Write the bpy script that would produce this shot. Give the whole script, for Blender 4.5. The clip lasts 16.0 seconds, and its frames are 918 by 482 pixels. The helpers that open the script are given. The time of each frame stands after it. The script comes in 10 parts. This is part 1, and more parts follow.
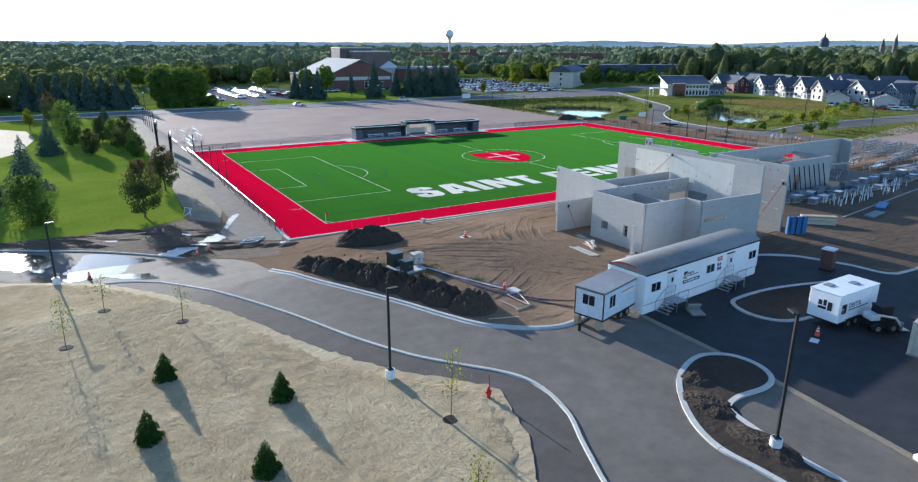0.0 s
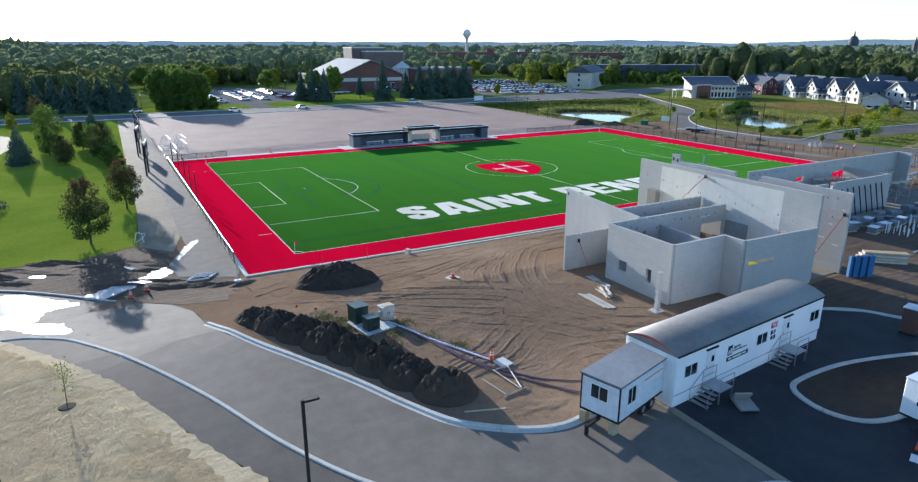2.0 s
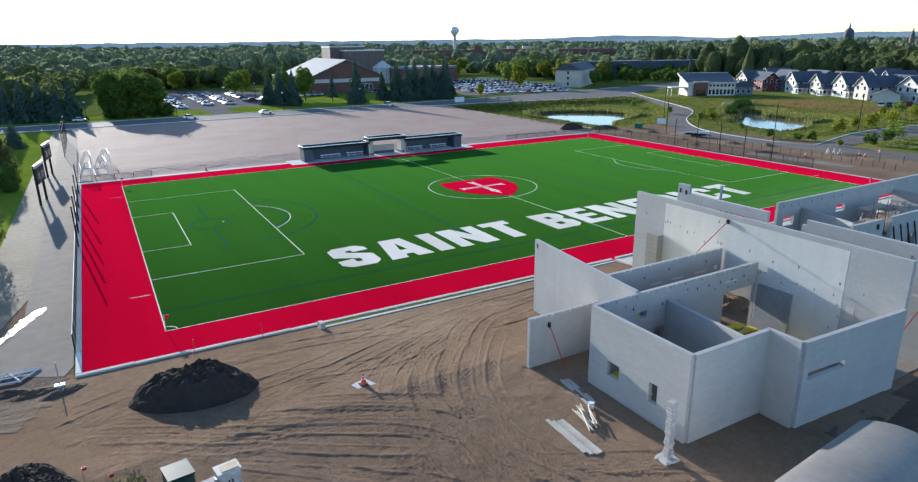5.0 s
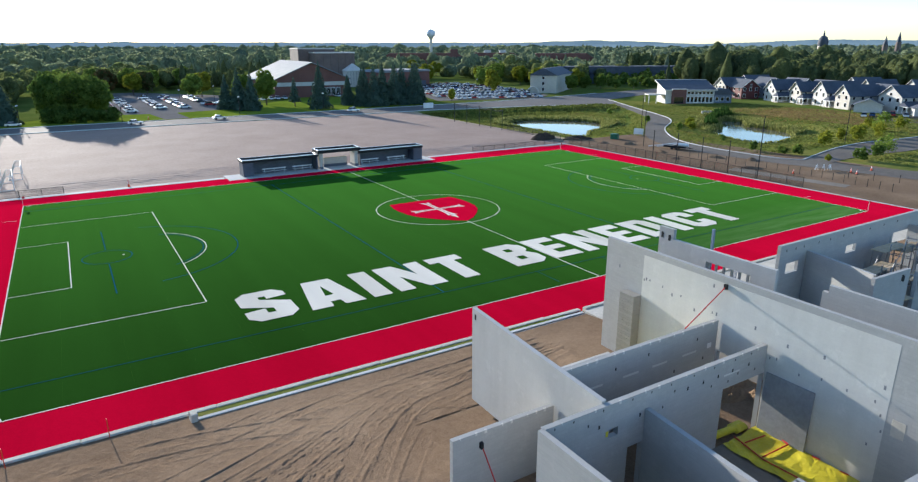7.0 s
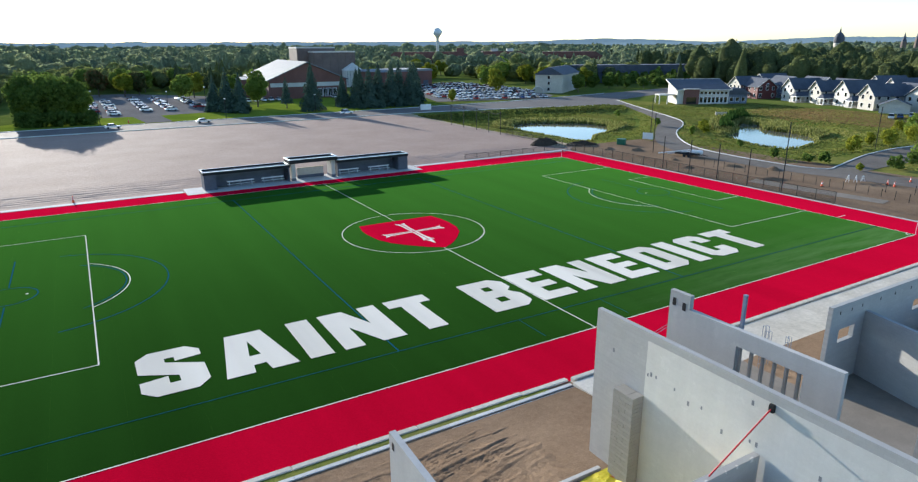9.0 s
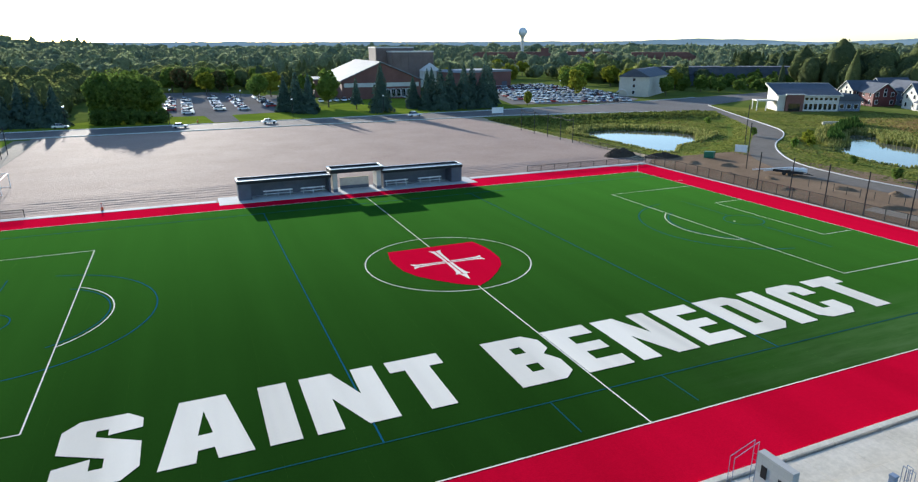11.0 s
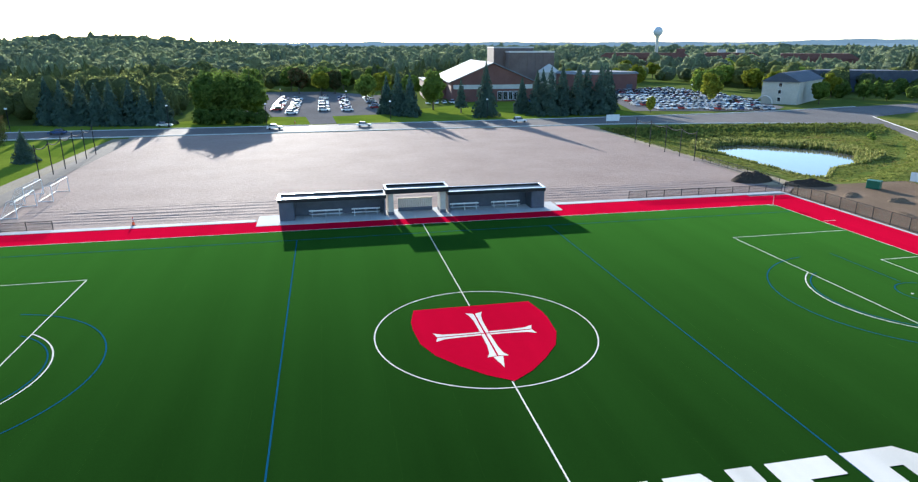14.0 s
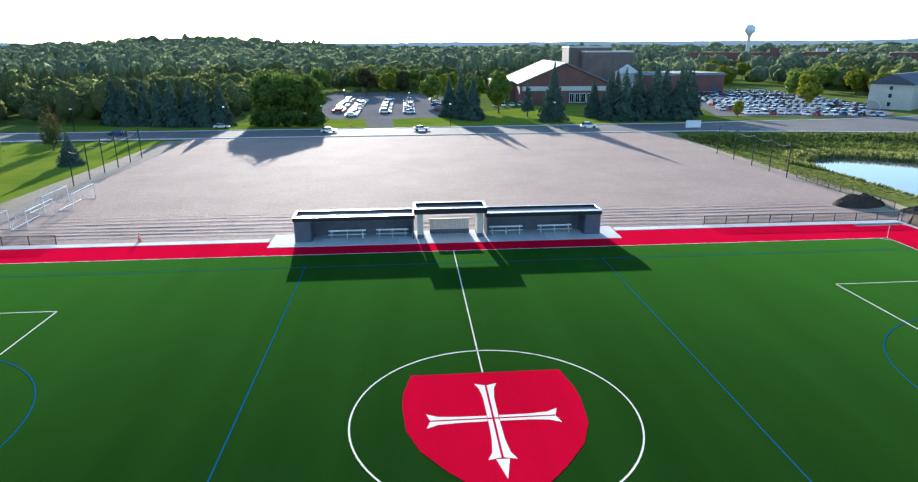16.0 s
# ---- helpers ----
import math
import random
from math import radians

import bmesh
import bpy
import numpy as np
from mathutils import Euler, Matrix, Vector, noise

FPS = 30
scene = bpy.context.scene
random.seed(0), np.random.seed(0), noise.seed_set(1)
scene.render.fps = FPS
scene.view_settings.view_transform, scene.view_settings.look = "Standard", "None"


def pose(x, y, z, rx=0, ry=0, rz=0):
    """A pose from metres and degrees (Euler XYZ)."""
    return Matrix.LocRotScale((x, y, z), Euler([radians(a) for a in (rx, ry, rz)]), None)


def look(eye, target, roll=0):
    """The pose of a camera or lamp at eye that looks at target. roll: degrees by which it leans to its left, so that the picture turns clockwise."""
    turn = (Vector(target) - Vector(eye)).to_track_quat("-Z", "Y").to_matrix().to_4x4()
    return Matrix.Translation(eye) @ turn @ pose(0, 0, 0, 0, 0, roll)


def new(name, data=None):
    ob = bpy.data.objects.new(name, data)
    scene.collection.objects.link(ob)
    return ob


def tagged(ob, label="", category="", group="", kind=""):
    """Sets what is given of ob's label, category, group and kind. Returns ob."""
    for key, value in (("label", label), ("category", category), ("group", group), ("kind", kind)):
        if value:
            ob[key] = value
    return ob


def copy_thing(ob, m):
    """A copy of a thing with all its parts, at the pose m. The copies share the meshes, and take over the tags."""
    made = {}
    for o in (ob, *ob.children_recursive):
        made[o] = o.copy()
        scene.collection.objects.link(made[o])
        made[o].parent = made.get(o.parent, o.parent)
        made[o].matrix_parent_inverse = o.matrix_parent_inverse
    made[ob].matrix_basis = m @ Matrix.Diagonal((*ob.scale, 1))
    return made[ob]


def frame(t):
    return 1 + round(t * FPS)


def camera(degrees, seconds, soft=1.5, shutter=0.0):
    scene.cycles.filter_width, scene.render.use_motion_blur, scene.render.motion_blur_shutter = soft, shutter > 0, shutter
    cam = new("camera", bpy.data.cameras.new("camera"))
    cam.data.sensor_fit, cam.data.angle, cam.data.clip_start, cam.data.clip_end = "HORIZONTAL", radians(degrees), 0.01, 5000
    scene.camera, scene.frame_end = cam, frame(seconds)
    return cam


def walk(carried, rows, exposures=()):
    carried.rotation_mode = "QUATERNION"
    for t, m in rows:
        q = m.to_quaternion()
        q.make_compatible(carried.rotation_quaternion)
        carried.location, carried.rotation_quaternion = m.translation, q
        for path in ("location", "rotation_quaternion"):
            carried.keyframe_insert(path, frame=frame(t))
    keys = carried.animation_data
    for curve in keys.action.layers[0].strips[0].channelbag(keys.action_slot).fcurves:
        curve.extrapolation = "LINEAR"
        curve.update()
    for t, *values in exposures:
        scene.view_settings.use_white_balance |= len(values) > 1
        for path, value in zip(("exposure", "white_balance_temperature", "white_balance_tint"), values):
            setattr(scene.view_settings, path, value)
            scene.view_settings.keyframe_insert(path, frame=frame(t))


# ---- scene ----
cam = camera(71.6, 16.0, 1.25)
PATH = [
    (0, (-80.973, -117.239, 23.442), (-79.997, -115.594, 22.858), 0.1),
    (0.5, (-78.693, -114.576, 23.478), (-77.73, -112.923, 22.895), -0.0),
    (1, (-76.262, -112.032, 23.508), (-75.313, -110.372, 22.924), -0.1),
    (1.5, (-73.696, -109.526, 23.519), (-72.757, -107.86, 22.935), -0.1),
    (2, (-71.189, -106.881, 23.519), (-70.263, -105.208, 22.934), -0.0),
    (2.5, (-68.74, -104.106, 23.48), (-67.825, -102.427, 22.895), -0.1),
    (3, (-66.227, -101.432, 23.447), (-65.321, -99.748, 22.862), -0.1),
    (3.5, (-63.728, -98.822, 23.398), (-62.834, -97.131, 22.814), -0.1),
    (4, (-61.086, -96.108, 23.365), (-60.201, -94.413, 22.781), -0.1),
    (4.2, (-60.072, -95.082, 23.37), (-59.183, -93.39, 22.783), -0.4),
    (6.3, (-49.625, -84.832, 23.342), (-48.626, -83.201, 22.759), -0.1),
    (6.5, (-48.599, -83.856, 23.344), (-47.602, -82.224, 22.761), -0.2),
    (7, (-45.922, -81.492, 23.373), (-44.925, -79.859, 22.79), -0.1),
    (7.5, (-43.251, -79.119, 23.311), (-42.257, -77.484, 22.728), 0.0),
    (8, (-40.612, -76.745, 23.249), (-39.623, -75.107, 22.667), 0.0),
    (8.2, (-39.557, -75.825, 23.241), (-38.569, -74.187, 22.657), -0.0),
    (10.3, (-28.844, -66.2, 23.208), (-27.987, -64.49, 22.622), -0.3),
    (10.5, (-27.788, -65.256, 23.206), (-26.961, -63.532, 22.62), -0.1),
    (11, (-25.187, -62.913, 23.139), (-24.442, -61.152, 22.554), -0.2),
    (11.5, (-22.647, -60.56, 23.075), (-21.986, -58.765, 22.49), -0.1),
    (12, (-20.212, -58.089, 23.008), (-19.62, -56.269, 22.425), -0.2),
    (12.5, (-17.987, -55.48, 23.003), (-17.445, -53.646, 22.419), -0.25),
    (13, (-15.882, -52.686, 22.99), (-15.393, -50.837, 22.403), -0.1),
    (13.5, (-13.708, -50.234, 22.914), (-13.277, -48.37, 22.331), -0.3),
    (14, (-11.84, -47.395, 22.894), (-11.457, -45.521, 22.311), -0.1),
    (14.5, (-10.061, -44.436, 22.869), (-9.719, -42.554, 22.285), -0.2),
    (15, (-8.247, -41.574, 22.815), (-7.949, -39.684, 22.234), -0.3),
    (15.5, (-6.559, -38.578, 22.771), (-6.329, -36.679, 22.188), -0.2),
    (16, (-4.942, -35.6, 22.728), (-4.791, -33.693, 22.146), -0.3),
]
walk(cam, [(t, look(eye, target, roll)) for t, eye, target, roll in PATH], exposures=((0.0, 1.06, 5600, 10), (4.0, 1.0, 5650, 10), (7.0, 0.98, 5900, 9), (11.0, 1.02, 5950, 8), (13.5, 1.30, 5800, 8), (16.0, 1.46, 5750, 8)))

# ---- world, sun and exposure ----
SUN_AZ, SUN_EL = radians(-6.0), radians(12.8)      # azimuth from +y towards +x
world = bpy.data.worlds.new("sky")
scene.world = world
world.use_nodes = True
wn = world.node_tree.nodes
sky = wn.new("ShaderNodeTexSky")
sky.sky_type, sky.sun_disc = "NISHITA", False
sky.sun_elevation, sky.sun_rotation = SUN_EL, SUN_AZ
sky.altitude, sky.air_density, sky.dust_density, sky.ozone_density = 300, 0.95, 0.4, 2.4
wn["Background"].inputs["Strength"].default_value = 0.14
world.node_tree.links.new(sky.outputs[0], wn["Background"].inputs["Color"])
sun = new("sun", bpy.data.lights.new("sun", "SUN"))
sun.data.energy, sun.data.angle, sun.data.color = 4.8, radians(0.6), (1.0, 0.90, 0.76)
sun.matrix_world = look((0, 0, 60), (-math.sin(SUN_AZ) * 50, -math.cos(SUN_AZ) * 50, 60 - 50 * math.tan(SUN_EL)))

# ---- materials ----
def nodes_of(name):
    m = bpy.data.materials.new(name)
    m.use_nodes = True
    nt = m.node_tree
    return m, nt, nt.nodes, nt.links, nt.nodes["Principled BSDF"]


def noise_node(nt, scale, detail=5.0, rough=0.6, stretch=None, turn=0.0):
    """World-space noise; stretch scales the axes."""
    geo = nt.nodes.new("ShaderNodeNewGeometry")
    out = geo.outputs["Position"]
    if stretch:
        mp = nt.nodes.new("ShaderNodeMapping")
        mp.inputs["Scale"].default_value = stretch
        mp.inputs["Rotation"].default_value = (0, 0, turn)
        nt.links.new(out, mp.inputs["Vector"])
        out = mp.outputs["Vector"]
    n = nt.nodes.new("ShaderNodeTexNoise")
    n.inputs["Scale"].default_value, n.inputs["Detail"].default_value, n.inputs["Roughness"].default_value = scale, detail, rough
    nt.links.new(out, n.inputs["Vector"])
    return n.outputs["Fac"]


def ramp(nt, fac, stops):
    r = nt.nodes.new("ShaderNodeValToRGB")
    while len(r.color_ramp.elements) < len(stops):
        r.color_ramp.elements.new(0.5)
    for e, (p, c) in zip(r.color_ramp.elements, stops):
        e.position, e.color = p, (*c, 1)
    nt.links.new(fac, r.inputs["Fac"])
    return r.outputs["Color"]


def mix(nt, a, b, fac, mode="MIX"):
    m = nt.nodes.new("ShaderNodeMix")
    m.data_type, m.blend_type = "RGBA", mode
    for sock, v in ((m.inputs[6], a), (m.inputs[7], b), (m.inputs[0], fac)):
        if isinstance(v, bpy.types.NodeSocket):
            nt.links.new(v, sock)
        else:
            sock.default_value = (*v, 1) if isinstance(v, tuple) else v
    return m.outputs[2]


def maths(nt, op, a, b=0.0):
    m = nt.nodes.new("ShaderNodeMath")
    m.operation = op
    for sock, v in zip(m.inputs, (a, b)):
        if isinstance(v, bpy.types.NodeSocket):
            nt.links.new(v, sock)
        else:
            sock.default_value = v
    return m.outputs[0]


def bump(nt, bsdf, height, strength=0.4, dist=0.05):
    b = nt.nodes.new("ShaderNodeBump")
    b.inputs["Strength"].default_value, b.inputs["Distance"].default_value = strength, dist
    nt.links.new(height, b.inputs["Height"])
    nt.links.new(b.outputs["Normal"], bsdf.inputs["Normal"])


def matte(nt, colour, height=None, strength=0.4, dist=0.05):
    """A dull surface without any sheen; stands in for the default shader."""
    d = nt.nodes.new("ShaderNodeBsdfDiffuse")
    d.inputs["Roughness"].default_value = 0.0
    nt.links.new(colour, d.inputs["Color"])
    if height is not None:
        bump(nt, d, height, strength, dist)
    nt.links.new(d.outputs[0], nt.nodes["Material Output"].inputs["Surface"])
    return d


def surface(name, dark, light, coarse=0.15, fine=4.0, rough=0.8, bumps=0.3, dist=0.03, metal=0.0, fine_amount=0.35, spec=0.5, piece=0.0):
    """Two-scale mottled surface between two base colours; piece varies the value from object to object."""
    m, nt, ns, ln, bsdf = nodes_of(name)
    a = noise_node(nt, coarse, 6, 0.65)
    b = noise_node(nt, fine, 6, 0.7)
    c1 = ramp(nt, a, [(0.35, dark), (0.65, light)])
    mid = tuple((p + q) / 2 for p, q in zip(dark, light))
    c2 = ramp(nt, b, [(0.3, tuple(v * 0.6 for v in mid)), (0.7, tuple(min(1, v * 1.35) for v in mid))])
    col = mix(nt, c1, c2, fine_amount)
    if piece:
        info = nt.nodes.new("ShaderNodeObjectInfo")
        v = maths(nt, "ADD", maths(nt, "MULTIPLY", info.outputs["Random"], piece), 1 - piece / 2)
        g = nt.nodes.new("ShaderNodeCombineColor")
        for i in range(3):
            ln.new(v, g.inputs[i])
        col = mix(nt, col, g.outputs[0], 1.0, "MULTIPLY")
    if spec < 0.06:
        matte(nt, col, b, bumps, dist)
        return m
    ln.new(col, bsdf.inputs["Base Color"])
    bsdf.inputs["Roughness"].default_value, bsdf.inputs["Metallic"].default_value = rough, metal
    bsdf.inputs["Specular IOR Level"].default_value = spec
    if bumps:
        bump(nt, bsdf, b, bumps, dist)
    return m


def leaf_material(name, dark, light, glow=0.35, last=None, mottle=0.0):
    """Leaves: hue by the tint stored on each plant and by leaf, part of the light passing through."""
    m, nt, ns, ln, bsdf = nodes_of(name)
    at = nt.nodes.new("ShaderNodeAttribute")
    at.attribute_name = "tint"
    geo = nt.nodes.new("ShaderNodeNewGeometry")
    f = maths(nt, "ADD", maths(nt, "MULTIPLY", at.outputs["Fac"], 0.85), maths(nt, "MULTIPLY", geo.outputs["Random Per Island"], 0.15))
    col = ramp(nt, f, [(0.0, dark), (0.5 if last else 0.75, light), (1.0, last or tuple(min(1, v * 1.5) for v in light))])
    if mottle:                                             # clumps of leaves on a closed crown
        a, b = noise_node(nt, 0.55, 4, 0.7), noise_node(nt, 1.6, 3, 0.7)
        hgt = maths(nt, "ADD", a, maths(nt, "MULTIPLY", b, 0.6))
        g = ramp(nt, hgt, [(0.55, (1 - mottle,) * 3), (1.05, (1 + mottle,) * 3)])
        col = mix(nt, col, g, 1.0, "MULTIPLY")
        df = matte(nt, col, hgt, 0.8, 1.3)
    else:
        df = matte(nt, col)
    tr = nt.nodes.new("ShaderNodeBsdfTranslucent")
    ln.new(col, tr.inputs["Color"])
    mx = nt.nodes.new("ShaderNodeMixShader")
    mx.inputs[0].default_value = glow
    ln.new(df.outputs[0], mx.inputs[1])
    ln.new(tr.outputs[0], mx.inputs[2])
    ln.new(mx.outputs[0], ns["Material Output"].inputs["Surface"])
    return m


def plain(name, col, rough=0.5, metal=0.0, spec=0.5, grain=0.12, scale=3.0):
    d = tuple(v * (1 - grain) for v in col)
    return surface(name, d, col, 0.6, scale * 4, rough, 0.05, 0.01, metal, 0.2, spec)


def turf_material(name, dark, light, stripe, gloss=0.0, drift=False, fibre=0.3):
    """Synthetic grass: rolled strips across the pitch, fine fibre and coarse mottling."""
    m, nt, ns, ln, bsdf = nodes_of(name)
    a = noise_node(nt, 0.05, 5, 0.6)
    s = noise_node(nt, 1.0, 3, 0.5, (0.24, 0.012, 0.0))
    f = noise_node(nt, 14.0, 4, 0.7)
    col = ramp(nt, a, [(0.3, dark), (0.7, light)])
    col = mix(nt, col, ramp(nt, s, [(0.35, tuple(v * (1 - stripe) for v in dark)), (0.65, tuple(v * (1 + stripe) for v in light))]), 0.5)
    col = mix(nt, col, ramp(nt, f, [(0.3, tuple(v * 0.5 for v in dark)), (0.7, tuple(v * 1.5 for v in light))]), fibre)
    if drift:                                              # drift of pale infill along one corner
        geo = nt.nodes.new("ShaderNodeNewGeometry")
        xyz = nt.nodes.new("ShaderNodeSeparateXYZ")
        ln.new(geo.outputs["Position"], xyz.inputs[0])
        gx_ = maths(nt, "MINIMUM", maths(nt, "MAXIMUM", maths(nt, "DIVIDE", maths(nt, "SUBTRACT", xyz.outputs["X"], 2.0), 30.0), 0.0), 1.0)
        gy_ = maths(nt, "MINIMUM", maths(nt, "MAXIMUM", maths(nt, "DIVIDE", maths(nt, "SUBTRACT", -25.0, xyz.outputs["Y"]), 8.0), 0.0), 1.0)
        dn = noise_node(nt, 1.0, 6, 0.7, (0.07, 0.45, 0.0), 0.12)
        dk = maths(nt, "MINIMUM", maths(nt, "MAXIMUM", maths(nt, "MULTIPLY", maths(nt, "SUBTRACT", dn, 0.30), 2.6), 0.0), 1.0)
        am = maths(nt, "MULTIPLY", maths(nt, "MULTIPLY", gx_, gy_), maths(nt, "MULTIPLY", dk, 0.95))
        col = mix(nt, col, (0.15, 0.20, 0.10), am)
    d = matte(nt, col, f, 0.3, 0.02)
    if gloss:                                              # upright fibres catch the low light
        gl = nt.nodes.new("ShaderNodeBsdfSheen")
        gl.inputs["Roughness"].default_value = 0.35
        gl.inputs["Color"].default_value = (*(min(1.0, v * 3.2) for v in light), 1)
        mx = nt.nodes.new("ShaderNodeMixShader")
        mx.inputs[0].default_value = gloss
        ln.new(d.outputs[0], mx.inputs[1])
        ln.new(gl.outputs[0], mx.inputs[2])
        ln.new(mx.outputs[0], ns["Material Output"].inputs["Surface"])
    return m


def soil_material(name, dark, light, ruts=0.5, wet=0.85):
    """Graded earth: broad patches, clods and wheel ruts that run along the site."""
    m, nt, ns, ln, bsdf = nodes_of(name)
    a = noise_node(nt, 0.09, 6, 0.62)
    c = noise_node(nt, 1.6, 8, 0.7)
    r = noise_node(nt, 1.0, 5, 0.6, (0.25, 1.7, 1.0), 0.35)
    t = noise_node(nt, 1.0, 4, 0.55, (1.5, 0.22, 1.0), -0.5)
    col = ramp(nt, a, [(0.32, dark), (0.68, light)])
    mid = tuple((p + q) / 2 for p, q in zip(dark, light))
    col = mix(nt, col, ramp(nt, c, [(0.3, tuple(v * 0.55 for v in mid)), (0.7, tuple(v * 1.35 for v in mid))]), 0.4)
    col = mix(nt, col, ramp(nt, r, [(0.35, tuple(v * 0.6 for v in mid)), (0.6, tuple(v * 1.2 for v in mid))]), ruts * 0.5)
    h = maths(nt, "ADD", maths(nt, "MULTIPLY", c, 0.6), maths(nt, "ADD", maths(nt, "MULTIPLY", r, ruts), maths(nt, "MULTIPLY", t, ruts * 0.7)))
    ln.new(col, bsdf.inputs["Base Color"])
    bsdf.inputs["Roughness"].default_value = wet
    bsdf.inputs["Specular IOR Level"].default_value = 0.05 if wet > 0.6 else 0.2
    bump(nt, bsdf, h, 0.9, 0.22)
    return m


def asphalt_material(name, dark, light, rough, gloss=0.12):
    """Asphalt with fine aggregate, dusty drifts and slightly glossy lanes."""
    m, nt, ns, ln, bsdf = nodes_of(name)
    a = noise_node(nt, 0.11, 6, 0.6, (1.0, 0.45, 1.0), 0.4)
    f = noise_node(nt, 22.0, 4, 0.8)
    s = noise_node(nt, 0.6, 7, 0.7)
    col = ramp(nt, a, [(0.35, dark), (0.7, light)])
    col = mix(nt, col, ramp(nt, s, [(0.4, dark), (0.75, tuple(v * 1.5 for v in light))]), 0.35)
    col = mix(nt, col, ramp(nt, f, [(0.3, tuple(v * 0.6 for v in dark)), (0.7, tuple(v * 1.3 for v in light))]), 0.25)
    ln.new(col, bsdf.inputs["Base Color"])
    rr = nt.nodes.new("ShaderNodeMapRange")
    rr.inputs["To Min"].default_value, rr.inputs["To Max"].default_value = rough - 0.1, rough + 0.12
    ln.new(a, rr.inputs["Value"])
    ln.new(rr.outputs[0], bsdf.inputs["Roughness"])
    bsdf.inputs["Specular IOR Level"].default_value = gloss
    bump(nt, bsdf, f, 0.25, 0.01)
    return m


def yard_material():
    """Dry tan crust over darker moist earth, with fine clods."""
    m, nt, ns, ln, bsdf = nodes_of("yard soil")
    a = noise_node(nt, 0.07, 6, 0.6)
    c = noise_node(nt, 2.2, 8, 0.72)
    f = noise_node(nt, 9.0, 6, 0.75)
    col = ramp(nt, a, [(0.34, (0.150, 0.097, 0.060)), (0.55, (0.245, 0.168, 0.108)), (0.7, (0.355, 0.255, 0.168))])
    col = mix(nt, col, ramp(nt, c, [(0.3, (0.10, 0.065, 0.040)), (0.7, (0.335, 0.238, 0.160))]), 0.35)
    col = mix(nt, col, ramp(nt, f, [(0.35, (0.10, 0.065, 0.042)), (0.65, (0.345, 0.25, 0.17))]), 0.25)
    matte(nt, col, maths(nt, "ADD", c, maths(nt, "MULTIPLY", f, 0.6)), 0.8, 0.08)
    return m


def panel_material(name, dark, light, coursed=0.5):
    """Precast concrete wall panel with casting blotches, drips and faint courses."""
    m, nt, ns, ln, bsdf = nodes_of(name)
    a = noise_node(nt, 0.5, 7, 0.72)
    d = noise_node(nt, 1.0, 5, 0.6, (1.4, 1.4, 0.12))
    f = noise_node(nt, 9.0, 5, 0.7)
    c = noise_node(nt, 1.0, 4, 0.65, (0.5, 0.5, 3.0))
    mid = tuple((p + q) / 2 for p, q in zip(dark, light))
    col = ramp(nt, a, [(0.3, dark), (0.7, light)])
    col = mix(nt, col, ramp(nt, d, [(0.35, tuple(v * 0.78 for v in mid)), (0.7, tuple(v * 1.12 for v in mid))]), 0.4)
    col = mix(nt, col, ramp(nt, c, [(0.38, tuple(v * 0.7 for v in mid)), (0.62, tuple(v * 1.15 for v in mid))]), 0.28 * coursed)
    col = mix(nt, col, ramp(nt, f, [(0.3, tuple(v * 0.75 for v in mid)), (0.7, tuple(v * 1.2 for v in mid))]), 0.2)
    tc = nt.nodes.new("ShaderNodeTexCoord")                # faint courses of blockwork
    sx = nt.nodes.new("ShaderNodeSeparateXYZ")
    cx = nt.nodes.new("ShaderNodeCombineXYZ")
    ln.new(tc.outputs["Object"], sx.inputs[0])
    ln.new(sx.outputs["X"], cx.inputs["X"])
    ln.new(sx.outputs["Z"], cx.inputs["Y"])
    br = nt.nodes.new("ShaderNodeTexBrick")
    for key, v in (("Scale", 1.0), ("Mortar Size", 0.008), ("Brick Width", 0.4), ("Row Height", 0.2), ("Bias", 0.0)):
        br.inputs[key].default_value = v
    br.inputs["Color1"].default_value = (*(v * 0.9 for v in mid), 1)
    br.inputs["Color2"].default_value = (*(min(1, v * 1.1) for v in mid), 1)
    br.inputs["Mortar"].default_value = (*(v * 0.72 for v in mid), 1)
    ln.new(cx.outputs[0], br.inputs["Vector"])
    col = mix(nt, col, br.outputs["Color"], 0.32 * coursed)
    st = noise_node(nt, 0.9, 4, 0.7)                       # pale filler patches and scuffs
    col = mix(nt, col, ramp(nt, st, [(0.60, mid), (0.66, tuple(min(1, v * 1.28) for v in mid))]), 0.25)
    ln.new(col, bsdf.inputs["Base Color"])
    bsdf.inputs["Roughness"].default_value = 0.85
    bsdf.inputs["Specular IOR Level"].default_value = 0.25
    bump(nt, bsdf, f, 0.2, 0.02)
    return m


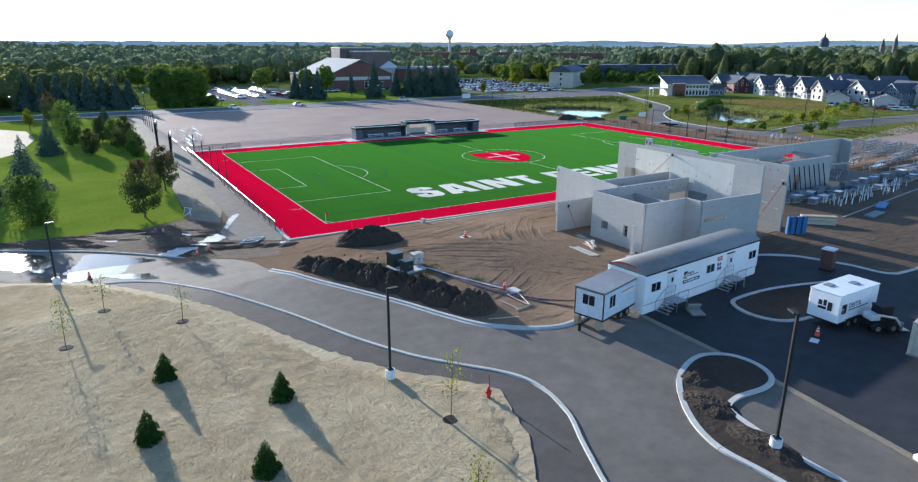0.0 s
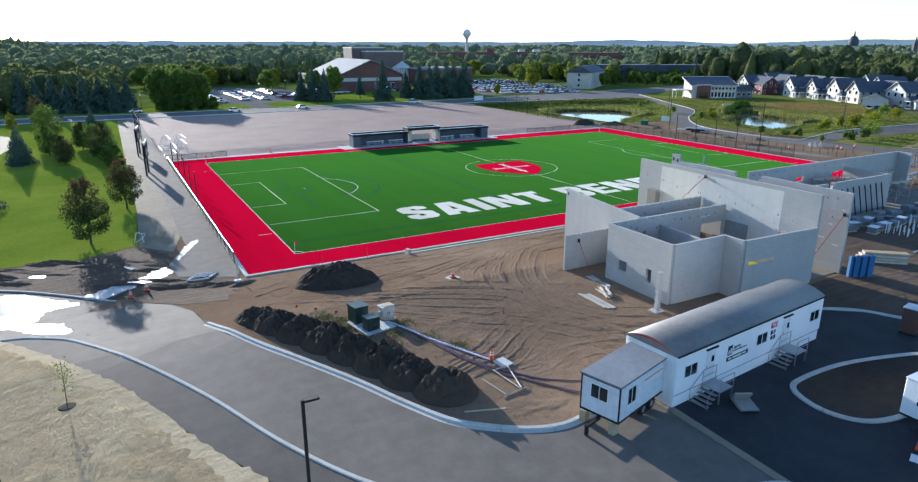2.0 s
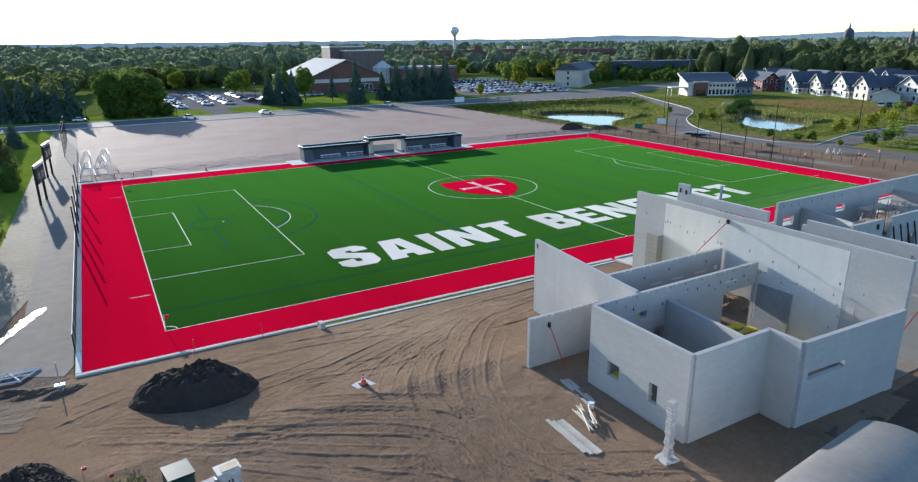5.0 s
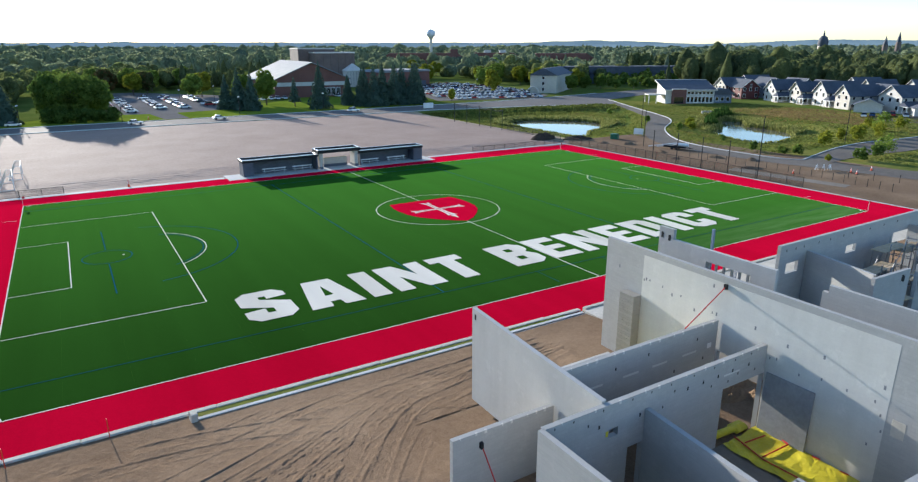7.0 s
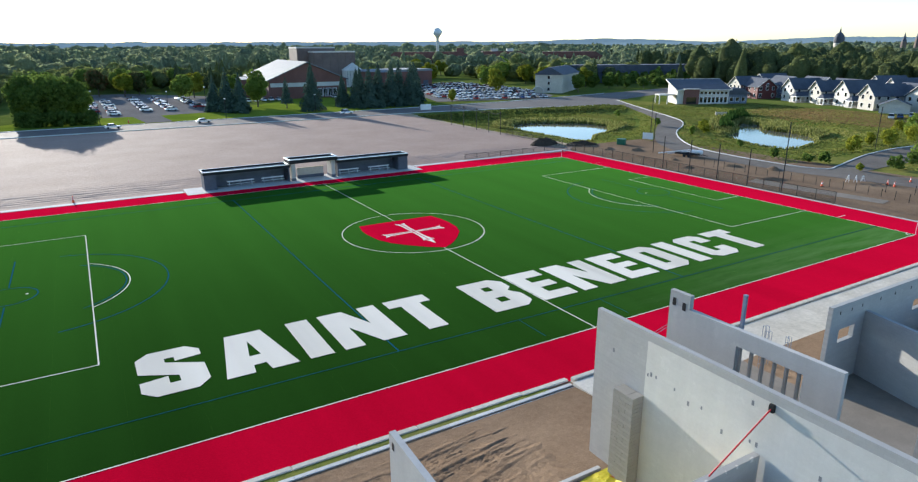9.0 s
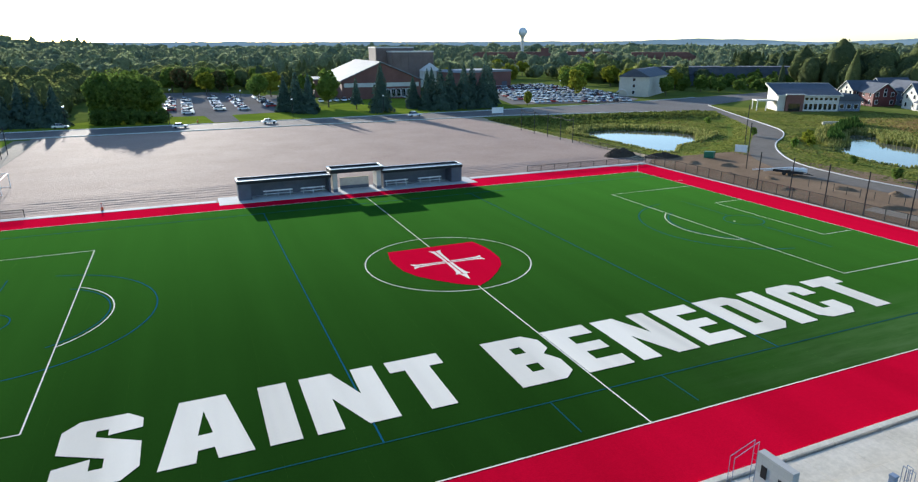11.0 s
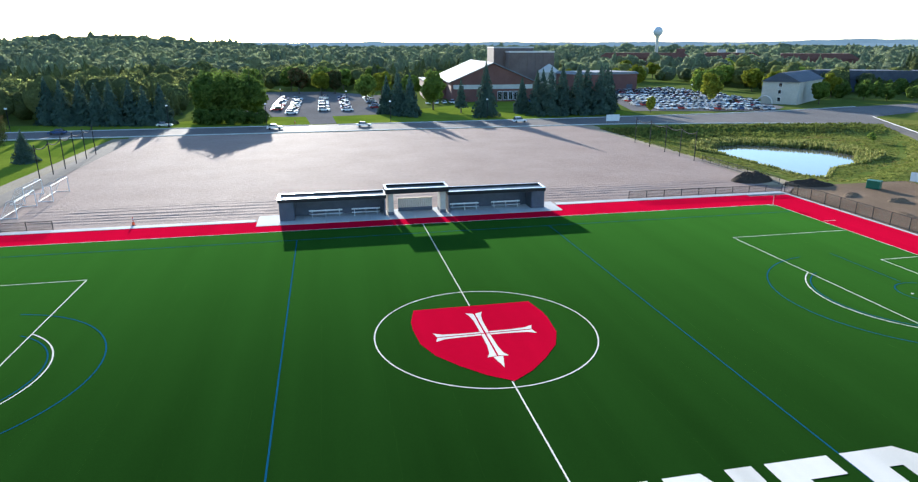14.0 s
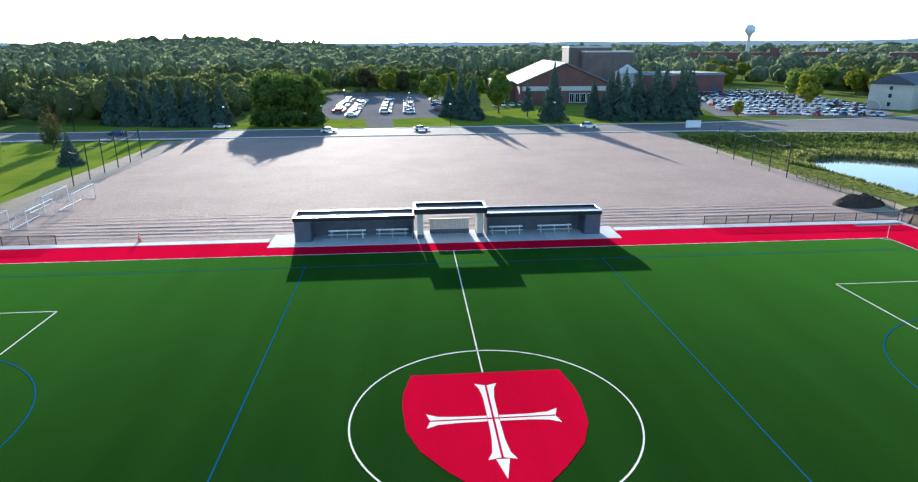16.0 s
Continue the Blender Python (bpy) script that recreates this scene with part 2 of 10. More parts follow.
M = {}
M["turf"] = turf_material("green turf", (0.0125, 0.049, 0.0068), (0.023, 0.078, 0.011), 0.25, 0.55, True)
M["turf_red"] = turf_material("red turf", (0.46, 0.0016, 0.019), (0.59, 0.0022, 0.028), 0.10, 0.15)
M["turf_white"] = turf_material("white turf", (0.66, 0.605, 0.51), (0.80, 0.74, 0.635), 0.14, fibre=0.06)
M["turf_blue"] = turf_material("blue turf", (0.009, 0.065, 0.115), (0.014, 0.09, 0.165), 0.1)
M["turf_navy"] = turf_material("faded blue turf", (0.010, 0.056, 0.062), (0.015, 0.080, 0.088), 0.1)
M["concrete"] = surface("concrete", (0.46, 0.455, 0.44), (0.60, 0.595, 0.57), 0.3, 5.0, 0.9, 0.2, 0.02, spec=0.15, piece=0.15)
M["asphalt"] = asphalt_material("road asphalt", (0.108, 0.093, 0.078), (0.20, 0.174, 0.146), 0.78, 0.08)
M["asphalt_new"] = asphalt_material("new asphalt", (0.022, 0.023, 0.027), (0.056, 0.055, 0.057), 0.7)
M["asphalt_mid"] = asphalt_material("walkway asphalt", (0.078, 0.067, 0.058), (0.14, 0.122, 0.105), 0.8, 0.06)
M["path"] = asphalt_material("path asphalt", (0.19, 0.163, 0.13), (0.28, 0.243, 0.20), 0.85, 0.03)
M["soil"] = soil_material("graded soil", (0.135, 0.088, 0.054), (0.26, 0.183, 0.118), 0.6)
M["soil_fine"] = yard_material()
M["soil_dark"] = soil_material("topsoil", (0.029, 0.023, 0.018), (0.092, 0.071, 0.054), 0.2)
M["mud"] = soil_material("wet mud", (0.062, 0.044, 0.031), (0.18, 0.130, 0.092), 0.7, 0.9)
M["soil_moist"] = soil_material("moist soil", (0.055, 0.040, 0.030), (0.20, 0.145, 0.10), 0.7)
M["gravel"] = soil_material("gravel lot", (0.29, 0.205, 0.165), (0.40, 0.30, 0.245), 0.2)
M["street"] = asphalt_material("worn street asphalt", (0.13, 0.118, 0.108), (0.21, 0.19, 0.172), 0.8, 0.05)
M["lot"] = asphalt_material("car park asphalt", (0.15, 0.14, 0.13), (0.24, 0.222, 0.205), 0.95, 0.0)
M["verge_dull"] = soil_material("dusty gravel", (0.22, 0.182, 0.125), (0.32, 0.27, 0.19), 0.15)
M["straw"] = soil_material("straw mulch", (0.33, 0.245, 0.135), (0.58, 0.47, 0.30), 0.3)
M["meadow"] = surface("meadow", (0.07, 0.11, 0.02), (0.17, 0.19, 0.05), 0.03, 0.6, 0.9, 0.6, 0.15, spec=0.03)
M["rough"] = surface("rough grass", (0.10, 0.135, 0.022), (0.26, 0.235, 0.07), 0.06, 0.9, 0.9, 0.7, 0.25, spec=0.03)
M["lawn"] = surface("lawn", (0.105, 0.165, 0.018), (0.235, 0.28, 0.038), 0.05, 2.0, 0.85, 0.5, 0.06, spec=0.03)
M["panel"] = panel_material("precast panel", (0.315, 0.308, 0.292), (0.52, 0.507, 0.48), 1.0)
M["panel_brown"] = panel_material("stained blockwork", (0.25, 0.235, 0.205), (0.37, 0.35, 0.31), 1.0)
M["panel_smooth"] = panel_material("smooth precast panel", (0.40, 0.388, 0.365), (0.58, 0.563, 0.53), 0.25)
M["kerb"] = surface("weathered kerb concrete", (0.44, 0.42, 0.37), (0.58, 0.555, 0.50), 0.4, 5.0, 0.95, 0.2, 0.02, spec=0.08, piece=0.12)
M["panel_light"] = panel_material("pale precast panel", (0.55, 0.53, 0.485), (0.71, 0.685, 0.63), 0.35)
M["dugout"] = surface("slate blue siding", (0.060, 0.070, 0.095), (0.095, 0.105, 0.135), 0.8, 6, 0.6, 0.1, 0.01)
M["dark_metal"] = plain("black metal", (0.02, 0.02, 0.022), 0.65, 0.0, 0.25)
M["coping"] = plain("pale metal coping", (0.62, 0.62, 0.62), 0.3, 0.7)
M["white"] = plain("white paint", (0.78, 0.78, 0.77), 0.45)
M["trailer"] = surface("white trailer siding", (0.82, 0.825, 0.83), (0.90, 0.90, 0.90), 0.3, 3.0, 0.45, 0.05, 0.01, fine_amount=0.12)
M["trailer_grey"] = surface("pale grey trailer siding", (0.60, 0.63, 0.67), (0.72, 0.75, 0.78), 0.4, 3.0, 0.45, 0.05, 0.01)
M["roof_metal"] = surface("weathered roof membrane", (0.15, 0.14, 0.125), (0.25, 0.235, 0.215), 0.3, 3.0, 0.45, 0.1, 0.02)
M["roof_pale"] = surface("dull galvanised roof", (0.15, 0.165, 0.185), (0.235, 0.25, 0.265), 0.3, 3.0, 0.8, 0.1, 0.02)
M["glass"] = plain("dark glass", (0.015, 0.018, 0.022), 0.08, 0.0, 0.9, 0.1)
M["red"] = plain("red paint", (0.55, 0.015, 0.02), 0.45)
M["orange"] = plain("orange plastic", (0.80, 0.09, 0.02), 0.5)
M["yellow"] = surface("yellow tarpaulin", (0.55, 0.46, 0.02), (0.72, 0.62, 0.04), 0.7, 2.0, 0.35, 0.8, 0.12)
M["yellow_dull"] = surface("yellow sheeting on the slab", (0.42, 0.37, 0.012), (0.60, 0.54, 0.02), 0.5, 2.0, 0.5, 0.3, 0.05)
M["green_bin"] = plain("green enamel", (0.012, 0.13, 0.07), 0.5)
M["green_box"] = plain("dark green enamel", (0.018, 0.045, 0.035), 0.4)
M["brick"] = surface("red brick", (0.135, 0.058, 0.047), (0.20, 0.09, 0.073), 0.2, 2.5, 0.85, 0.2, 0.02)
M["board_pale"] = surface("weathered pale boards", (0.36, 0.325, 0.26), (0.52, 0.48, 0.41), 0.8, 6.0, 0.75, 0.2, 0.01, piece=0.25)
M["wood"] = surface("sawn lumber", (0.42, 0.31, 0.18), (0.58, 0.46, 0.30), 0.8, 6.0, 0.7, 0.2, 0.01, piece=0.3)
M["bark"] = surface("bark", (0.07, 0.05, 0.035), (0.14, 0.105, 0.075), 1.0, 8.0, 0.9, 0.5, 0.03)
M["blue"] = plain("blue steel", (0.03, 0.14, 0.33), 0.5)
M["steel"] = plain("galvanised steel", (0.45, 0.46, 0.47), 0.4, 0.8)
M["purple_pipe"] = plain("purple plastic pipe", (0.16, 0.085, 0.14), 0.45)
M["rust"] = surface("rust-stained white steel", (0.34, 0.22, 0.13), (0.70, 0.68, 0.63), 1.6, 5.0, 0.6, 0.2, 0.01)
M["frame_paint"] = plain("blue-grey painted scaffold tube", (0.22, 0.27, 0.36), 0.5, 0.2)
M["brown_plastic"] = plain("brown plastic", (0.11, 0.055, 0.04), 0.55)
M["rubber"] = plain("rubber", (0.02, 0.02, 0.02), 0.85)
M["water"] = plain("pond water", (0.15, 0.14, 0.115), 0.05, 0.0, 0.9, 0.1)
M["wet"] = plain("standing water film", (0.05, 0.048, 0.045), 0.10, 0.0, 0.6, 0.1)
M["stone_grey"] = surface("weathered plywood", (0.16, 0.165, 0.175), (0.24, 0.245, 0.255), 0.6, 4.0, 0.7, 0.1, 0.02)
M["ply"] = surface("grey plywood", (0.22, 0.228, 0.24), (0.33, 0.338, 0.35), 0.6, 4.0, 0.75, 0.1, 0.02)
M["stone"] = surface("pale terrace stone", (0.45, 0.41, 0.335), (0.64, 0.595, 0.51), 0.35, 3.0, 0.92, 0.2, 0.03, spec=0.06, piece=0.06)
M["edge_stone"] = surface("rounded edge kerb", (0.45, 0.415, 0.35), (0.62, 0.58, 0.50), 0.4, 5.0, 0.92, 0.2, 0.02, spec=0.06, piece=0.08)
M["slurry"] = surface("wet concrete slurry", (0.30, 0.285, 0.255), (0.62, 0.60, 0.56), 0.9, 5.0, 0.45, 0.3, 0.04, spec=0.4)
M["slate"] = surface("dark roof shingles", (0.045, 0.055, 0.075), (0.09, 0.10, 0.125), 0.3, 3.0, 0.75, 0.2, 0.03)
M["siding_white"] = surface("white clapboard", (0.50, 0.475, 0.43), (0.61, 0.585, 0.535), 0.2, 2.0, 0.7, 0.05, 0.01)
M["siding_cream"] = surface("cream clapboard", (0.46, 0.42, 0.35), (0.58, 0.54, 0.46), 0.2, 2.0, 0.7, 0.05, 0.01)
M["siding_red"] = surface("dark red clapboard", (0.10, 0.024, 0.022), (0.15, 0.036, 0.032), 0.2, 2.0, 0.7, 0.05, 0.01)
M["dry_grass"] = surface("russet dry grass", (0.13, 0.085, 0.032), (0.25, 0.165, 0.07), 0.15, 1.2, 0.9, 0.7, 0.2, spec=0.03)
M["siding_blue"] = surface("blue grey clapboard", (0.10, 0.13, 0.18), (0.16, 0.19, 0.25), 0.2, 2.0, 0.7, 0.05, 0.01)
M["siding_tan"] = surface("tan render", (0.42, 0.38, 0.32), (0.54, 0.50, 0.44), 0.2, 2.0, 0.7, 0.05, 0.01)
M["leaf"] = leaf_material("broad leaves", (0.07, 0.12, 0.03), (0.20, 0.27, 0.05), 0.45)
# far greens are lightened, the hills also greyed, to stand in for haze
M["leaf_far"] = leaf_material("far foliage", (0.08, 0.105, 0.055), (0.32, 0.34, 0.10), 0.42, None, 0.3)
M["leaf_hill"] = leaf_material("hill foliage with haze in its colour", (0.14, 0.18, 0.125), (0.36, 0.39, 0.19), 0.4, None, 0.25)
M["leaf_autumn"] = leaf_material("turning leaves", (0.045, 0.085, 0.028), (0.085, 0.10, 0.036), 0.4, (0.22, 0.085, 0.05))
M["leaf_yellow"] = leaf_material("yellow green leaves", (0.15, 0.18, 0.02), (0.32, 0.32, 0.04), 0.42)
for mat_node in [nd for nd in M["water"].node_tree.nodes if nd.type == "BSDF_PRINCIPLED"]:
    mat_node.inputs["Specular Tint"].default_value = (1.0, 0.86, 0.70, 1.0)
M["needle"] = leaf_material("dark needles", (0.050, 0.085, 0.068), (0.095, 0.145, 0.11), 0.3)
M["needle_green"] = leaf_material("young spruce needles", (0.022, 0.050, 0.012), (0.05, 0.095, 0.022), 0.3)
M["reed"] = leaf_material("reeds", (0.10, 0.14, 0.03), (0.28, 0.27, 0.09), 0.4)
M["tuft"] = leaf_material("bank grass", (0.055, 0.07, 0.022), (0.20, 0.225, 0.05), 0.3, (0.30, 0.19, 0.09))
M["stone_brown"] = surface("dark brown block facing", (0.12, 0.09, 0.08), (0.18, 0.14, 0.125), 0.2, 2.0, 0.8, 0.1, 0.02)
M["verge"] = soil_material("tan gravel verge", (0.34, 0.26, 0.16), (0.46, 0.37, 0.245), 0.15)

# ---- building tools ----
def part(name, bm, material, parent=None, label=""):
    """Link a bmesh as one mesh object, under a thing or a part."""
    me = bpy.data.meshes.new(name)
    bm.to_mesh(me)
    bm.free()
    me.materials.append(M[material])
    ob = new(name, me)
    if parent is not None:
        ob.parent = parent
    if label:
        ob["label"] = label
    return ob


def thing(name, x, y, z=0.0, turn=0.0, label="", category="", group="", kind=""):
    ob = new(name)
    ob.matrix_basis = pose(x, y, z, 0, 0, turn)
    return tagged(ob, label, category, group, kind)


def box(bm, x0, x1, y0, y1, z0, z1, bevel=0.0):
    m = Matrix.LocRotScale(((x0 + x1) / 2, (y0 + y1) / 2, (z0 + z1) / 2), None, (abs(x1 - x0), abs(y1 - y0), abs(z1 - z0)))
    made = bmesh.ops.create_cube(bm, size=1, matrix=m)["verts"]
    if bevel:
        edges = list({e for v in made for e in v.link_edges})
        bmesh.ops.bevel(bm, geom=edges, offset=bevel, segments=1, affect="EDGES")
    return bm


def boxes(*rows, bevel=0.0):
    bm = bmesh.new()
    for r in rows:
        box(bm, *r, bevel=bevel)
    return bm


def rod(bm, a, b, r0, r1=None, n=6):
    """A round bar from a to b."""
    a, b = Vector(a), Vector(b)
    d = b - a
    m = Matrix.Translation((a + b) / 2) @ d.to_track_quat("Z", "Y").to_matrix().to_4x4()
    bmesh.ops.create_cone(bm, cap_ends=True, segments=n, radius1=r0, radius2=r0 if r1 is None else r1, depth=d.length, matrix=m)
    return bm


def rods(*rows, n=6):
    bm = bmesh.new()
    for a, b, r in rows:
        rod(bm, a, b, r, n=n)
    return bm


def tube(points, r, n=6):
    """One continuous round tube along the points."""
    bm = bmesh.new()
    pts = [Vector(p) for p in points]
    rings = []
    for i, p in enumerate(pts):
        d = (pts[min(i + 1, len(pts) - 1)] - pts[max(i - 1, 0)]).normalized()
        a = d.cross(Vector((0, 0, 1)) if abs(d.z) < 0.9 else Vector((1, 0, 0))).normalized()
        b = d.cross(a)
        rings.append([bm.verts.new(p + (a * math.cos(q) + b * math.sin(q)) * r) for q in (2 * math.pi * k / n for k in range(n))])
    for u, v in zip(rings, rings[1:]):
        for k in range(n):
            bm.faces.new((u[k], u[(k + 1) % n], v[(k + 1) % n], v[k]))
    bm.faces.new(rings[0][::-1])
    bm.faces.new(rings[-1])
    bmesh.ops.recalc_face_normals(bm, faces=bm.faces)
    return bm


def profile(bm, pts, y0, y1):
    """A prism whose outline lies in x and z, from y0 to y1."""
    a = [bm.verts.new((x, y0, z)) for x, z in pts]
    b = [bm.verts.new((x, y1, z)) for x, z in pts]
    n = len(pts)
    bm.faces.new(a)
    bm.faces.new(b[::-1])
    for i in range(n):
        bm.faces.new((a[i], b[i], b[(i + 1) % n], a[(i + 1) % n]))
    bmesh.ops.recalc_face_normals(bm, faces=bm.faces)
    return bm


def clamp01(v):
    return min(1.0, max(0.0, v))


PONDS = (
    [(78, 93), (84, 98.5), (92, 100), (99, 96), (108, 87.5), (108.5, 77), (100, 69), (90, 65), (82, 57), (78.5, 59.5), (79, 71), (78.5, 83)],
    [(113, 34), (119, 43), (129, 48.5), (140, 58), (150, 63), (151, 54), (142, 46), (141, 37), (138, 30), (128, 23), (118, 20.5), (111.5, 21), (111, 28)],
)
BASINS = (
    [(72, 117), (100, 120), (125, 112.5), (140, 103), (134, 92), (119, 77), (107, 66), (91, 57), (80, 51.5), (73, 57), (71.5, 75), (71.5, 100)],
    [(105, 17), (112, 15), (128, 15.5), (143, 25), (153, 39), (161, 55), (158, 67), (140, 63), (125, 53), (111, 42), (105, 30)],
)


def outside(poly, x, y):
    """Distance from a plan outline, negative inside it."""
    best, inside = 1e9, False
    x0, y0 = poly[-1]
    for x1, y1 in poly:
        dx, dy = x1 - x0, y1 - y0
        k = clamp01(((x - x0) * dx + (y - y0) * dy) / (dx * dx + dy * dy))
        best = min(best, math.hypot(x - x0 - k * dx, y - y0 - k * dy))
        if (y0 > y) != (y1 > y) and x < x0 + (y - y0) * dx / dy:
            inside = not inside
        x0, y0 = x1, y1
    return -best if inside else best


def gz(x, y):
    """Height of the ground: the pitch lies at 0, the site south of it climbs to a terrace."""
    k = 1.1 + 0.9 * clamp01((x + 76) / 20)
    z = k * clamp01((-41 - y) / 16) * clamp01((90 - x) / 30) - 0.06
    if 60 < x < 172 and 4 < y < 134:                        # basins of the two ponds and the water in them
        for basin, pond in zip(BASINS, PONDS):
            d = outside(basin, x, y)
            if d < 5.5:
                z -= 1.1 * clamp01((5.5 - d) / 5.5)
                z -= 0.9 * clamp01((1.0 - outside(pond, x, y)) / 3.0)
    r = math.hypot(x, y)
    if r > 420:                                             # wooded hills
        az = math.degrees(math.atan2(x, y))
        f = clamp01((r - 420) / 900)
        z += f * (5 + 24 * clamp01(1 - abs(az + 17) / 16) + 7 * noise.noise((x / 420, y / 420, 0.3)))
    return z


def smooth(pts, step=1.0, closed=False):
    """Points along a soft curve through the given ones."""
    p = [Vector((*q, 0)) for q in pts]
    n = len(p)
    out = []
    for i in range(n if closed else n - 1):
        if closed:
            a, b, c, d = p[i - 1], p[i], p[(i + 1) % n], p[(i + 2) % n]
        else:
            a, b, c, d = p[max(i - 1, 0)], p[i], p[i + 1], p[min(i + 2, n - 1)]
        k = max(1, int((c - b).length / step))
        for j in range(k):
            t = j / k
            v = 0.5 * ((2 * b) + (c - a) * t + (2 * a - 5 * b + 4 * c - d) * t * t + (3 * b - a - 3 * c + d) * t ** 3)
            out.append((v.x, v.y))
    if not closed:
        out.append(tuple(pts[-1]))
    return out


def sheet(name, pts, lift, material, label="", category="ground", cell=4.0, flat=False):
    """A ground covering over a plan outline, laid on the terrain."""
    bm = bmesh.new()
    bm.faces.new([bm.verts.new((x, y, 0)) for x, y in pts])
    bmesh.ops.recalc_face_normals(bm, faces=bm.faces)
    if not flat:
        xs, ys = [p[0] for p in pts], [p[1] for p in pts]
        for axis, lo, hi, no in ((0, max(min(xs), -140), min(max(xs), 160), (1, 0, 0)), (1, max(min(ys), -132), min(max(ys), 120), (0, 1, 0))):
            c = math.ceil(lo / cell) * cell
            while c < hi:
                if axis == 0 or c < -36 or max(xs) > 62:
                    co = (c, 0, 0) if axis == 0 else (0, c, 0)
                    bmesh.ops.bisect_plane(bm, geom=bm.verts[:] + bm.edges[:] + bm.faces[:], plane_co=co, plane_no=no)
                c += cell
    bmesh.ops.triangulate(bm, faces=bm.faces)
    for v in bm.verts:
        v.co.z = (0.0 if flat else gz(v.co.x, v.co.y)) + lift
    for f in bm.faces:
        if f.normal.z < 0:
            f.normal_flip()
    bm.normal_update()
    for f in bm.faces:
        if f.normal.z < 0:
            f.normal_flip()
    return tagged(part(name, bm, material), label, category, kind="structure")


def strip(bm, path, offs, heights, closed=False, base=gz):
    """Sweep a cross-section (sideways offsets, heights) along a plan path over the terrain."""
    n = len(path)
    rings = []
    for i, (x, y) in enumerate(path):
        a = path[i - 1] if (i or closed) else path[0]
        b = path[(i + 1) % n] if (i < n - 1 or closed) else path[-1]
        d = Vector((b[0] - a[0], b[1] - a[1]))
        d.normalize()
        nx, ny = -d.y, d.x
        rings.append([bm.verts.new((x + nx * o, y + ny * o, base(x, y) + h)) for o, h in zip(offs, heights)])
    m = len(offs)
    for i in range(n if closed else n - 1):
        r, s = rings[i], rings[(i + 1) % n]
        for j in range(m - 1):
            bm.faces.new((r[j], s[j], s[j + 1], r[j + 1]))
    if not closed:
        bm.faces.new(rings[0][::-1])
        bm.faces.new(rings[-1])
    bmesh.ops.recalc_face_normals(bm, faces=bm.faces)
    return bm


def kerb(name, pts, label, closed=False, wide=0.5, high=0.16, joint=3.0):
    """A concrete kerb with its gutter, cast in lengths with open joints."""
    path = smooth(pts, 0.4, closed)
    top = thing(name, path[0][0], path[0][1], 0, 0, label, "kerb", kind="structure")
    per = max(2, int(joint / 0.4))
    if closed:
        path = path + [path[0]]
    for i in range(0, len(path) - 1, per):
        seg = path[i:i + per + 1]
        if len(seg) < 2:
            continue
        (ax, ay), (bx, by) = seg[-2], seg[-1]
        k = 1 - 0.02 / max(0.05, math.hypot(bx - ax, by - ay))
        seg = seg[:-1] + [(ax + (bx - ax) * k, ay + (by - ay) * k)]
        ox, oy = path[0]
        bm = strip(bmesh.new(), seg, (wide * 0.5, wide * 0.48, 0.02, -0.03, -wide * 0.5, -wide * 0.5), (-0.1, high, high - 0.01, 0.05, 0.03, -0.1))
        bmesh.ops.translate(bm, vec=(-ox, -oy, 0), verts=bm.verts)
        part("kerb_length", bm, "kerb", top)
    return top


def raw_mesh(name, verts, faces, material, tint=None, parent=None):
    """A mesh from arrays of vertices and of faces with one corner count; tint is kept on the faces."""
    me = bpy.data.meshes.new(name)
    k = faces.shape[1]
    me.vertices.add(len(verts))
    me.vertices.foreach_set("co", np.ascontiguousarray(verts, np.float32).ravel())
    me.loops.add(faces.size)
    me.loops.foreach_set("vertex_index", np.ascontiguousarray(faces, np.int32).ravel())
    me.polygons.add(len(faces))
    me.polygons.foreach_set("loop_start", np.arange(0, faces.size, k, dtype=np.int32))
    if tint is not None:
        me.attributes.new("tint", "FLOAT", "FACE").data.foreach_set("value", np.ascontiguousarray(tint, np.float32))
    me.update(calc_edges=True)
    me.materials.append(M[material])
    ob = new(name, me)
    if parent is not None:
        ob.parent = parent
    return ob

# ---- ground and its coverings ----
def grid_lines(lo, hi, fine, far):
    out = [lo + fine * i for i in range(int((hi - lo) / fine) + 1)]
    step, a, b = fine, out[0], out[-1]
    left, right = [], []
    while b < far:
        step *= 1.09
        a, b = a - step, b + step
        left.append(a)
        right.append(b)
    return left[::-1] + out + right


gx, gy = grid_lines(-140, 160, 4, 4600), grid_lines(-132, 140, 4, 4600)
gv = np.array([(x, y, gz(x, y) - 0.03) for y in gy for x in gx])
nx = len(gx)
gi = np.array([(j * nx + i, j * nx + i + 1, (j + 1) * nx + i + 1, (j + 1) * nx + i) for j in range(len(gy) - 1) for i in range(nx - 1)])
ground = tagged(raw_mesh("ground", gv, gi, "meadow"), "rolling grassy ground reaching to the wooded horizon", "ground", kind="structure")

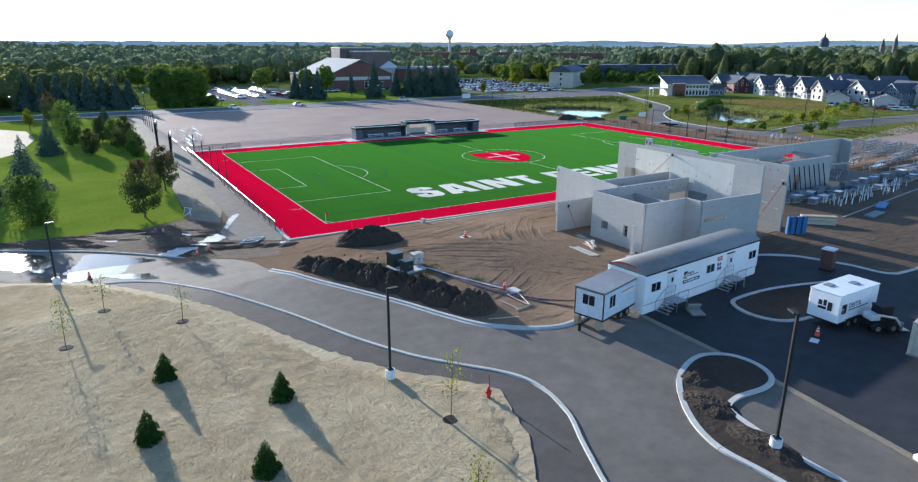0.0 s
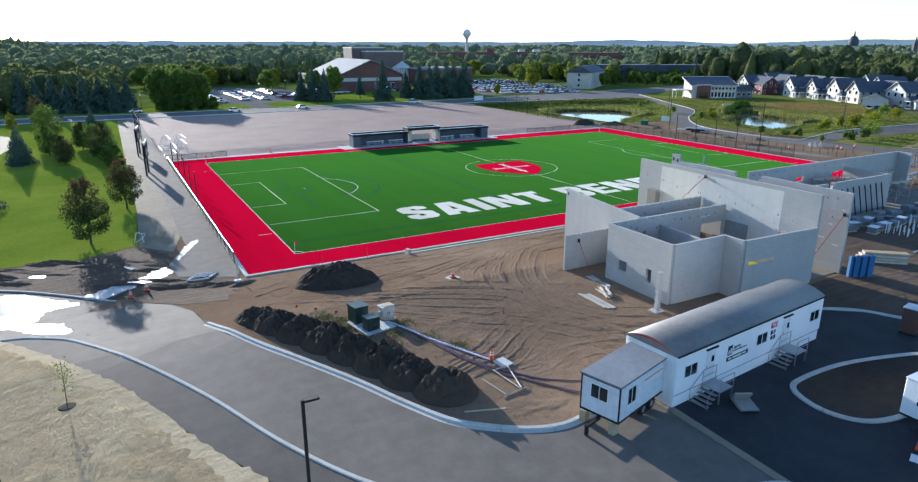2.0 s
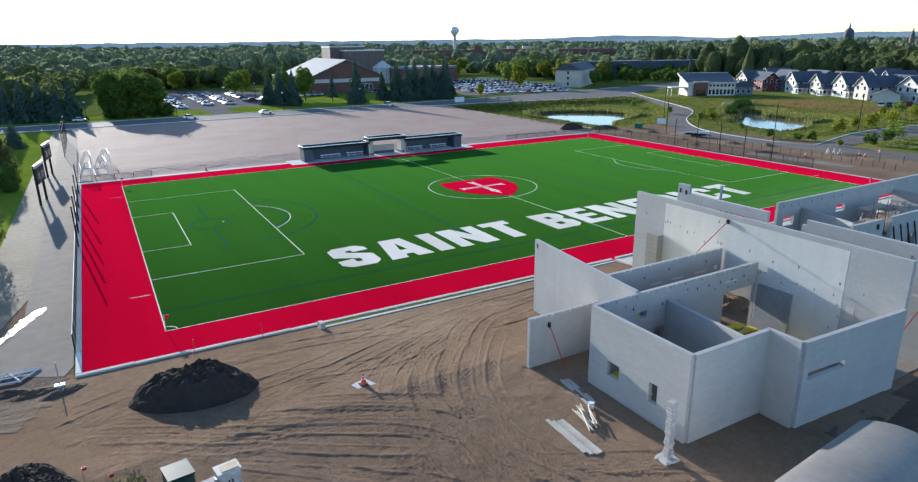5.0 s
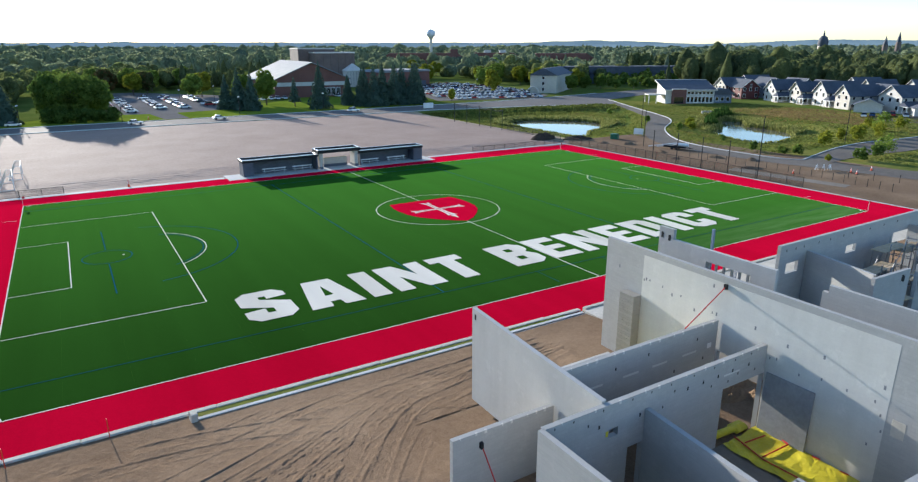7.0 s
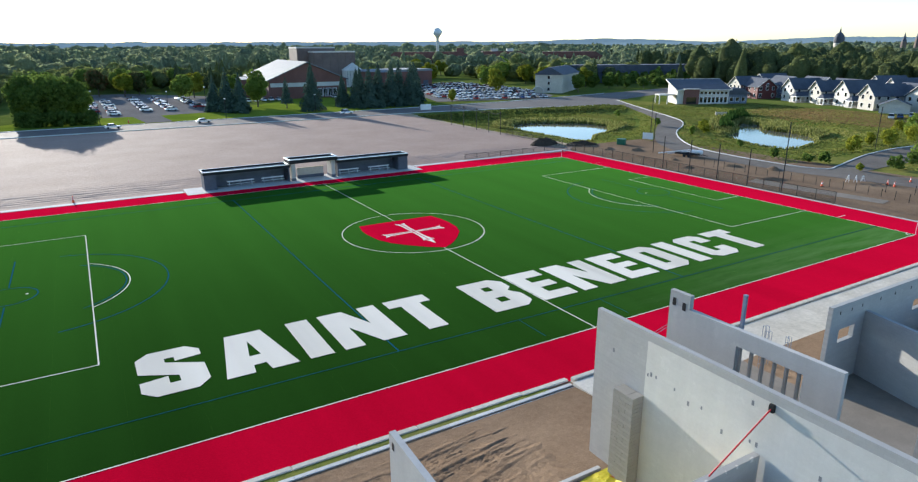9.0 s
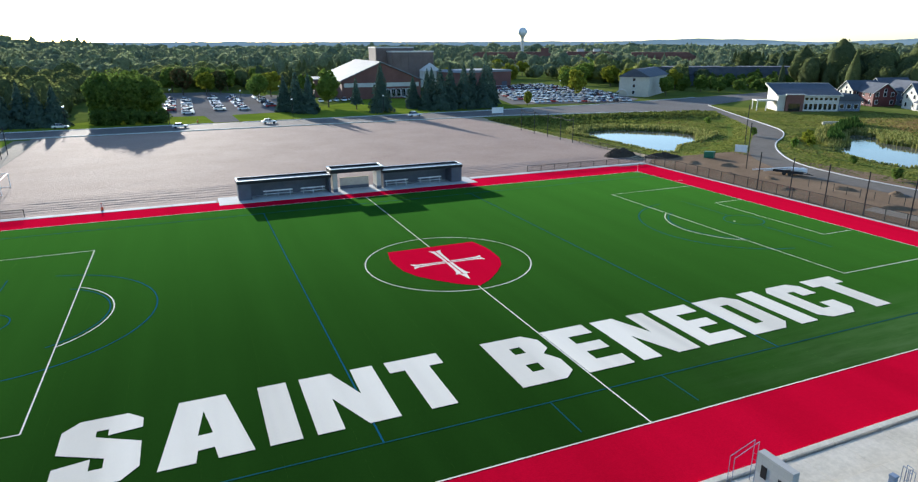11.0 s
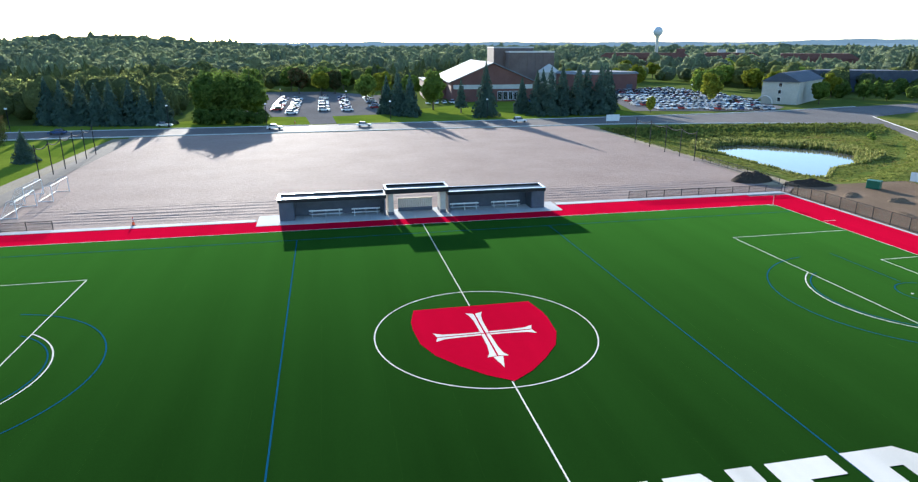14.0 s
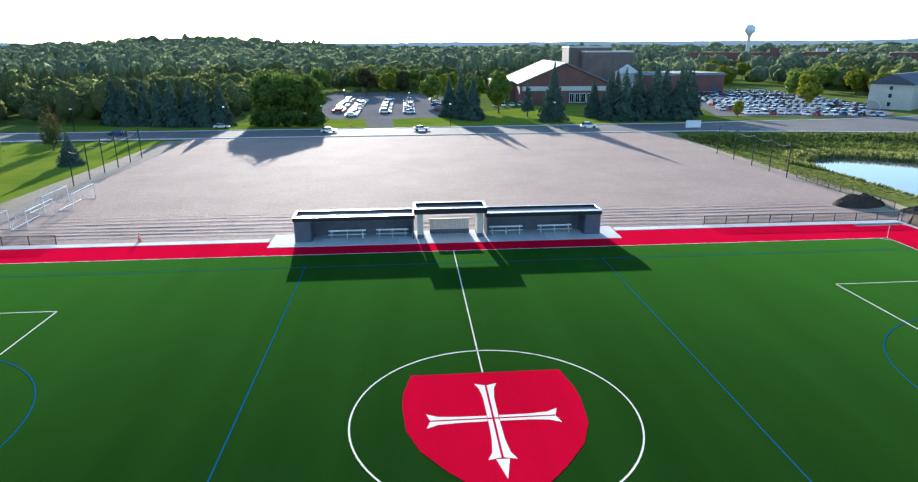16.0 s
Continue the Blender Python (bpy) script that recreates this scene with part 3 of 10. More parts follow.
KERB_N = [(-66, -53.6), (-63.4, -60), (-61.2, -64.6), (-58.8, -69.8), (-57, -74.3), (-55.5, -77.4), (-53.6, -79.3), (-51.8, -80.5), (-50, -81.1), (-48.1, -81.0), (-44, -80.4)]
KERB_S = [(-81.0, -47.3), (-79.3, -47.8), (-77.6, -49.0), (-76.2, -50.3), (-74.8, -52.5), (-73.3, -55.2), (-70.4, -60.8), (-67.6, -67), (-65, -73.8), (-62.5, -79), (-60.3, -82.2), (-58.5, -84.6), (-57.5, -86.7), (-57.4, -89), (-57.9, -91.4), (-58.9, -93.6), (-59.7, -95.5), (-60.3, -97), (-62.5, -103), (-64, -125)]
KERB_NW = [(-135, -2), (-110, -16), (-91.2, -26.9), (-85.2, -30.5), (-79.2, -34.7), (-72.5, -41)]
KERB_E = [(-23, -77.2), (-19.8, -77.8), (-16.9, -80), (-14.9, -84.5), (-14, -88), (-9.8, -88.7), (10, -90), (24, -91)]
GRASS = [(-135, -14), (-100, -33), (-90.2, -40.4), (-83.5, -45.2), (-79.9, -49.1), (-74.3, -58.7), (-71.6, -64.2), (-68.4, -72.5), (-65.7, -78.1), (-63.6, -81.3), (-60.9, -84.6), (-59.8, -86.6), (-60.6, -89.9), (-61.3, -92.2), (-63, -95), (-66, -103), (-67.5, -125)]

sheet("soil", [(-72, -41.5), (-66.5, -46), (-66, -53.6), *KERB_N[1:], (-23, -77.2), *KERB_E[1:], (60, -92), (95, -60), (92, 46), (66, 46), (60.9, 41), (60.9, -40.2), (-60.3, -40.2), (-60.6, -38), (-68, -36)], 0.02, "soil_fine", "brown graded construction soil with wheel ruts", "soil")
road_pts = KERB_NW + [(-68, -45.5), (-66.5, -49)] + KERB_N + KERB_E + [(24, -130), (-64, -130)] + KERB_S[::-1] + [(-83.5, -45), (-90.2, -39.4), (-100, -32), (-135, -13)]
sheet("moist_soil", [(-23, -76.5), *KERB_E[1:], (60, -92), (86, -66), (74, -48), (40, -49), (39, -62.5), (-8, -62.5), (-8.6, -73.3), (-23, -74)], 0.03, "soil_moist", "damp dark soil beside the stacked building materials", "soil")
sheet("road", road_pts, 0.03, "asphalt", "dusty grey asphalt drive curving past the site", "road")
sheet("parking_lot", [(-42.3, -80.3), (-23, -77.2), *KERB_E[1:], (24, -130), (-46.5, -130), (-44.6, -104), (-43.2, -94)], 0.045, "asphalt_new", "new black asphalt parking area", "parking lot")
sheet("concrete_band", [(-43.1, -80.8), (-42.5, -80.6), (-42.75, -94), (-44.1, -104.5), (-46.2, -130), (-46.8, -130), (-44.7, -104.5), (-43.3, -94)], 0.055, "verge_dull", "narrow tan concrete gutter across the asphalt", "gutter")
walk_pts = KERB_S + GRASS[::-1][:-3]
sheet("pavement", walk_pts, 0.07, "asphalt_mid", "dark asphalt walkway behind the kerb", "path")
def ragged(pts, amount, seed):
    """The same outline with a frayed edge."""
    return [(x + amount * noise.noise((x * 1.7, y * 1.7, seed)), y + amount * noise.noise((x * 1.7, y * 1.7, seed + 5))) for x, y in smooth(pts, 0.5)]


sheet("straw_ground", ragged(GRASS, 0.3, 2) + [(-67.5, -131), (-150, -131), (-150, -14)], 0.13, "straw", "dry seeded ground under pale straw mulch", "ground")
sheet("earth", [(-104, -18), (-64.2, -17), (-60.4, -18), (-60.4, -50), (-66, -50), (-74, -52), (-84, -50), (-104, -34)], 0.015, "soil_fine", "trampled earth between road, path and lawn", "soil")
sheet("pavement_edge", [(-110, -27), (-84, -42.5), (-75.5, -47.5), (-73, -54), (-71, -62), (-78, -62), (-84, -50), (-110, -36)], 0.022, "asphalt_mid", "worn asphalt shoulder beside the drive", "pavement")
sheet("lawn", [(-69.5, -22), (-68.6, 0), (-68, 60), (-67, 134), (-230, 134), (-230, 30), (-150, -4), (-120, -14), (-92, -23), (-76, -25)], 0.03, "lawn", "mown bright green lawn with long tree shadows", "lawn")
sheet("verge", [(-140, 118), (-100.8, 112.3), (-94, 103.7), (-91.2, 84), (-93.6, 59), (-97, 52), (-140, 40)], 0.045, "verge", "bare pale sand beside the lawn", "gravel")
sheet("mud", ragged([(-72.5, -41), (-79, -34.9), (-91, -27), (-92, -23.5), (-76, -25.5), (-69.5, -23), (-66, -29), (-61.2, -37), (-61, -40.5), (-63, -47), (-67, -46)], 1.1, 9), 0.045, "mud", "churned wet mud beside the path", "mud")
sheet("verge", [(-69.4, -23), (-66, -27), (-64.4, -20), (-64.4, 0), (-64.6, 134), (-67, 134), (-68, 60), (-68.6, 0)], 0.055, "verge_dull", "strip of pale gravel along the path", "gravel")
sheet("path", [(-64.4, -25), (-67, -32), (-66.5, -36.5), (-61, -39.5), (-60.4, -38), (-60.4, 40), (-60.8, 134), (-64.6, 134), (-64.4, 0)], 0.06, "path", "pale asphalt footpath beside the pitch fence", "path")
sheet("concrete_apron", ragged(smooth([(-67.4, -32.8), (-66.9, -34.6), (-68.0, -36.2), (-70.6, -37.7), (-73.2, -39.5), (-74.6, -39.4), (-75.2, -38.2), (-73.4, -36.9), (-70.4, -35.2), (-68.6, -33.4)], 0.4, True), 0.55, 31), 0.075, "slurry", "smear of pale wet concrete slurry on the mud", "concrete")
sheet("concrete_apron", ragged(smooth([(-62.7, -23.4), (-64.1, -24.3), (-66.0, -30.1), (-65.8, -30.6), (-64.8, -28.5)], 0.4, True), 0.55, 32), 0.085, "slurry", "curved pale concrete ramp edge", "concrete")
for pts in ([(-71.4, -29.9), (-70.4, -31.0), (-70.3, -32.2), (-71.2, -31.4)], [(-80.2, -29.2), (-79.0, -29.1), (-78.9, -29.9), (-79.8, -29.8)]):
    sheet("puddle", ragged(smooth(pts, 0.4, True), 0.55, 33), 0.06, "wet", "small glinting puddle in the churned mud", "puddle")
sheet("puddle", ragged(smooth([(-97, -24.8), (-91.1, -28.4), (-88.0, -30.3), (-86.3, -32.6), (-85.8, -34.6), (-86.9, -38.6), (-88.0, -36.6), (-88.9, -37.0), (-90.6, -35.2), (-97, -31.5)], 0.4, True), 0.55, 34), 0.05, "wet", "thin standing water on the asphalt", "puddle")
sheet("puddle", ragged(smooth([(-82.6, -34.2), (-80.6, -34.9), (-77.6, -37.8), (-75.4, -40.4), (-76.2, -41.0), (-78.4, -42.6), (-79.8, -43.7), (-78.2, -44.4), (-76.8, -45.8), (-76.1, -48.1), (-77.4, -47.7), (-78.8, -46.9), (-80.8, -44.4), (-82.4, -44.2), (-84.4, -44.1), (-84.7, -40.2), (-83.6, -37.8)], 0.4, True), 0.55, 35), 0.052, "wet", "thin standing water on the asphalt", "puddle")
LANE_E = smooth([(170, 139), (163, 127), (148, 100.5), (137.5, 81), (130, 69), (121, 60.3), (109, 52), (101, 44.8), (93, 35.4), (88.2, 27), (86, 17), (85.5, 9), (85.7, 1), (88, -3.4), (92, -2.8), (111, 1.7), (127, 3), (143, 1.5), (205, -2)], 2.0)
LANE_W = smooth([(157, 121), (150, 113), (138, 91.5), (122, 71.5), (101.5, 53), (88, 40), (81.5, 29), (78.8, 18), (78.8, 9), (79.6, -2), (81.3, -9.5), (83, -17), (85, -26), (90, -40)], 2.0)
sheet("rough_grass", [(68.5, 62), (70, 56), (77, 50), (86, 45.5), (94, 46.6), *LANE_W[:LANE_W.index(min(LANE_W, key=lambda q: abs(q[1] - 50)))][::-1], (120, 128.5), (100, 132), (69.5, 136)], 0.0, "rough", "rough yellow-green grass round the ponds", "grass", 2.5)
sheet("rough_grass", [*LANE_E[2:], (206, 100), (176, 126)], 0.0, "rough", "rough yellow-green grass round the ponds", "grass", 2.5)
sheet("rough_grass", [(91, -9), (106, -7.7), (120, -9.5), (205, -14), (205, -26), (140, -15), (98, -23)], 0.0, "rough", "rough grass beyond the side road", "grass")
sheet("gravel_lot", [(-61, 40.4), (60.9, 40.4), (66, 46), (64.5, 100), (64, 137), (-63.5, 137), (-62.5, 100)], 0.02, "gravel", "wide empty lot of raked grey-brown gravel", "gravel")
sheet("verge", [(61.5, 46), (67.5, 46), (68.5, 60), (68, 100), (67.5, 136), (63.6, 137), (64.2, 100), (64.2, 60)], 0.05, "verge", "strip of tan gravel beside the lot", "gravel")
sheet("street", [(-500, 138), (64, 138), (90, 135), (121, 130), (146, 122.5), (157, 121), (170, 139), (200, 150), (262, 170), (500, 240), (500, 262), (262, 187), (194, 173), (140, 162), (84, 157.5), (60, 156.5), (-500, 154)], 0.04, "street", "two-lane street beyond the lot", "road")
sheet("street_verge", [(-110, 156), (60, 158.5), (96, 163), (98, 200), (60, 236), (30, 205), (-14, 186), (-45, 186), (-60, 172), (-110, 172)], 0.03, "lawn", "mown grass verge across the street", "lawn")
sheet("car_park", [(-48, 187), (-19, 181), (-17, 158), (-9, 158), (-10, 181), (22, 186), (24, 265), (-12, 312), (-44, 314)], 0.045, "lot", "sunlit asphalt car park", "parking lot")
sheet("car_park", [(100, 176), (150, 164), (166, 178), (180, 236), (168, 292), (132, 290)], 0.045, "lot", "crowded asphalt car park", "parking lot")
sheet("parking_court", [(183, 41), (203, 42), (212, 12), (207, -3), (186, -1.5)], 0.05, "asphalt_mid", "asphalt parking court before the houses", "parking lot")
sheet("lane", LANE_E + [(205, -14), (120, -9.5), (106, -7.7), (92, -8.5), (90.5, -13), (92.5, -19), (96, -26), (103, -40)] + LANE_W[::-1], 0.06, "asphalt", "narrow asphalt lane winding past the ponds", "road", 2.5)
lane_kerb = part("kerb_8", strip(bmesh.new(), LANE_E, (0.16, 0.14, -0.14, -0.16), (-0.2, 0.18, 0.18, -0.2)), "concrete")
tagged(lane_kerb, "pale concrete kerb along the winding lane", "kerb", kind="structure")
sheet("far_gravel", [(98, -23.5), (140, -15.5), (205, -27), (205, -50), (101, -58)], 0.03, "gravel", "bare tan gravel field", "gravel")
sheet("dry_grass", smooth([(170, 58), (180, 66), (200, 72), (205, 56), (197, 40), (187, 32), (170, 23), (163, 27), (165, 40)], 2.0, True), 0.10, "dry_grass", "bank of russet dried grass below the houses", "grass", 2.5)
for pond in PONDS:
    sheet("water", smooth(pond, 1.5, True), -1.32, "water", "still pond reflecting the sky", "pond", flat=True)

for k, edge_pts in enumerate(([(-140, 138.2), (-60, 138.2), (64, 138.2), (90, 135.2), (121, 130.2), (146, 122.7)], [(-140, 154.6), (-17.5, 155)], [(-8.5, 155.1), (60, 156.7), (84, 157.7), (140, 162.2), (194, 173.2)])):
    tagged(part(f"kerb_{9 + k}", strip(bmesh.new(), smooth(edge_pts, 4.0), (0.3, 0.28, -0.28, -0.3), (-0.2, 0.2, 0.2, -0.2)), "concrete"), "pale concrete kerb along the street", "kerb", kind="structure")
kerb("kerb_1", KERB_N, "pale concrete kerb along the drive", wide=0.6)
kerb("kerb_2", KERB_S, "pale concrete kerb along the drive", wide=0.5)
kerb("kerb_3", KERB_NW[::-1], "pale concrete kerb along the drive")
kerb("kerb_4", KERB_E, "pale concrete kerb round the parking area")
ISLE_1 = [(-45, -90.5), (-47.9, -91.6), (-50.2, -93.7), (-51.9, -96.2), (-52.6, -98.4), (-52.4, -100.6), (-52.3, -103), (-52.6, -106), (-51, -107), (-50.1, -104), (-50.0, -101), (-49.7, -98.4), (-49.1, -95.9), (-47.6, -95.2), (-46.2, -95.2), (-44.7, -95.3), (-43.4, -94.9), (-42.6, -93.8), (-42.5, -92.3), (-43.2, -91.1)]
ISLE_2 = [(-33.9, -85.2), (-34.6, -87.0), (-34.3, -88.5), (-33.2, -89.6), (-30.6, -90.1), (-27, -89.6), (-22, -88.6), (-21, -87), (-23.4, -85.9), (-28, -84.8), (-32.2, -84.7)]
for i, isle in enumerate((ISLE_1, ISLE_2)):
    sheet("island_soil", smooth(isle, 0.4, True), 0.12, "soil_dark", "planting island filled with bare dark soil", "soil")
    kerb(f"kerb_{5 + i}", isle[::-1], "pale concrete kerb round a planting island", True, 0.8)

# ---- the pitch ----
YD = 0.9144
HX, HY = 53.5, 34.95                                       # half length and half width inside the lines
RX0, RX1, RY0, RY1 = -59.8, 60.2, -39.7, 40.4              # outer edge of the red border
SKEW = ((-60, 0.0), (-43, -0.35), (-30, -0.45), (-10, -0.62), (-8.6, -1.25), (25, -1.3), (61, -1.35))


def south(x):
    """South edge of the red border, which runs slightly askew."""
    return RY0 + float(np.interp(x, [p[0] for p in SKEW], [p[1] for p in SKEW]))


AP = 38.1                                                  # front of the dugouts' apron
pitch = tagged(new("pitch"), "green artificial turf pitch with a wide red border", "sports pitch", kind="structure")


def flat_piece(name, pts, z, material, parent=pitch, label=""):
    bm = bmesh.new()
    bm.faces.new([bm.verts.new((x, y, z)) for x, y in pts])
    if bm.faces[:] and pts:
        bm.normal_update()
        for f in bm.faces:
            if f.normal.z < 0:
                f.normal_flip()
    return part(name, bm, material, parent, label)


def rect(x0, x1, y0, y1):
    return [(x0, y0), (x1, y0), (x1, y1), (x0, y1)]


for i in range(24):                                        # rolls of turf, seamed across the pitch
    a, b = -HX + i * 2 * HX / 24, -HX + (i + 1) * 2 * HX / 24
    flat_piece("turf_roll", rect(a + 0.001, b - 0.001, -HY, HY), 0.03, "turf")
flat_piece("red_border", [(RX0, south(RX0)), (-HX, south(-HX)), (-HX, RY1), (RX0, RY1)], 0.03, "turf_red")
flat_piece("red_border", [(HX, south(HX)), (RX1, south(RX1)), (RX1, RY1), (HX, RY1)], 0.03, "turf_red")
flat_piece("red_border", [(-HX, south(-HX)), *[(p[0], south(p[0])) for p in SKEW[1:-1]], (HX, south(HX)), (HX, -HY), (-HX, -HY)], 0.03, "turf_red")
flat_piece("red_border", rect(-HX, -22, HY, RY1), 0.03, "turf_red")
flat_piece("red_border", rect(-22, 21.2, HY, AP), 0.03, "turf_red")
flat_piece("red_border", rect(21.2, HX, HY, RY1 + 1), 0.03, "turf_red")


def line(a, b, material="turf_white", w=0.11, z=0.045, name="line"):
    d = Vector((b[0] - a[0], b[1] - a[1]))
    d.normalize()
    n = (-d.y * w / 2, d.x * w / 2)
    return flat_piece(name, [(a[0] + n[0], a[1] + n[1]), (b[0] + n[0], b[1] + n[1]), (b[0] - n[0], b[1] - n[1]), (a[0] - n[0], a[1] - n[1])], z, material)


def arc(cx, cy, r, a0, a1, material="turf_white", w=0.12, z=0.045):
    n = max(6, int(abs(a1 - a0) / 4))
    bm = bmesh.new()
    rows = []
    for i in range(n + 1):
        a = radians(a0 + (a1 - a0) * i / n)
        rows.append([bm.verts.new((cx + (r + o) * math.cos(a), cy + (r + o) * math.sin(a), z)) for o in (w / 2, -w / 2)])
    for p, q in zip(rows, rows[1:]):
        bm.faces.new((p[0], q[0], q[1], p[1]))
    return part("line", bm, material, pitch)


W = 0.11
for a, b in (((-HX, -HY), (HX, -HY)), ((-HX, HY), (HX, HY)), ((-HX, -HY), (-HX, HY)), ((HX, -HY), (HX, HY)), ((0, -HY), (0, -8.4)), ((0, 5.75), (0, HY))):
    line(a, b, w=W)
for s in (-1, 1):
    for depth, half in ((18 * YD, 20.45), (6 * YD, 9.35)):
        x = s * (HX - depth)
        line((x, -half), (x, half))
        line((s * HX, half), (x, half), z=0.046)
        line((s * HX, -half), (x, -half), z=0.046)
    x = s * (HX - 12 * YD)
    flat_piece("penalty_spot", [(x + 0.15 * math.cos(a), 0.15 * math.sin(a)) for a in np.linspace(0, 6.28, 12, endpoint=False)], 0.045, "turf_white")
    half = math.degrees(math.acos(0.6))
    arc(x, 0, 10 * YD, 180 - half if s > 0 else -half, 180 + half if s > 0 else half)
    for t in (-1, 1):
        arc(s * HX, t * HY, 0.95, {(-1, -1): 0, (1, -1): 90, (1, 1): 180, (-1, 1): 270}[(s, t)], {(-1, -1): 90, (1, -1): 180, (1, 1): 270, (-1, 1): 360}[(s, t)])
        line((s * (HX + 0.4), t * (HY - 10)), (s * (HX + 2.2), t * (HY - 10)))
    # lacrosse markings in blue
    line((s * 16.38, -30.2), (s * 16.4, 30.6), "turf_blue", 0.12, 0.04)
    line((s * 44.2, -13.5), (s * 44.2, -3), "turf_blue", 0.12, 0.04)
    line((s * 44.2, 3), (s * 44.2, 12.5), "turf_blue", 0.12, 0.04)
    arc(s * 41.9, 0, 12.2, 100 if s > 0 else -80, 260 if s > 0 else 80, "turf_blue", 0.12, 0.04)
    arc(s * 41.9, 0, 8.2, 120 if s > 0 else -60, 240 if s > 0 else 60, "turf_blue", 0.12, 0.041)
    arc(s * 44.2, 0, 2.6, 0, 360, "turf_blue", 0.12, 0.041)
    line((s * 4.7, -30.3), (s * 4.7, -34.05), "turf_navy", 0.12, 0.04)
line((-HX, -30.25), (HX, -30.25), "turf_navy", 0.12, 0.0405)
line((-HX, 30.6), (HX, 30.6), "turf_blue", 0.12, 0.0405)
arc(0.12, 0, 10.12 * YD, 0, 360)

# shield and cross in the centre circle
edge = [(-5.4, 5.72), (5.45, 5.72), (5.95, 3.2), (6.0, 1.6), (5.75, -1.2), (4.9, -3.4), (3.4, -5.4), (1.7, -7.2), (0, -8.4)]
flat_piece("shield", [(x + 0.18, y) for x, y in edge + [(-u, v) for u, v in edge[-2:1:-1]]], 0.05, "turf_red")
for s in (-1, 1):                                          # each arm is split by a thin red line and flares at its end
    flat_piece("cross_arm", [(s * 0.07, 3.85), (s * 0.30, 3.95), (s * 0.78, 4.12), (s * 0.52, 3.45), (s * 0.38, 2.2), (s * 0.36, -0.2), (s * 0.07, -0.2)], 0.056, "turf_white")
    flat_piece("cross_arm", [(s * 0.07, -0.36), (s * 0.36, -0.36), (s * 0.40, -2.6), (s * 0.55, -3.9), (s * 0.86, -4.55), (s * 0.07, -4.35)], 0.056, "turf_white")
    for t in (-1, 1):
        flat_piece("cross_arm", [(s * 0.40, -0.28 + t * 0.07), (s * 4.05, -0.28 + t * 0.07), (s * 4.28, -0.28 + t * 0.82), (s * 3.55, -0.28 + t * 0.46), (s * 2.2, -0.28 + t * 0.34), (s * 0.40, -0.28 + t * 0.32)], 0.0575, "turf_white")
flat_piece("cross_point", [(-0.40, -4.50), (0.40, -4.50), (0.02, -6.3)], 0.058, "turf_white")

# block letters, drawn in a cell 1 wide and 1 high
GLYPHS = {
    "S": [[(0, .13), (.2, 0), (.8, 0), (1, .14), (1, .5), (.43, .70), (.43, .79), (.58, .79), (.58, .69), (1, .72), (1, .87), (.8, 1), (.2, 1), (0, .87), (0, .54), (.58, .35), (.58, .22), (.42, .22), (.42, .38), (0, .34)]],
    "A": [[(0, 0), (.385, 0), (.41, .165), (.585, .17), (.615, 0), (1, 0), (.77, 1), (.22, 1)], [(.495, .77), (.415, .385), (.58, .39)]],
    "I": [[(0, 0), (1, 0), (1, 1), (0, 1)]],
    "N": [[(0, 0), (.315, 0), (.315, .525), (.61, 0), (1, 0), (1, 1), (.69, 1), (.68, .51), (.42, 1), (0, 1)]],
    "T": [[(.275, 0), (.725, 0), (.725, .77), (1, .77), (1, 1), (0, 1), (0, .77), (.275, .77)]],
    "B": [[(0, 0), (.77, 0), (.98, .12), (1, .37), (.84, .54), (1, .64), (1, .85), (.78, 1), (0, 1)], [(.37, .235), (.37, .39), (.59, .39), (.59, .235)], [(.38, .625), (.38, .77), (.58, .77), (.58, .625)]],
    "E": [[(0, 0), (1, 0), (1, .22), (.42, .22), (.42, .40), (.95, .40), (.95, .59), (.42, .59), (.42, .77), (1, .77), (1, 1), (0, 1)]],
    "D": [[(0, 0), (.78, 0), (1, .13), (1, .85), (.78, 1), (0, 1)], [(.40, .22), (.40, .78), (.60, .78), (.60, .22)]],
    "C": [[(0, .12), (.2, 0), (.8, 0), (1, .12), (1, .38), (.60, .38), (.60, .23), (.40, .23), (.40, .77), (.60, .77), (.60, .62), (1, .62), (1, .88), (.8, 1), (.2, 1), (0, .88)]],
}


def letter(ch, x0, x1, y0, y1):
    bm = bmesh.new()
    rings = []
    for pts in GLYPHS[ch]:
        vs = [bm.verts.new((x0 + px * (x1 - x0), y0 + py * (y1 - y0), 0.055)) for px, py in pts]
        rings += [bm.edges.new((vs[i], vs[(i + 1) % len(vs)])) for i in range(len(vs))]
    bmesh.ops.triangle_fill(bm, use_beauty=True, use_dissolve=False, edges=rings)
    for f in bm.faces:
        f.normal_update()
        if f.normal.z < 0:
            f.normal_flip()
    return part("letter", bm, "turf_white", pitch)


for ch, a, b in (("S", -34.65, -30.0), ("A", -29.06, -23.65), ("I", -22.78, -20.82), ("N", -19.91, -14.45), ("T", -13.52, -9.27),
                 ("B", -5.46, -0.72), ("E", 0.1, 4.2), ("N", 5.05, 10.6), ("E", 11.4, 15.5), ("D", 16.37, 21.05), ("I", 21.87, 23.9), ("C", 24.9, 29.35), ("T", 30.35, 34.6)):
    letter(ch, a, b, -27.88, -20.44)

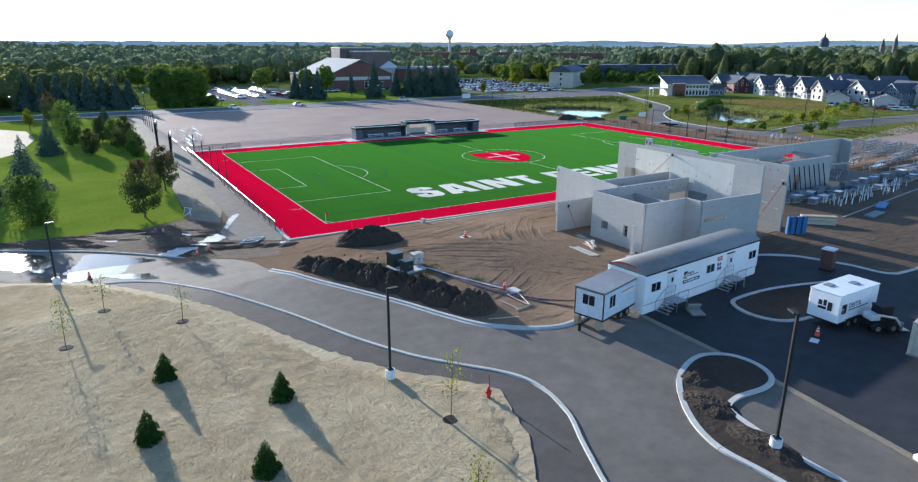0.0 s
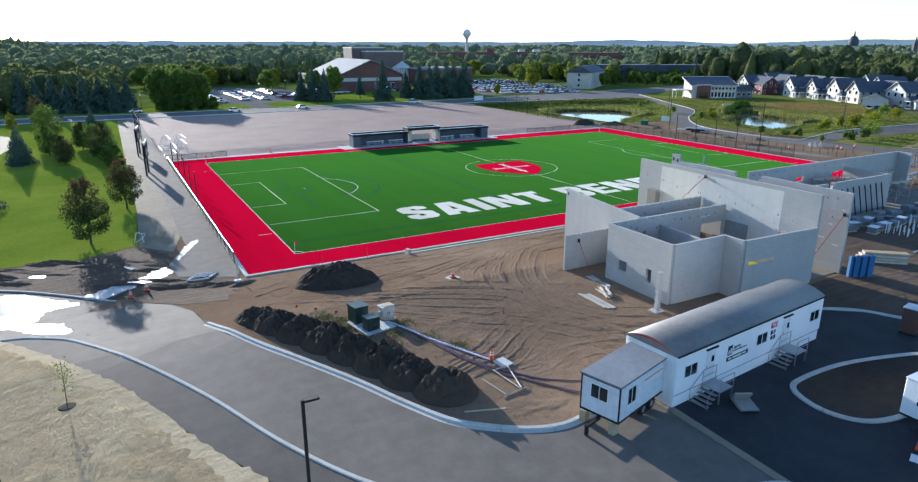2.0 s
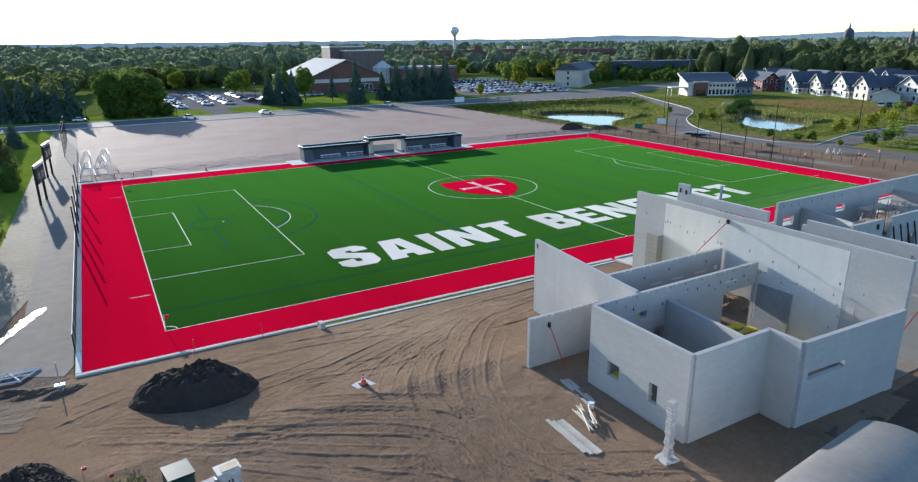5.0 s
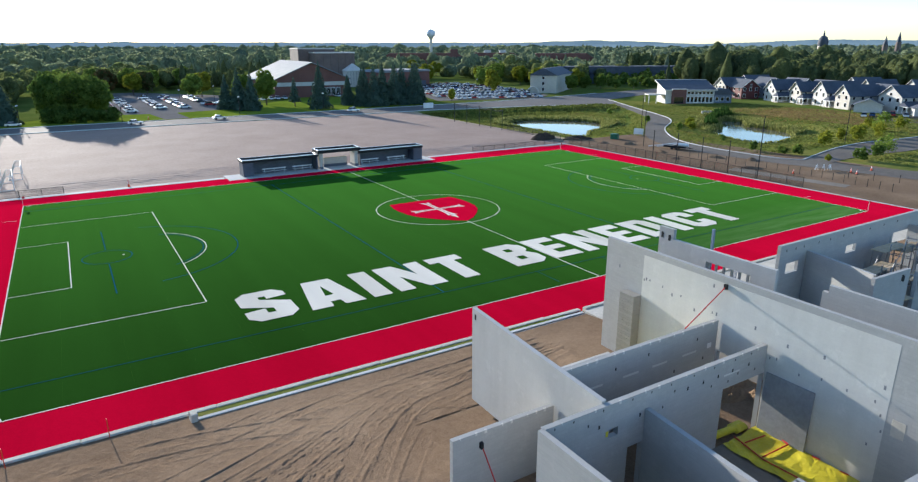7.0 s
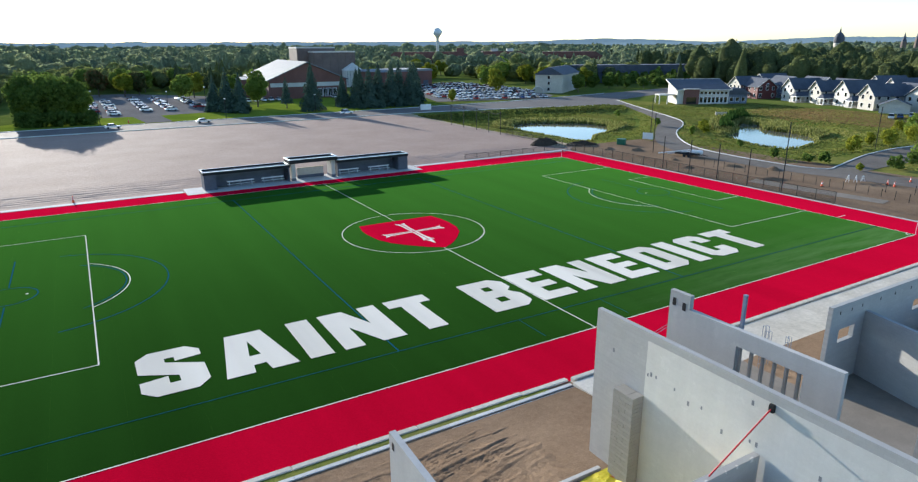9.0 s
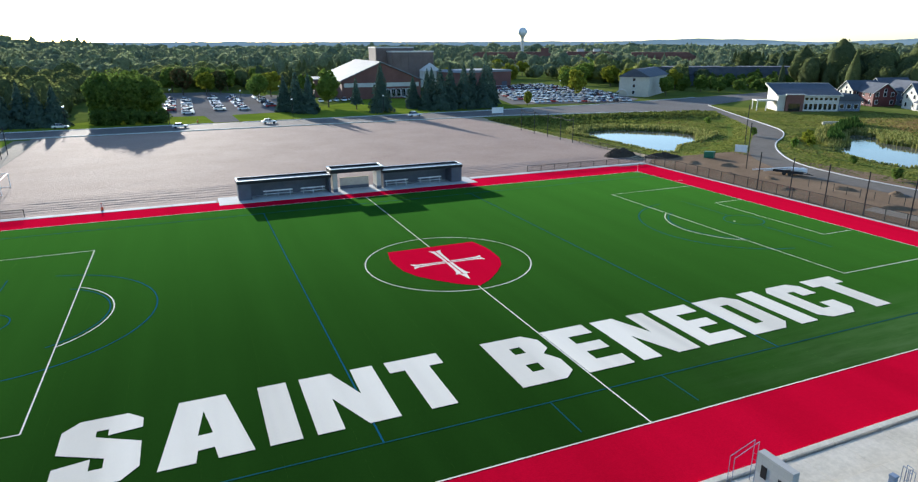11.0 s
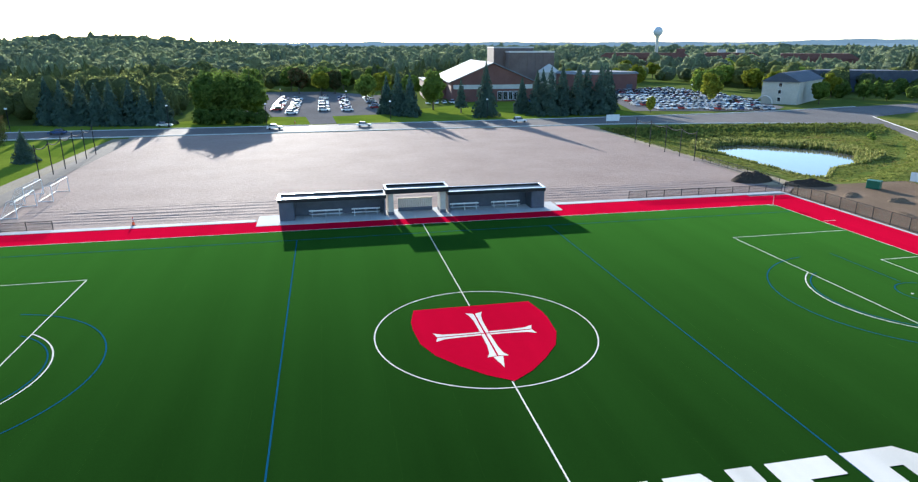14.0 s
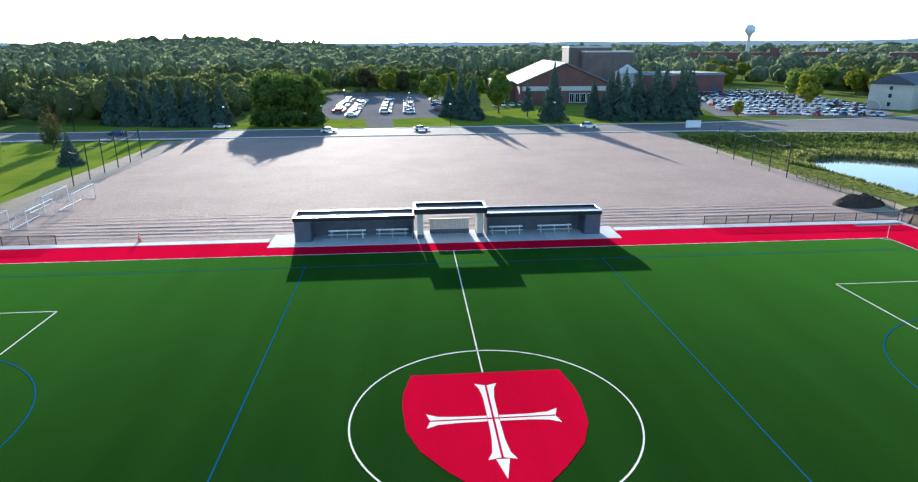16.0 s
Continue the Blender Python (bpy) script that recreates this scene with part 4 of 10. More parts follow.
# concrete edge of the pitch
edging = tagged(new("pitch_edging"), "pale concrete edge kerb round the red border", "kerb", kind="structure")
for x0, x1, y0, y1 in ((RX0 - 0.45, RX1 + 0.4, RY0 - 0.5, RY0 - 0.02), (RX0 - 0.45, RX0 - 0.02, RY0, RY1 + 0.4), (RX1 + 0.02, RX1 + 0.4, RY0, RY1 + 1.4)):
    lengthways = (x1 - x0) > (y1 - y0)
    n = int(max(x1 - x0, y1 - y0) / 4)
    for i in range(n):
        if lengthways:
            a, b = x0 + (x1 - x0) * i / n, x0 + (x1 - x0) * (i + 1) / n
            sy = south((a + b) / 2) - RY0
            part("edging_length", boxes((a, b - 0.012, y0 + sy, y1 + sy, -0.5, 0.12 if a < -9 else 0.44), bevel=0.06), "edge_stone", edging)
        else:
            a, b = y0 + (y1 - y0) * i / n, y0 + (y1 - y0) * (i + 1) / n
            part("edging_length", boxes((x0, x1, a, b - 0.03, -0.5, 0.10), bevel=0.02), "concrete", edging)
for x0, x1 in ((RX0 - 0.4, -22.3), (21.5, RX1 + 0.4)):     # pale strip behind the far border
    y = RY1 + (1.02 if x0 > 0 else 0.02)
    n = int((x1 - x0) / 3)
    for i in range(n):
        a, b = x0 + (x1 - x0) * i / n, x0 + (x1 - x0) * (i + 1) / n
        part("edging_length", boxes((a, b - 0.02, y, y + 1.3, -0.3, 0.08), bevel=0.01), "concrete", edging)
sheet("grass_strip", [(-41.5, -41.29), (-10, -41.29), (-10, south(-10) - 0.52), (-30, south(-30) - 0.52), (-41.5, south(-41.5) - 0.52)], 0.07, "rough", "narrow strip of grass between two concrete kerbs", "lawn", flat=True)
n = 30
for i in range(n):                                         # low retaining wall beyond the grass strip, then a wide terrace slab
    a = -41.5 + i * 100 / n
    b = a + 100 / n - 0.012
    if a < -9:
        part("edging_length", boxes((a, b, -41.62, -41.3, -0.6, 0.17), bevel=0.02), "concrete", edging)
        if a > -21:
            part("edging_length", boxes((a, b, -42.3, -41.75, -0.6, 0.12), bevel=0.015), "concrete", edging)
    else:
        sy = south((a + b) / 2)
        part("terrace_slab", boxes((a, b, -43.95, sy - 0.64, -0.6, 0.36), bevel=0.012), "stone", edging)
        if a > -9:
            part("terrace_slab", boxes((a, b, -46.0, -44.07, -0.6, 0.58), bevel=0.012), "stone", edging)


# corner flags
def corner_flag(x, y, h=1.5):
    t = thing("corner_flag", x, y, 0.03, 0, "thin white corner post with a small red flag", "corner flag", "corner flags")
    part("post", rods(((0, 0, 0), (0, 0, h), 0.03)), "white", t)
    part("flag", boxes((0.03, 0.4, -0.01, 0.01, h - 0.35, h)), "red", t)


for x, y in ((-HX, -HY), (-HX, HY), (HX, -HY), (HX, HY)):
    corner_flag(x, y)

# ---- dugouts ----
apron = tagged(new("dugout_apron"), "pale concrete slab under the dugouts", "slab", kind="structure")
for i in range(14):
    a = -22 + i * 43.2 / 14
    part("slab", boxes((a, a + 43.2 / 14 - 0.02, AP, 43.6, -0.3, 0.07), bevel=0.01), "concrete", apron)
DF, DB = 40.0, 42.9                                        # front and back of the dugouts


def bench(x0, x1, y, parent_label):
    t = thing("bench", (x0 + x1) / 2, y, 0.07, 0, parent_label, "bench", "benches in the dugouts")
    h = (x1 - x0) / 2
    part("seat", boxes((-h, h, -0.18, 0.18, 0.42, 0.48), bevel=0.01), "white", t)
    part("backrest", boxes((-h, h, 0.22, 0.26, 0.78, 0.98), bevel=0.01), "white", t)
    for x in (-h + 0.4, 0, h - 0.4):
        part("leg", boxes((x - 0.04, x + 0.04, -0.15, 0.15, 0, 0.42), (x - 0.04, x + 0.04, 0.18, 0.24, 0.0, 1.05)), "white", t)


def dugout(x0, x1, closed_left):
    t = thing("dugout", (x0 + x1) / 2, DF, 0.07, 0, "long slate-blue dugout with a flat roof and pale metal coping", "dugout", "dugouts")
    h, d, z = (x1 - x0) / 2, DB - DF, 3.0
    part("back_wall", boxes((-h, h, d - 0.2, d, 0, z - 0.35)), "dugout", t)
    part("side_wall", boxes((-h, -h + 0.2, 0.03, d - 0.2, 0, z - 0.35)), "dugout", t)
    part("side_wall", boxes((h - 0.2, h, 0.03, d - 0.2, 0, z - 0.35)), "dugout", t)
    a, b = (-h + 0.2, -h + 1.9) if closed_left else (h - 1.9, h - 0.2)
    part("store_wall", boxes((a, b, 0.03, 0.2, 0, z - 0.35)), "dugout", t)
    c = b if closed_left else a
    part("store_side", boxes((c - 0.1, c + 0.1, 0.2, d - 0.2, 0, z - 0.35)), "dugout", t)
    part("roof", boxes((-h, h, 0, d, z - 0.35, z - 0.12)), "roof_metal", t, "flat dark roof inside the coping")
    part("fascia", boxes((-h - 0.12, h + 0.12, -0.12, 0, z - 0.42, z + 0.04)), "dark_metal", t)
    part("fascia", boxes((-h - 0.12, h + 0.12, d, d + 0.12, z - 0.42, z + 0.12)), "dark_metal", t)
    part("fascia", boxes((-h - 0.12, -h, 0, d, z - 0.42, z + 0.08)), "dark_metal", t)
    part("fascia", boxes((h, h + 0.12, 0, d, z - 0.42, z + 0.08)), "dark_metal", t)
    part("coping", boxes((-h - 0.16, h + 0.16, -0.16, 0.34, z + 0.04, z + 0.10), bevel=0.01), "coping", t)
    part("coping", boxes((-h - 0.16, h + 0.16, d - 0.06, d + 0.16, z + 0.12, z + 0.17), bevel=0.01), "coping", t)
    part("coping", boxes((-h - 0.16, -h + 0.12, 0.34, d - 0.06, z + 0.08, z + 0.13), bevel=0.01), "coping", t)
    part("coping", boxes((h - 0.12, h + 0.16, 0.34, d - 0.06, z + 0.08, z + 0.13), bevel=0.01), "coping", t)
    return t


dugout(-19.0, -4.5, True)
dugout(4.5, 18.9, False)
for a, b in ((-15.1, -10.5), (-9.2, -5.2), (5.0, 9.3), (11.2, 15.6)):
    bench(a, b, 41.3, "white metal bench inside the dugout")

portal = thing("portal", 0, DF, 0.07, 0, "raised gateway between the dugouts with tan piers", "gateway")
for x in (-4.1, 3.35):
    part("pier", boxes((x, x + 0.75, 0.15, 2.6, 0, 3.27), bevel=0.02), "siding_tan", portal)
    part("pier_base", boxes((x - 0.03, x + 0.78, 0.12, 2.63, 0, 0.5), bevel=0.01), "dugout", portal)
part("roof", boxes((-4.35, 4.35, -0.1, 2.9, 3.27, 3.57)), "roof_metal", portal)
for r in ((-4.5, 4.5, -0.25, -0.1, 3.17, 3.82), (-4.5, 4.5, 2.9, 3.05, 3.17, 3.88), (-4.5, -4.35, -0.1, 2.9, 3.17, 3.82), (4.35, 4.5, -0.1, 2.9, 3.17, 3.82)):
    part("fascia", boxes(r), "dark_metal", portal)
for r in ((-4.54, 4.54, -0.3, 0.25, 3.82, 3.88), (-4.54, 4.54, 2.75, 3.1, 3.88, 3.93), (-4.54, -4.2, 0.25, 2.75, 3.82, 3.88), (4.2, 4.54, 0.25, 2.75, 3.82, 3.88)):
    part("coping", boxes(r, bevel=0.01), "coping", portal)
wall_low = thing("screen_wall", 0, DF + 2.2, 0.07, 0, "low pale ribbed screen with a dark base in the gateway", "screen wall")
part("base", boxes((-2.5, 2.5, 0, 0.3, 0, 0.55)), "dugout", wall_low)
for i in range(16):
    a = -2.5 + i * 5 / 16
    part("slat", boxes((a, a + 0.28, 0.05, 0.25, 0.55, 1.85), bevel=0.02), "siding_tan", wall_low)
part("cap", boxes((-2.55, 2.55, -0.03, 0.33, 1.85, 1.93), bevel=0.01), "wood", wall_low)

# ---- the unfinished building ----
T = 0.28                                                   # wall thickness
PB = 1.95                                                  # base of the building


def wall(name, a, b, z1, material="panel", z0=PB, z1b=None, holes=(), label="bare grey precast concrete wall standing unroofed"):
    """A straight wall from a to b with openings (from, to, sill, head) measured along it; built of storey-high panels."""
    a, b = Vector((*a, 0)), Vector((*b, 0))
    d = (b - a)
    length = d.length
    turn = math.degrees(math.atan2(d.y, d.x))
    z1b = z1 if z1b is None else z1b
    top = thing(name, a.x, a.y, 0, turn, label, "wall", kind="structure")
    cuts = sorted({0.0, length, *[h for row in holes for h in row[:2]], *[i * 7.2 for i in range(1, int(length / 7.2))]})
    cuts = [c for i, c in enumerate(cuts) if i == 0 or c - cuts[i - 1] > 0.25 or c == length]
    for u, v in zip(cuts, cuts[1:]):
        w = (u + v) / 2
        spans = [(z0, None)]
        for h0, h1, s, e in holes:
            if h0 <= w <= h1:
                spans = ([(z0, s)] if s > z0 + 0.05 else []) + [(e, None)]
        for lo, hi in spans:
            ta, tb = (z1 + (z1b - z1) * k / length for k in (u, v))
            bm = bmesh.new()
            profile(bm, [(u + 0.001, lo), (v - 0.001, lo), (v - 0.001, hi or tb), (u + 0.001, hi or ta)], -T / 2, T / 2)
            part("panel", bm, material, top)
    return top


def plates(w, rows, size=0.16, side=-1, material="dark_metal"):
    """Steel lifting plates let into a wall: (along, height)."""
    for u, z in rows:
        y = side * (T / 2 + 0.004)
        part("plate", boxes((u - size / 2, u + size / 2, y - 0.006, y + 0.006, z - size, z + size)), material, w)


def lugs(w, rows, material="panel_light"):
    """Pale lifting lugs along the top edge."""
    for i, (u, z) in enumerate(rows):
        s, q = 0.03 + 0.05 * ((i * 37) % 5) / 4, 0.30 * ((i * 53) % 7) / 6 - 0.08
        part("lug", boxes((u + q - s, u + q + s, -T / 2 - 0.014, -T / 2 + 0.06, z - 0.06 - s * 1.2, z + 0.01 + 0.25 * s), bevel=0.012), material, w)


HA, HR = 7.4, 7.6
wa = wall("wall_west", (-30.3, -62.7), (-30.3, -70.65), HA, holes=((1.65, 2.75, 3.3, 4.3), (5.2, 5.85, 3.25, 4.5)))
plates(wa, ((7.4, 6.0), (7.4, 5.6)), side=1)
wall("wall_south_a", (-30.2, -70.65), (-24.0, -70.65), HA)
wall("wall_south_step", (-23.95, -70.5), (-23.95, -72.7), HA)
wd = wall("wall_south_b", (-23.8, -72.75), (-14.4, -73.15), HA, holes=((0.45, 3.8, 4.95, 5.42),))
we = wall("wall_rear", (-30.2, -62.7), (-14.25, -62.7), HA, holes=((3.95, 4.55, 5.58, 6.05), (5.3, 6.3, PB, 4.6), (12.35, 15.9, PB, 5.65)))
plates(we, [(u, 6.6) for u in (9.4, 10.6, 11.8, 13.0, 14.4)] + [(6.0, 6.2), (3.3, 6.4)], 0.10)
plates(we, [(1.0, 6.3), (1.9, 5.2), (2.6, 6.7), (7.6, 6.1), (8.4, 6.75), (11.3, 6.15), (13.5, 6.3), (15.0, 6.15), (12.7, 6.05)], 0.07)
part("bearing_strip", boxes((12.3, 13.6, -T / 2 - 0.012, -T / 2 + 0.004, 6.42, 6.52), bevel=0.01), "panel_light", we)
part("yellow_tag", boxes((3.75, 3.92, -T / 2 - 0.014, -T / 2 + 0.004, 5.7, 6.0), bevel=0.01), "yellow", we, "small yellow tag")
lugs(we, [(u, HA) for u in (1.1, 2.9, 4.6, 6.1, 7.2, 9.0, 10.6, 12.2, 13.6, 15.1)])
plates(we, [(u, 7.22) for u in (0.6, 1.7, 3.5, 5.4, 6.7, 8.1, 9.8, 11.4, 13.1, 14.5)], 0.055)
wi = wall("wall_inner", (-23.75, -62.88), (-24.4, -70.48), 6.45)
wr = wall("wall_back", (-26.2, -59.4), (-14.2, -59.4), HR, holes=((9.2, 11.1, 3.3, 4.2), (11.35, 11.95, PB, 4.9)))
lugs(wr, [(u, HR) for u in (0.5, 1.4, 2.2, 3.3, 4.1, 5.2, 6.1, 7.0, 8.0, 8.9, 9.8, 10.6, 11.3)])
for u in (2.1, 4.8, 7.1, 9.6):                              # pale bearing strips let into the wall
    part("strip", boxes((u - 0.6, u + 0.6, -T / 2 - 0.012, -T / 2 + 0.004, 5.97, 6.1), bevel=0.01), "panel_light", wr)
# bright hole through the wall, put in as a white plate
part("patch", boxes((11.18, 11.55, -T / 2 - 0.014, -T / 2 + 0.004, 5.95, 6.28), bevel=0.015), "white", wr, "white plate standing in for a bright hole")
plates(wr, [(0.7, 6.9), (3.6, 6.7), (6.1, 6.9), (8.4, 5.2), (10.2, 6.8), (10.9, 5.4)], 0.09)
ww = wall("wall_wing", (-26.4, -51.3), (-26.4, -62.55), 8.2, material="panel_smooth", z1b=7.5)
plates(ww, ((0.35, 7.7),), 0.18, -1)
wl = wall("wall_low", (-32.7, -59.1), (-26.6, -59.1), 5.6)
plates(wl, ((1.6, 4.9),), 0.16, -1)
lugs(wl, [(u, 5.6) for u in (0.5, 1.2, 1.9, 2.7, 3.4, 4.2, 4.9, 5.6)])
wg = wall("wall_hall", (-14.0, -49.9), (-14.0, -73.0), 10.4, material="panel", holes=((9.75, 12.9, PB, 5.65),))
for u, v, lo in ((3.45, 9.74, PB), (9.74, 12.91, 5.66), (12.91, 19.3, PB)):
    part("lining", boxes((u, v, -T / 2 - 0.006, -T / 2 + 0.01, lo, 10.0)), "panel_light", wg, "pale smooth facing let into the wall")
plates(wg, [(1.3, 8.6), (3.8, 8.4), (6.0, 8.0), (7.8, 7.6), (9.4, 7.9), (9.0, 9.6), (12.0, 8.0), (14.0, 7.7), (16.0, 7.9), (19.0, 7.6)], 0.11, -1, "stone_grey")
plates(wg, [(3.6, 8.3), (4.1, 8.4), (5.2, 8.3), (6.7, 8.15), (9.1, 7.9), (13.1, 6.6), (13.5, 6.7), (14.85, 6.35), (16.05, 6.65), (17.35, 6.65), (18.7, 6.7), (19.05, 6.1), (19.2, 5.3), (18.7, 4.3), (20.6, 7.4), (21.8, 6.2)], 0.08, -1, "stone_grey")
part("patch", boxes((19.6, 20.2, -T / 2 - 0.01, -T / 2 + 0.01, 5.3, 6.2), bevel=0.01), "siding_cream", wg, "cream filler patch")
pil = thing("pilaster", -14.5, -52.75, PB, 0, "short concrete block pier against the wall", "pier")
for k in range(26):
    for u, v in (((-0.65, -0.2), (-0.19, 0.65)) if k % 2 else ((-0.65, 0.2), (0.21, 0.65))):
        part("block", boxes((-0.4, 0.32, u, v - 0.008, k * 0.2, k * 0.2 + 0.192), bevel=0.008), "panel_brown", pil)
sp_ = thing("wall_plate", -14.3, -64.4, PB, 0, "dark grey plywood sheet leaning on the tall wall", "sheet")
part("sheet", profile(bmesh.new(), [(-0.12, 0.02), (-0.02, 0.02), (0.12, 3.8), (0.04, 3.8)], -1.4, 1.4), "ply", sp_)
ft = thing("footing_kerb", -22.0, -51.4, PB - 0.1, 0, "pale concrete footing edge of the slab", "footing")
part("edge", boxes((0, 7.2, -0.15, 0.1, 0, 0.3), bevel=0.02), "concrete", ft)
sc_ = thing("steel_column", -6.45, -52.85, PB, 0, "galvanised steel column behind the wall", "column")
part("shaft", boxes((-0.085, 0.085, -0.085, 0.085, 0.0, 8.5)), "frame_paint", sc_)
part("cap", boxes((-0.1, 0.1, -0.1, 0.1, 8.5, 8.56)), "frame_paint", sc_)
wh = wall("wall_hall_east", (-9.3, -63.15), (-9.3, -73.1), 10.05)
part("step", boxes((-0.35, -0.004, -T / 2, T / 2, PB, 9.6)), "panel", wh)
plates(wh, ((7.6, 9.2), (8.6, 9.3), (8.4, 7.4)), 0.13, -1, "stone_grey")
for u, z, l in ((6.0, 8.6, 0.5), (7.1, 5.1, 0.8), (8.8, 4.6, 0.6), (6.6, 3.6, 0.9), (8.1, 6.6, 0.4), (9.2, 8.2, 0.35)):
    part("patch", boxes((u, u + l, -T / 2 - 0.008, -T / 2 + 0.004, z, z + 0.14), bevel=0.01), "panel_light", wh)
wk = wall("wall_lobby", (-9.4, -50.5), (-9.25, -59.8), 9.95, material="panel_smooth", holes=((4.2, 7.6, 6.6, 9.1),))
part("stub", boxes((0, 1.3, -T / 2, T / 2, 9.96, 10.7)), "panel", wk)
plates(wk, ((0.3, 10.1), (0.95, 10.0)), 0.22, -1)
for i in range(6):
    part("stud", boxes((4.3 + i * 0.6, 4.42 + i * 0.6, -0.08, 0.08, 6.6, 9.1)), "steel", wk)
wm = wall("wall_far", (2.9, -52.45), (38.7, -52.45), 7.58, holes=((1.1, 2.85, 4.95, 5.87), (10.3, 12.0, 5.2, 5.95), (18.7, 22.6, PB, 5.9)))
plates(wm, [(u, 7.05) for u in (0.9, 2.2, 3.4, 5.6, 7.4, 9.5, 11, 14, 16.5, 19, 24)], 0.10, -1)
wall("wall_far_cross", (6.9, -52.65), (5.3, -58.9), 6.6, holes=((4.6, 5.7, PB, 4.5),))
wo = wall("wall_far_front", (4.3, -59.3), (9.2, -59.5), 6.6)
plates(wo, ((3.9, 6.0), (4.1, 5.9)), 0.26, -1)
wall("wall_far_front_b", (10.7, -59.5), (23.4, -59.5), 6.6, holes=((3.4, 5.0, PB, 4.4),))
wall("wall_far_east", (38.6, -52.65), (38.5, -54.6), 7.58)
wall("wall_far_inner", (24.4, -52.65), (24.3, -59.3), 6.4, holes=((1.2, 3.6, PB, 5.0),))

floor = tagged(part("floor", boxes((-30.1, -14.2, -70.5, -62.85, PB - 0.4, PB + 0.06), (-23.8, -14.2, -72.6, -70.5, PB - 0.4, PB + 0.06), (-23.0, -14.2, -59.2, -51.6, PB - 0.4, PB + 0.03), (-8.6, 39, -62.2, -52.0, PB - 0.4, PB + 0.06), (-13.8, -8.6, -72.8, -62.2, PB - 0.4, PB + 0.06), (-8.5, 2, -52.0, -47.2, PB - 0.4, PB + 0.06)), "path"), "bare concrete floor slab of the unfinished building", "floor", kind="structure")


# braces between walls and ground
def brace(a, b, label):
    t = thing("brace", *a, 0, label, "brace", "wall braces")
    d = Vector(b) - Vector(a)
    part("tube", rods(((0, 0, 0), tuple(d), 0.032)), "red", t)
    part("shoe", boxes((d.x - 0.1, d.x + 0.06, d.y - 0.1, d.y + 0.1, d.z - 0.18, d.z + 0.14)), "dark_metal", t)


brace((-17.2, -59.5, 7.75), (-14.2, -59.75, 9.85), "red steel brace propping the tall wall")
brace((-13.0, -71.3, PB), (-9.5, -72.7, 7.9), "red steel brace propping the tall wall")
brace((-30.6, -60.6, PB), (-31.1, -59.3, 4.9), "red steel brace propping the low wall")


# scaffold frames and braced columns on the terrace
def frame_tower(x, y, turn, w, h):
    t = thing("scaffold_tower", x, y, gz(x, y), turn, "slim galvanised scaffold frame standing on the terrace", "scaffold", "scaffold frames")
    for u in (-w / 2, w / 2):
        part("ladder_leg", rods(((u, -0.12, 0), (u, -0.12, h), 0.02), ((u, 0.12, 0), (u, 0.12, h), 0.02), *[((u, -0.12, 0.4 * k), (u, 0.12, 0.4 * k), 0.012) for k in range(1, int(h / 0.4))]), "frame_paint", t)
    part("top_bar", rods(((-w / 2, 0.12, h), (w / 2, 0.12, h), 0.02), ((-w / 2, -0.12, h), (w / 2, -0.12, h), 0.02)), "frame_paint", t)


frame_tower(-0.2, -42.3, 14, 2.4, 2.8)
for x, y, h in ((4.1, -47.7, 3.4), (5.2, -47.3, 2.6), (6.4, -48.1, 2.1)):
    frame_tower(x, y, 80, 0.3, h)
wp_ = thing("lumber_stack", -2.6, -44.0, gz(-2.6, -44.0) + 0.3, 70, "loose heap of pale boards on the terrace", "lumber")
for i in range(7):
    part("board", boxes((-1.4 + 0.13 * i, 1.2 + 0.1 * (i % 3), -0.6 + 0.17 * i, -0.42 + 0.17 * i, 0.05 * (i % 3), 0.05 * (i % 3) + 0.05)), "wood", wp_)

# ---- things on the building site ----
def stand(name, x, y, turn, label, category, group="", dz=0.03):
    return thing(name, x, y, gz(x, y) + dz, turn, label, category, group)


def window_part(parent, x0, x1, y, z0, z1, face=-1, name="window"):
    """A sliding window with frame and two panes on a wall that faces -y (or +y)."""
    w = part(name, boxes((x0 - 0.05, x1 + 0.05, y, y + face * 0.03, z0 - 0.05, z0), (x0 - 0.05, x1 + 0.05, y, y + face * 0.03, z1, z1 + 0.05),
                         (x0 - 0.05, x0, y, y + face * 0.03, z0, z1), (x1, x1 + 0.05, y, y + face * 0.03, z0, z1), ((x0 + x1) / 2 - 0.02, (x0 + x1) / 2 + 0.02, y, y + face * 0.03, z0, z1)), "white", parent)
    m = (x0 + x1) / 2
    part("pane", boxes((x0, m - 0.02, y, y + face * 0.012, z0, z1)), "glass", w)
    part("pane", boxes((m + 0.02, x1, y, y + face * 0.012, z0, z1)), "glass", w)
    return w


def bars(parent, x0, x1, y, z, rows, material="dark_metal", h=0.1):
    """Unreadable lettering as plain bars."""
    for i, (a, b) in enumerate(rows):
        part("lettering", boxes((x0 + (x1 - x0) * a, x0 + (x1 - x0) * b, y - 0.006, y, z - i * h * 1.6 - h, z - i * h * 1.6)), material, parent)


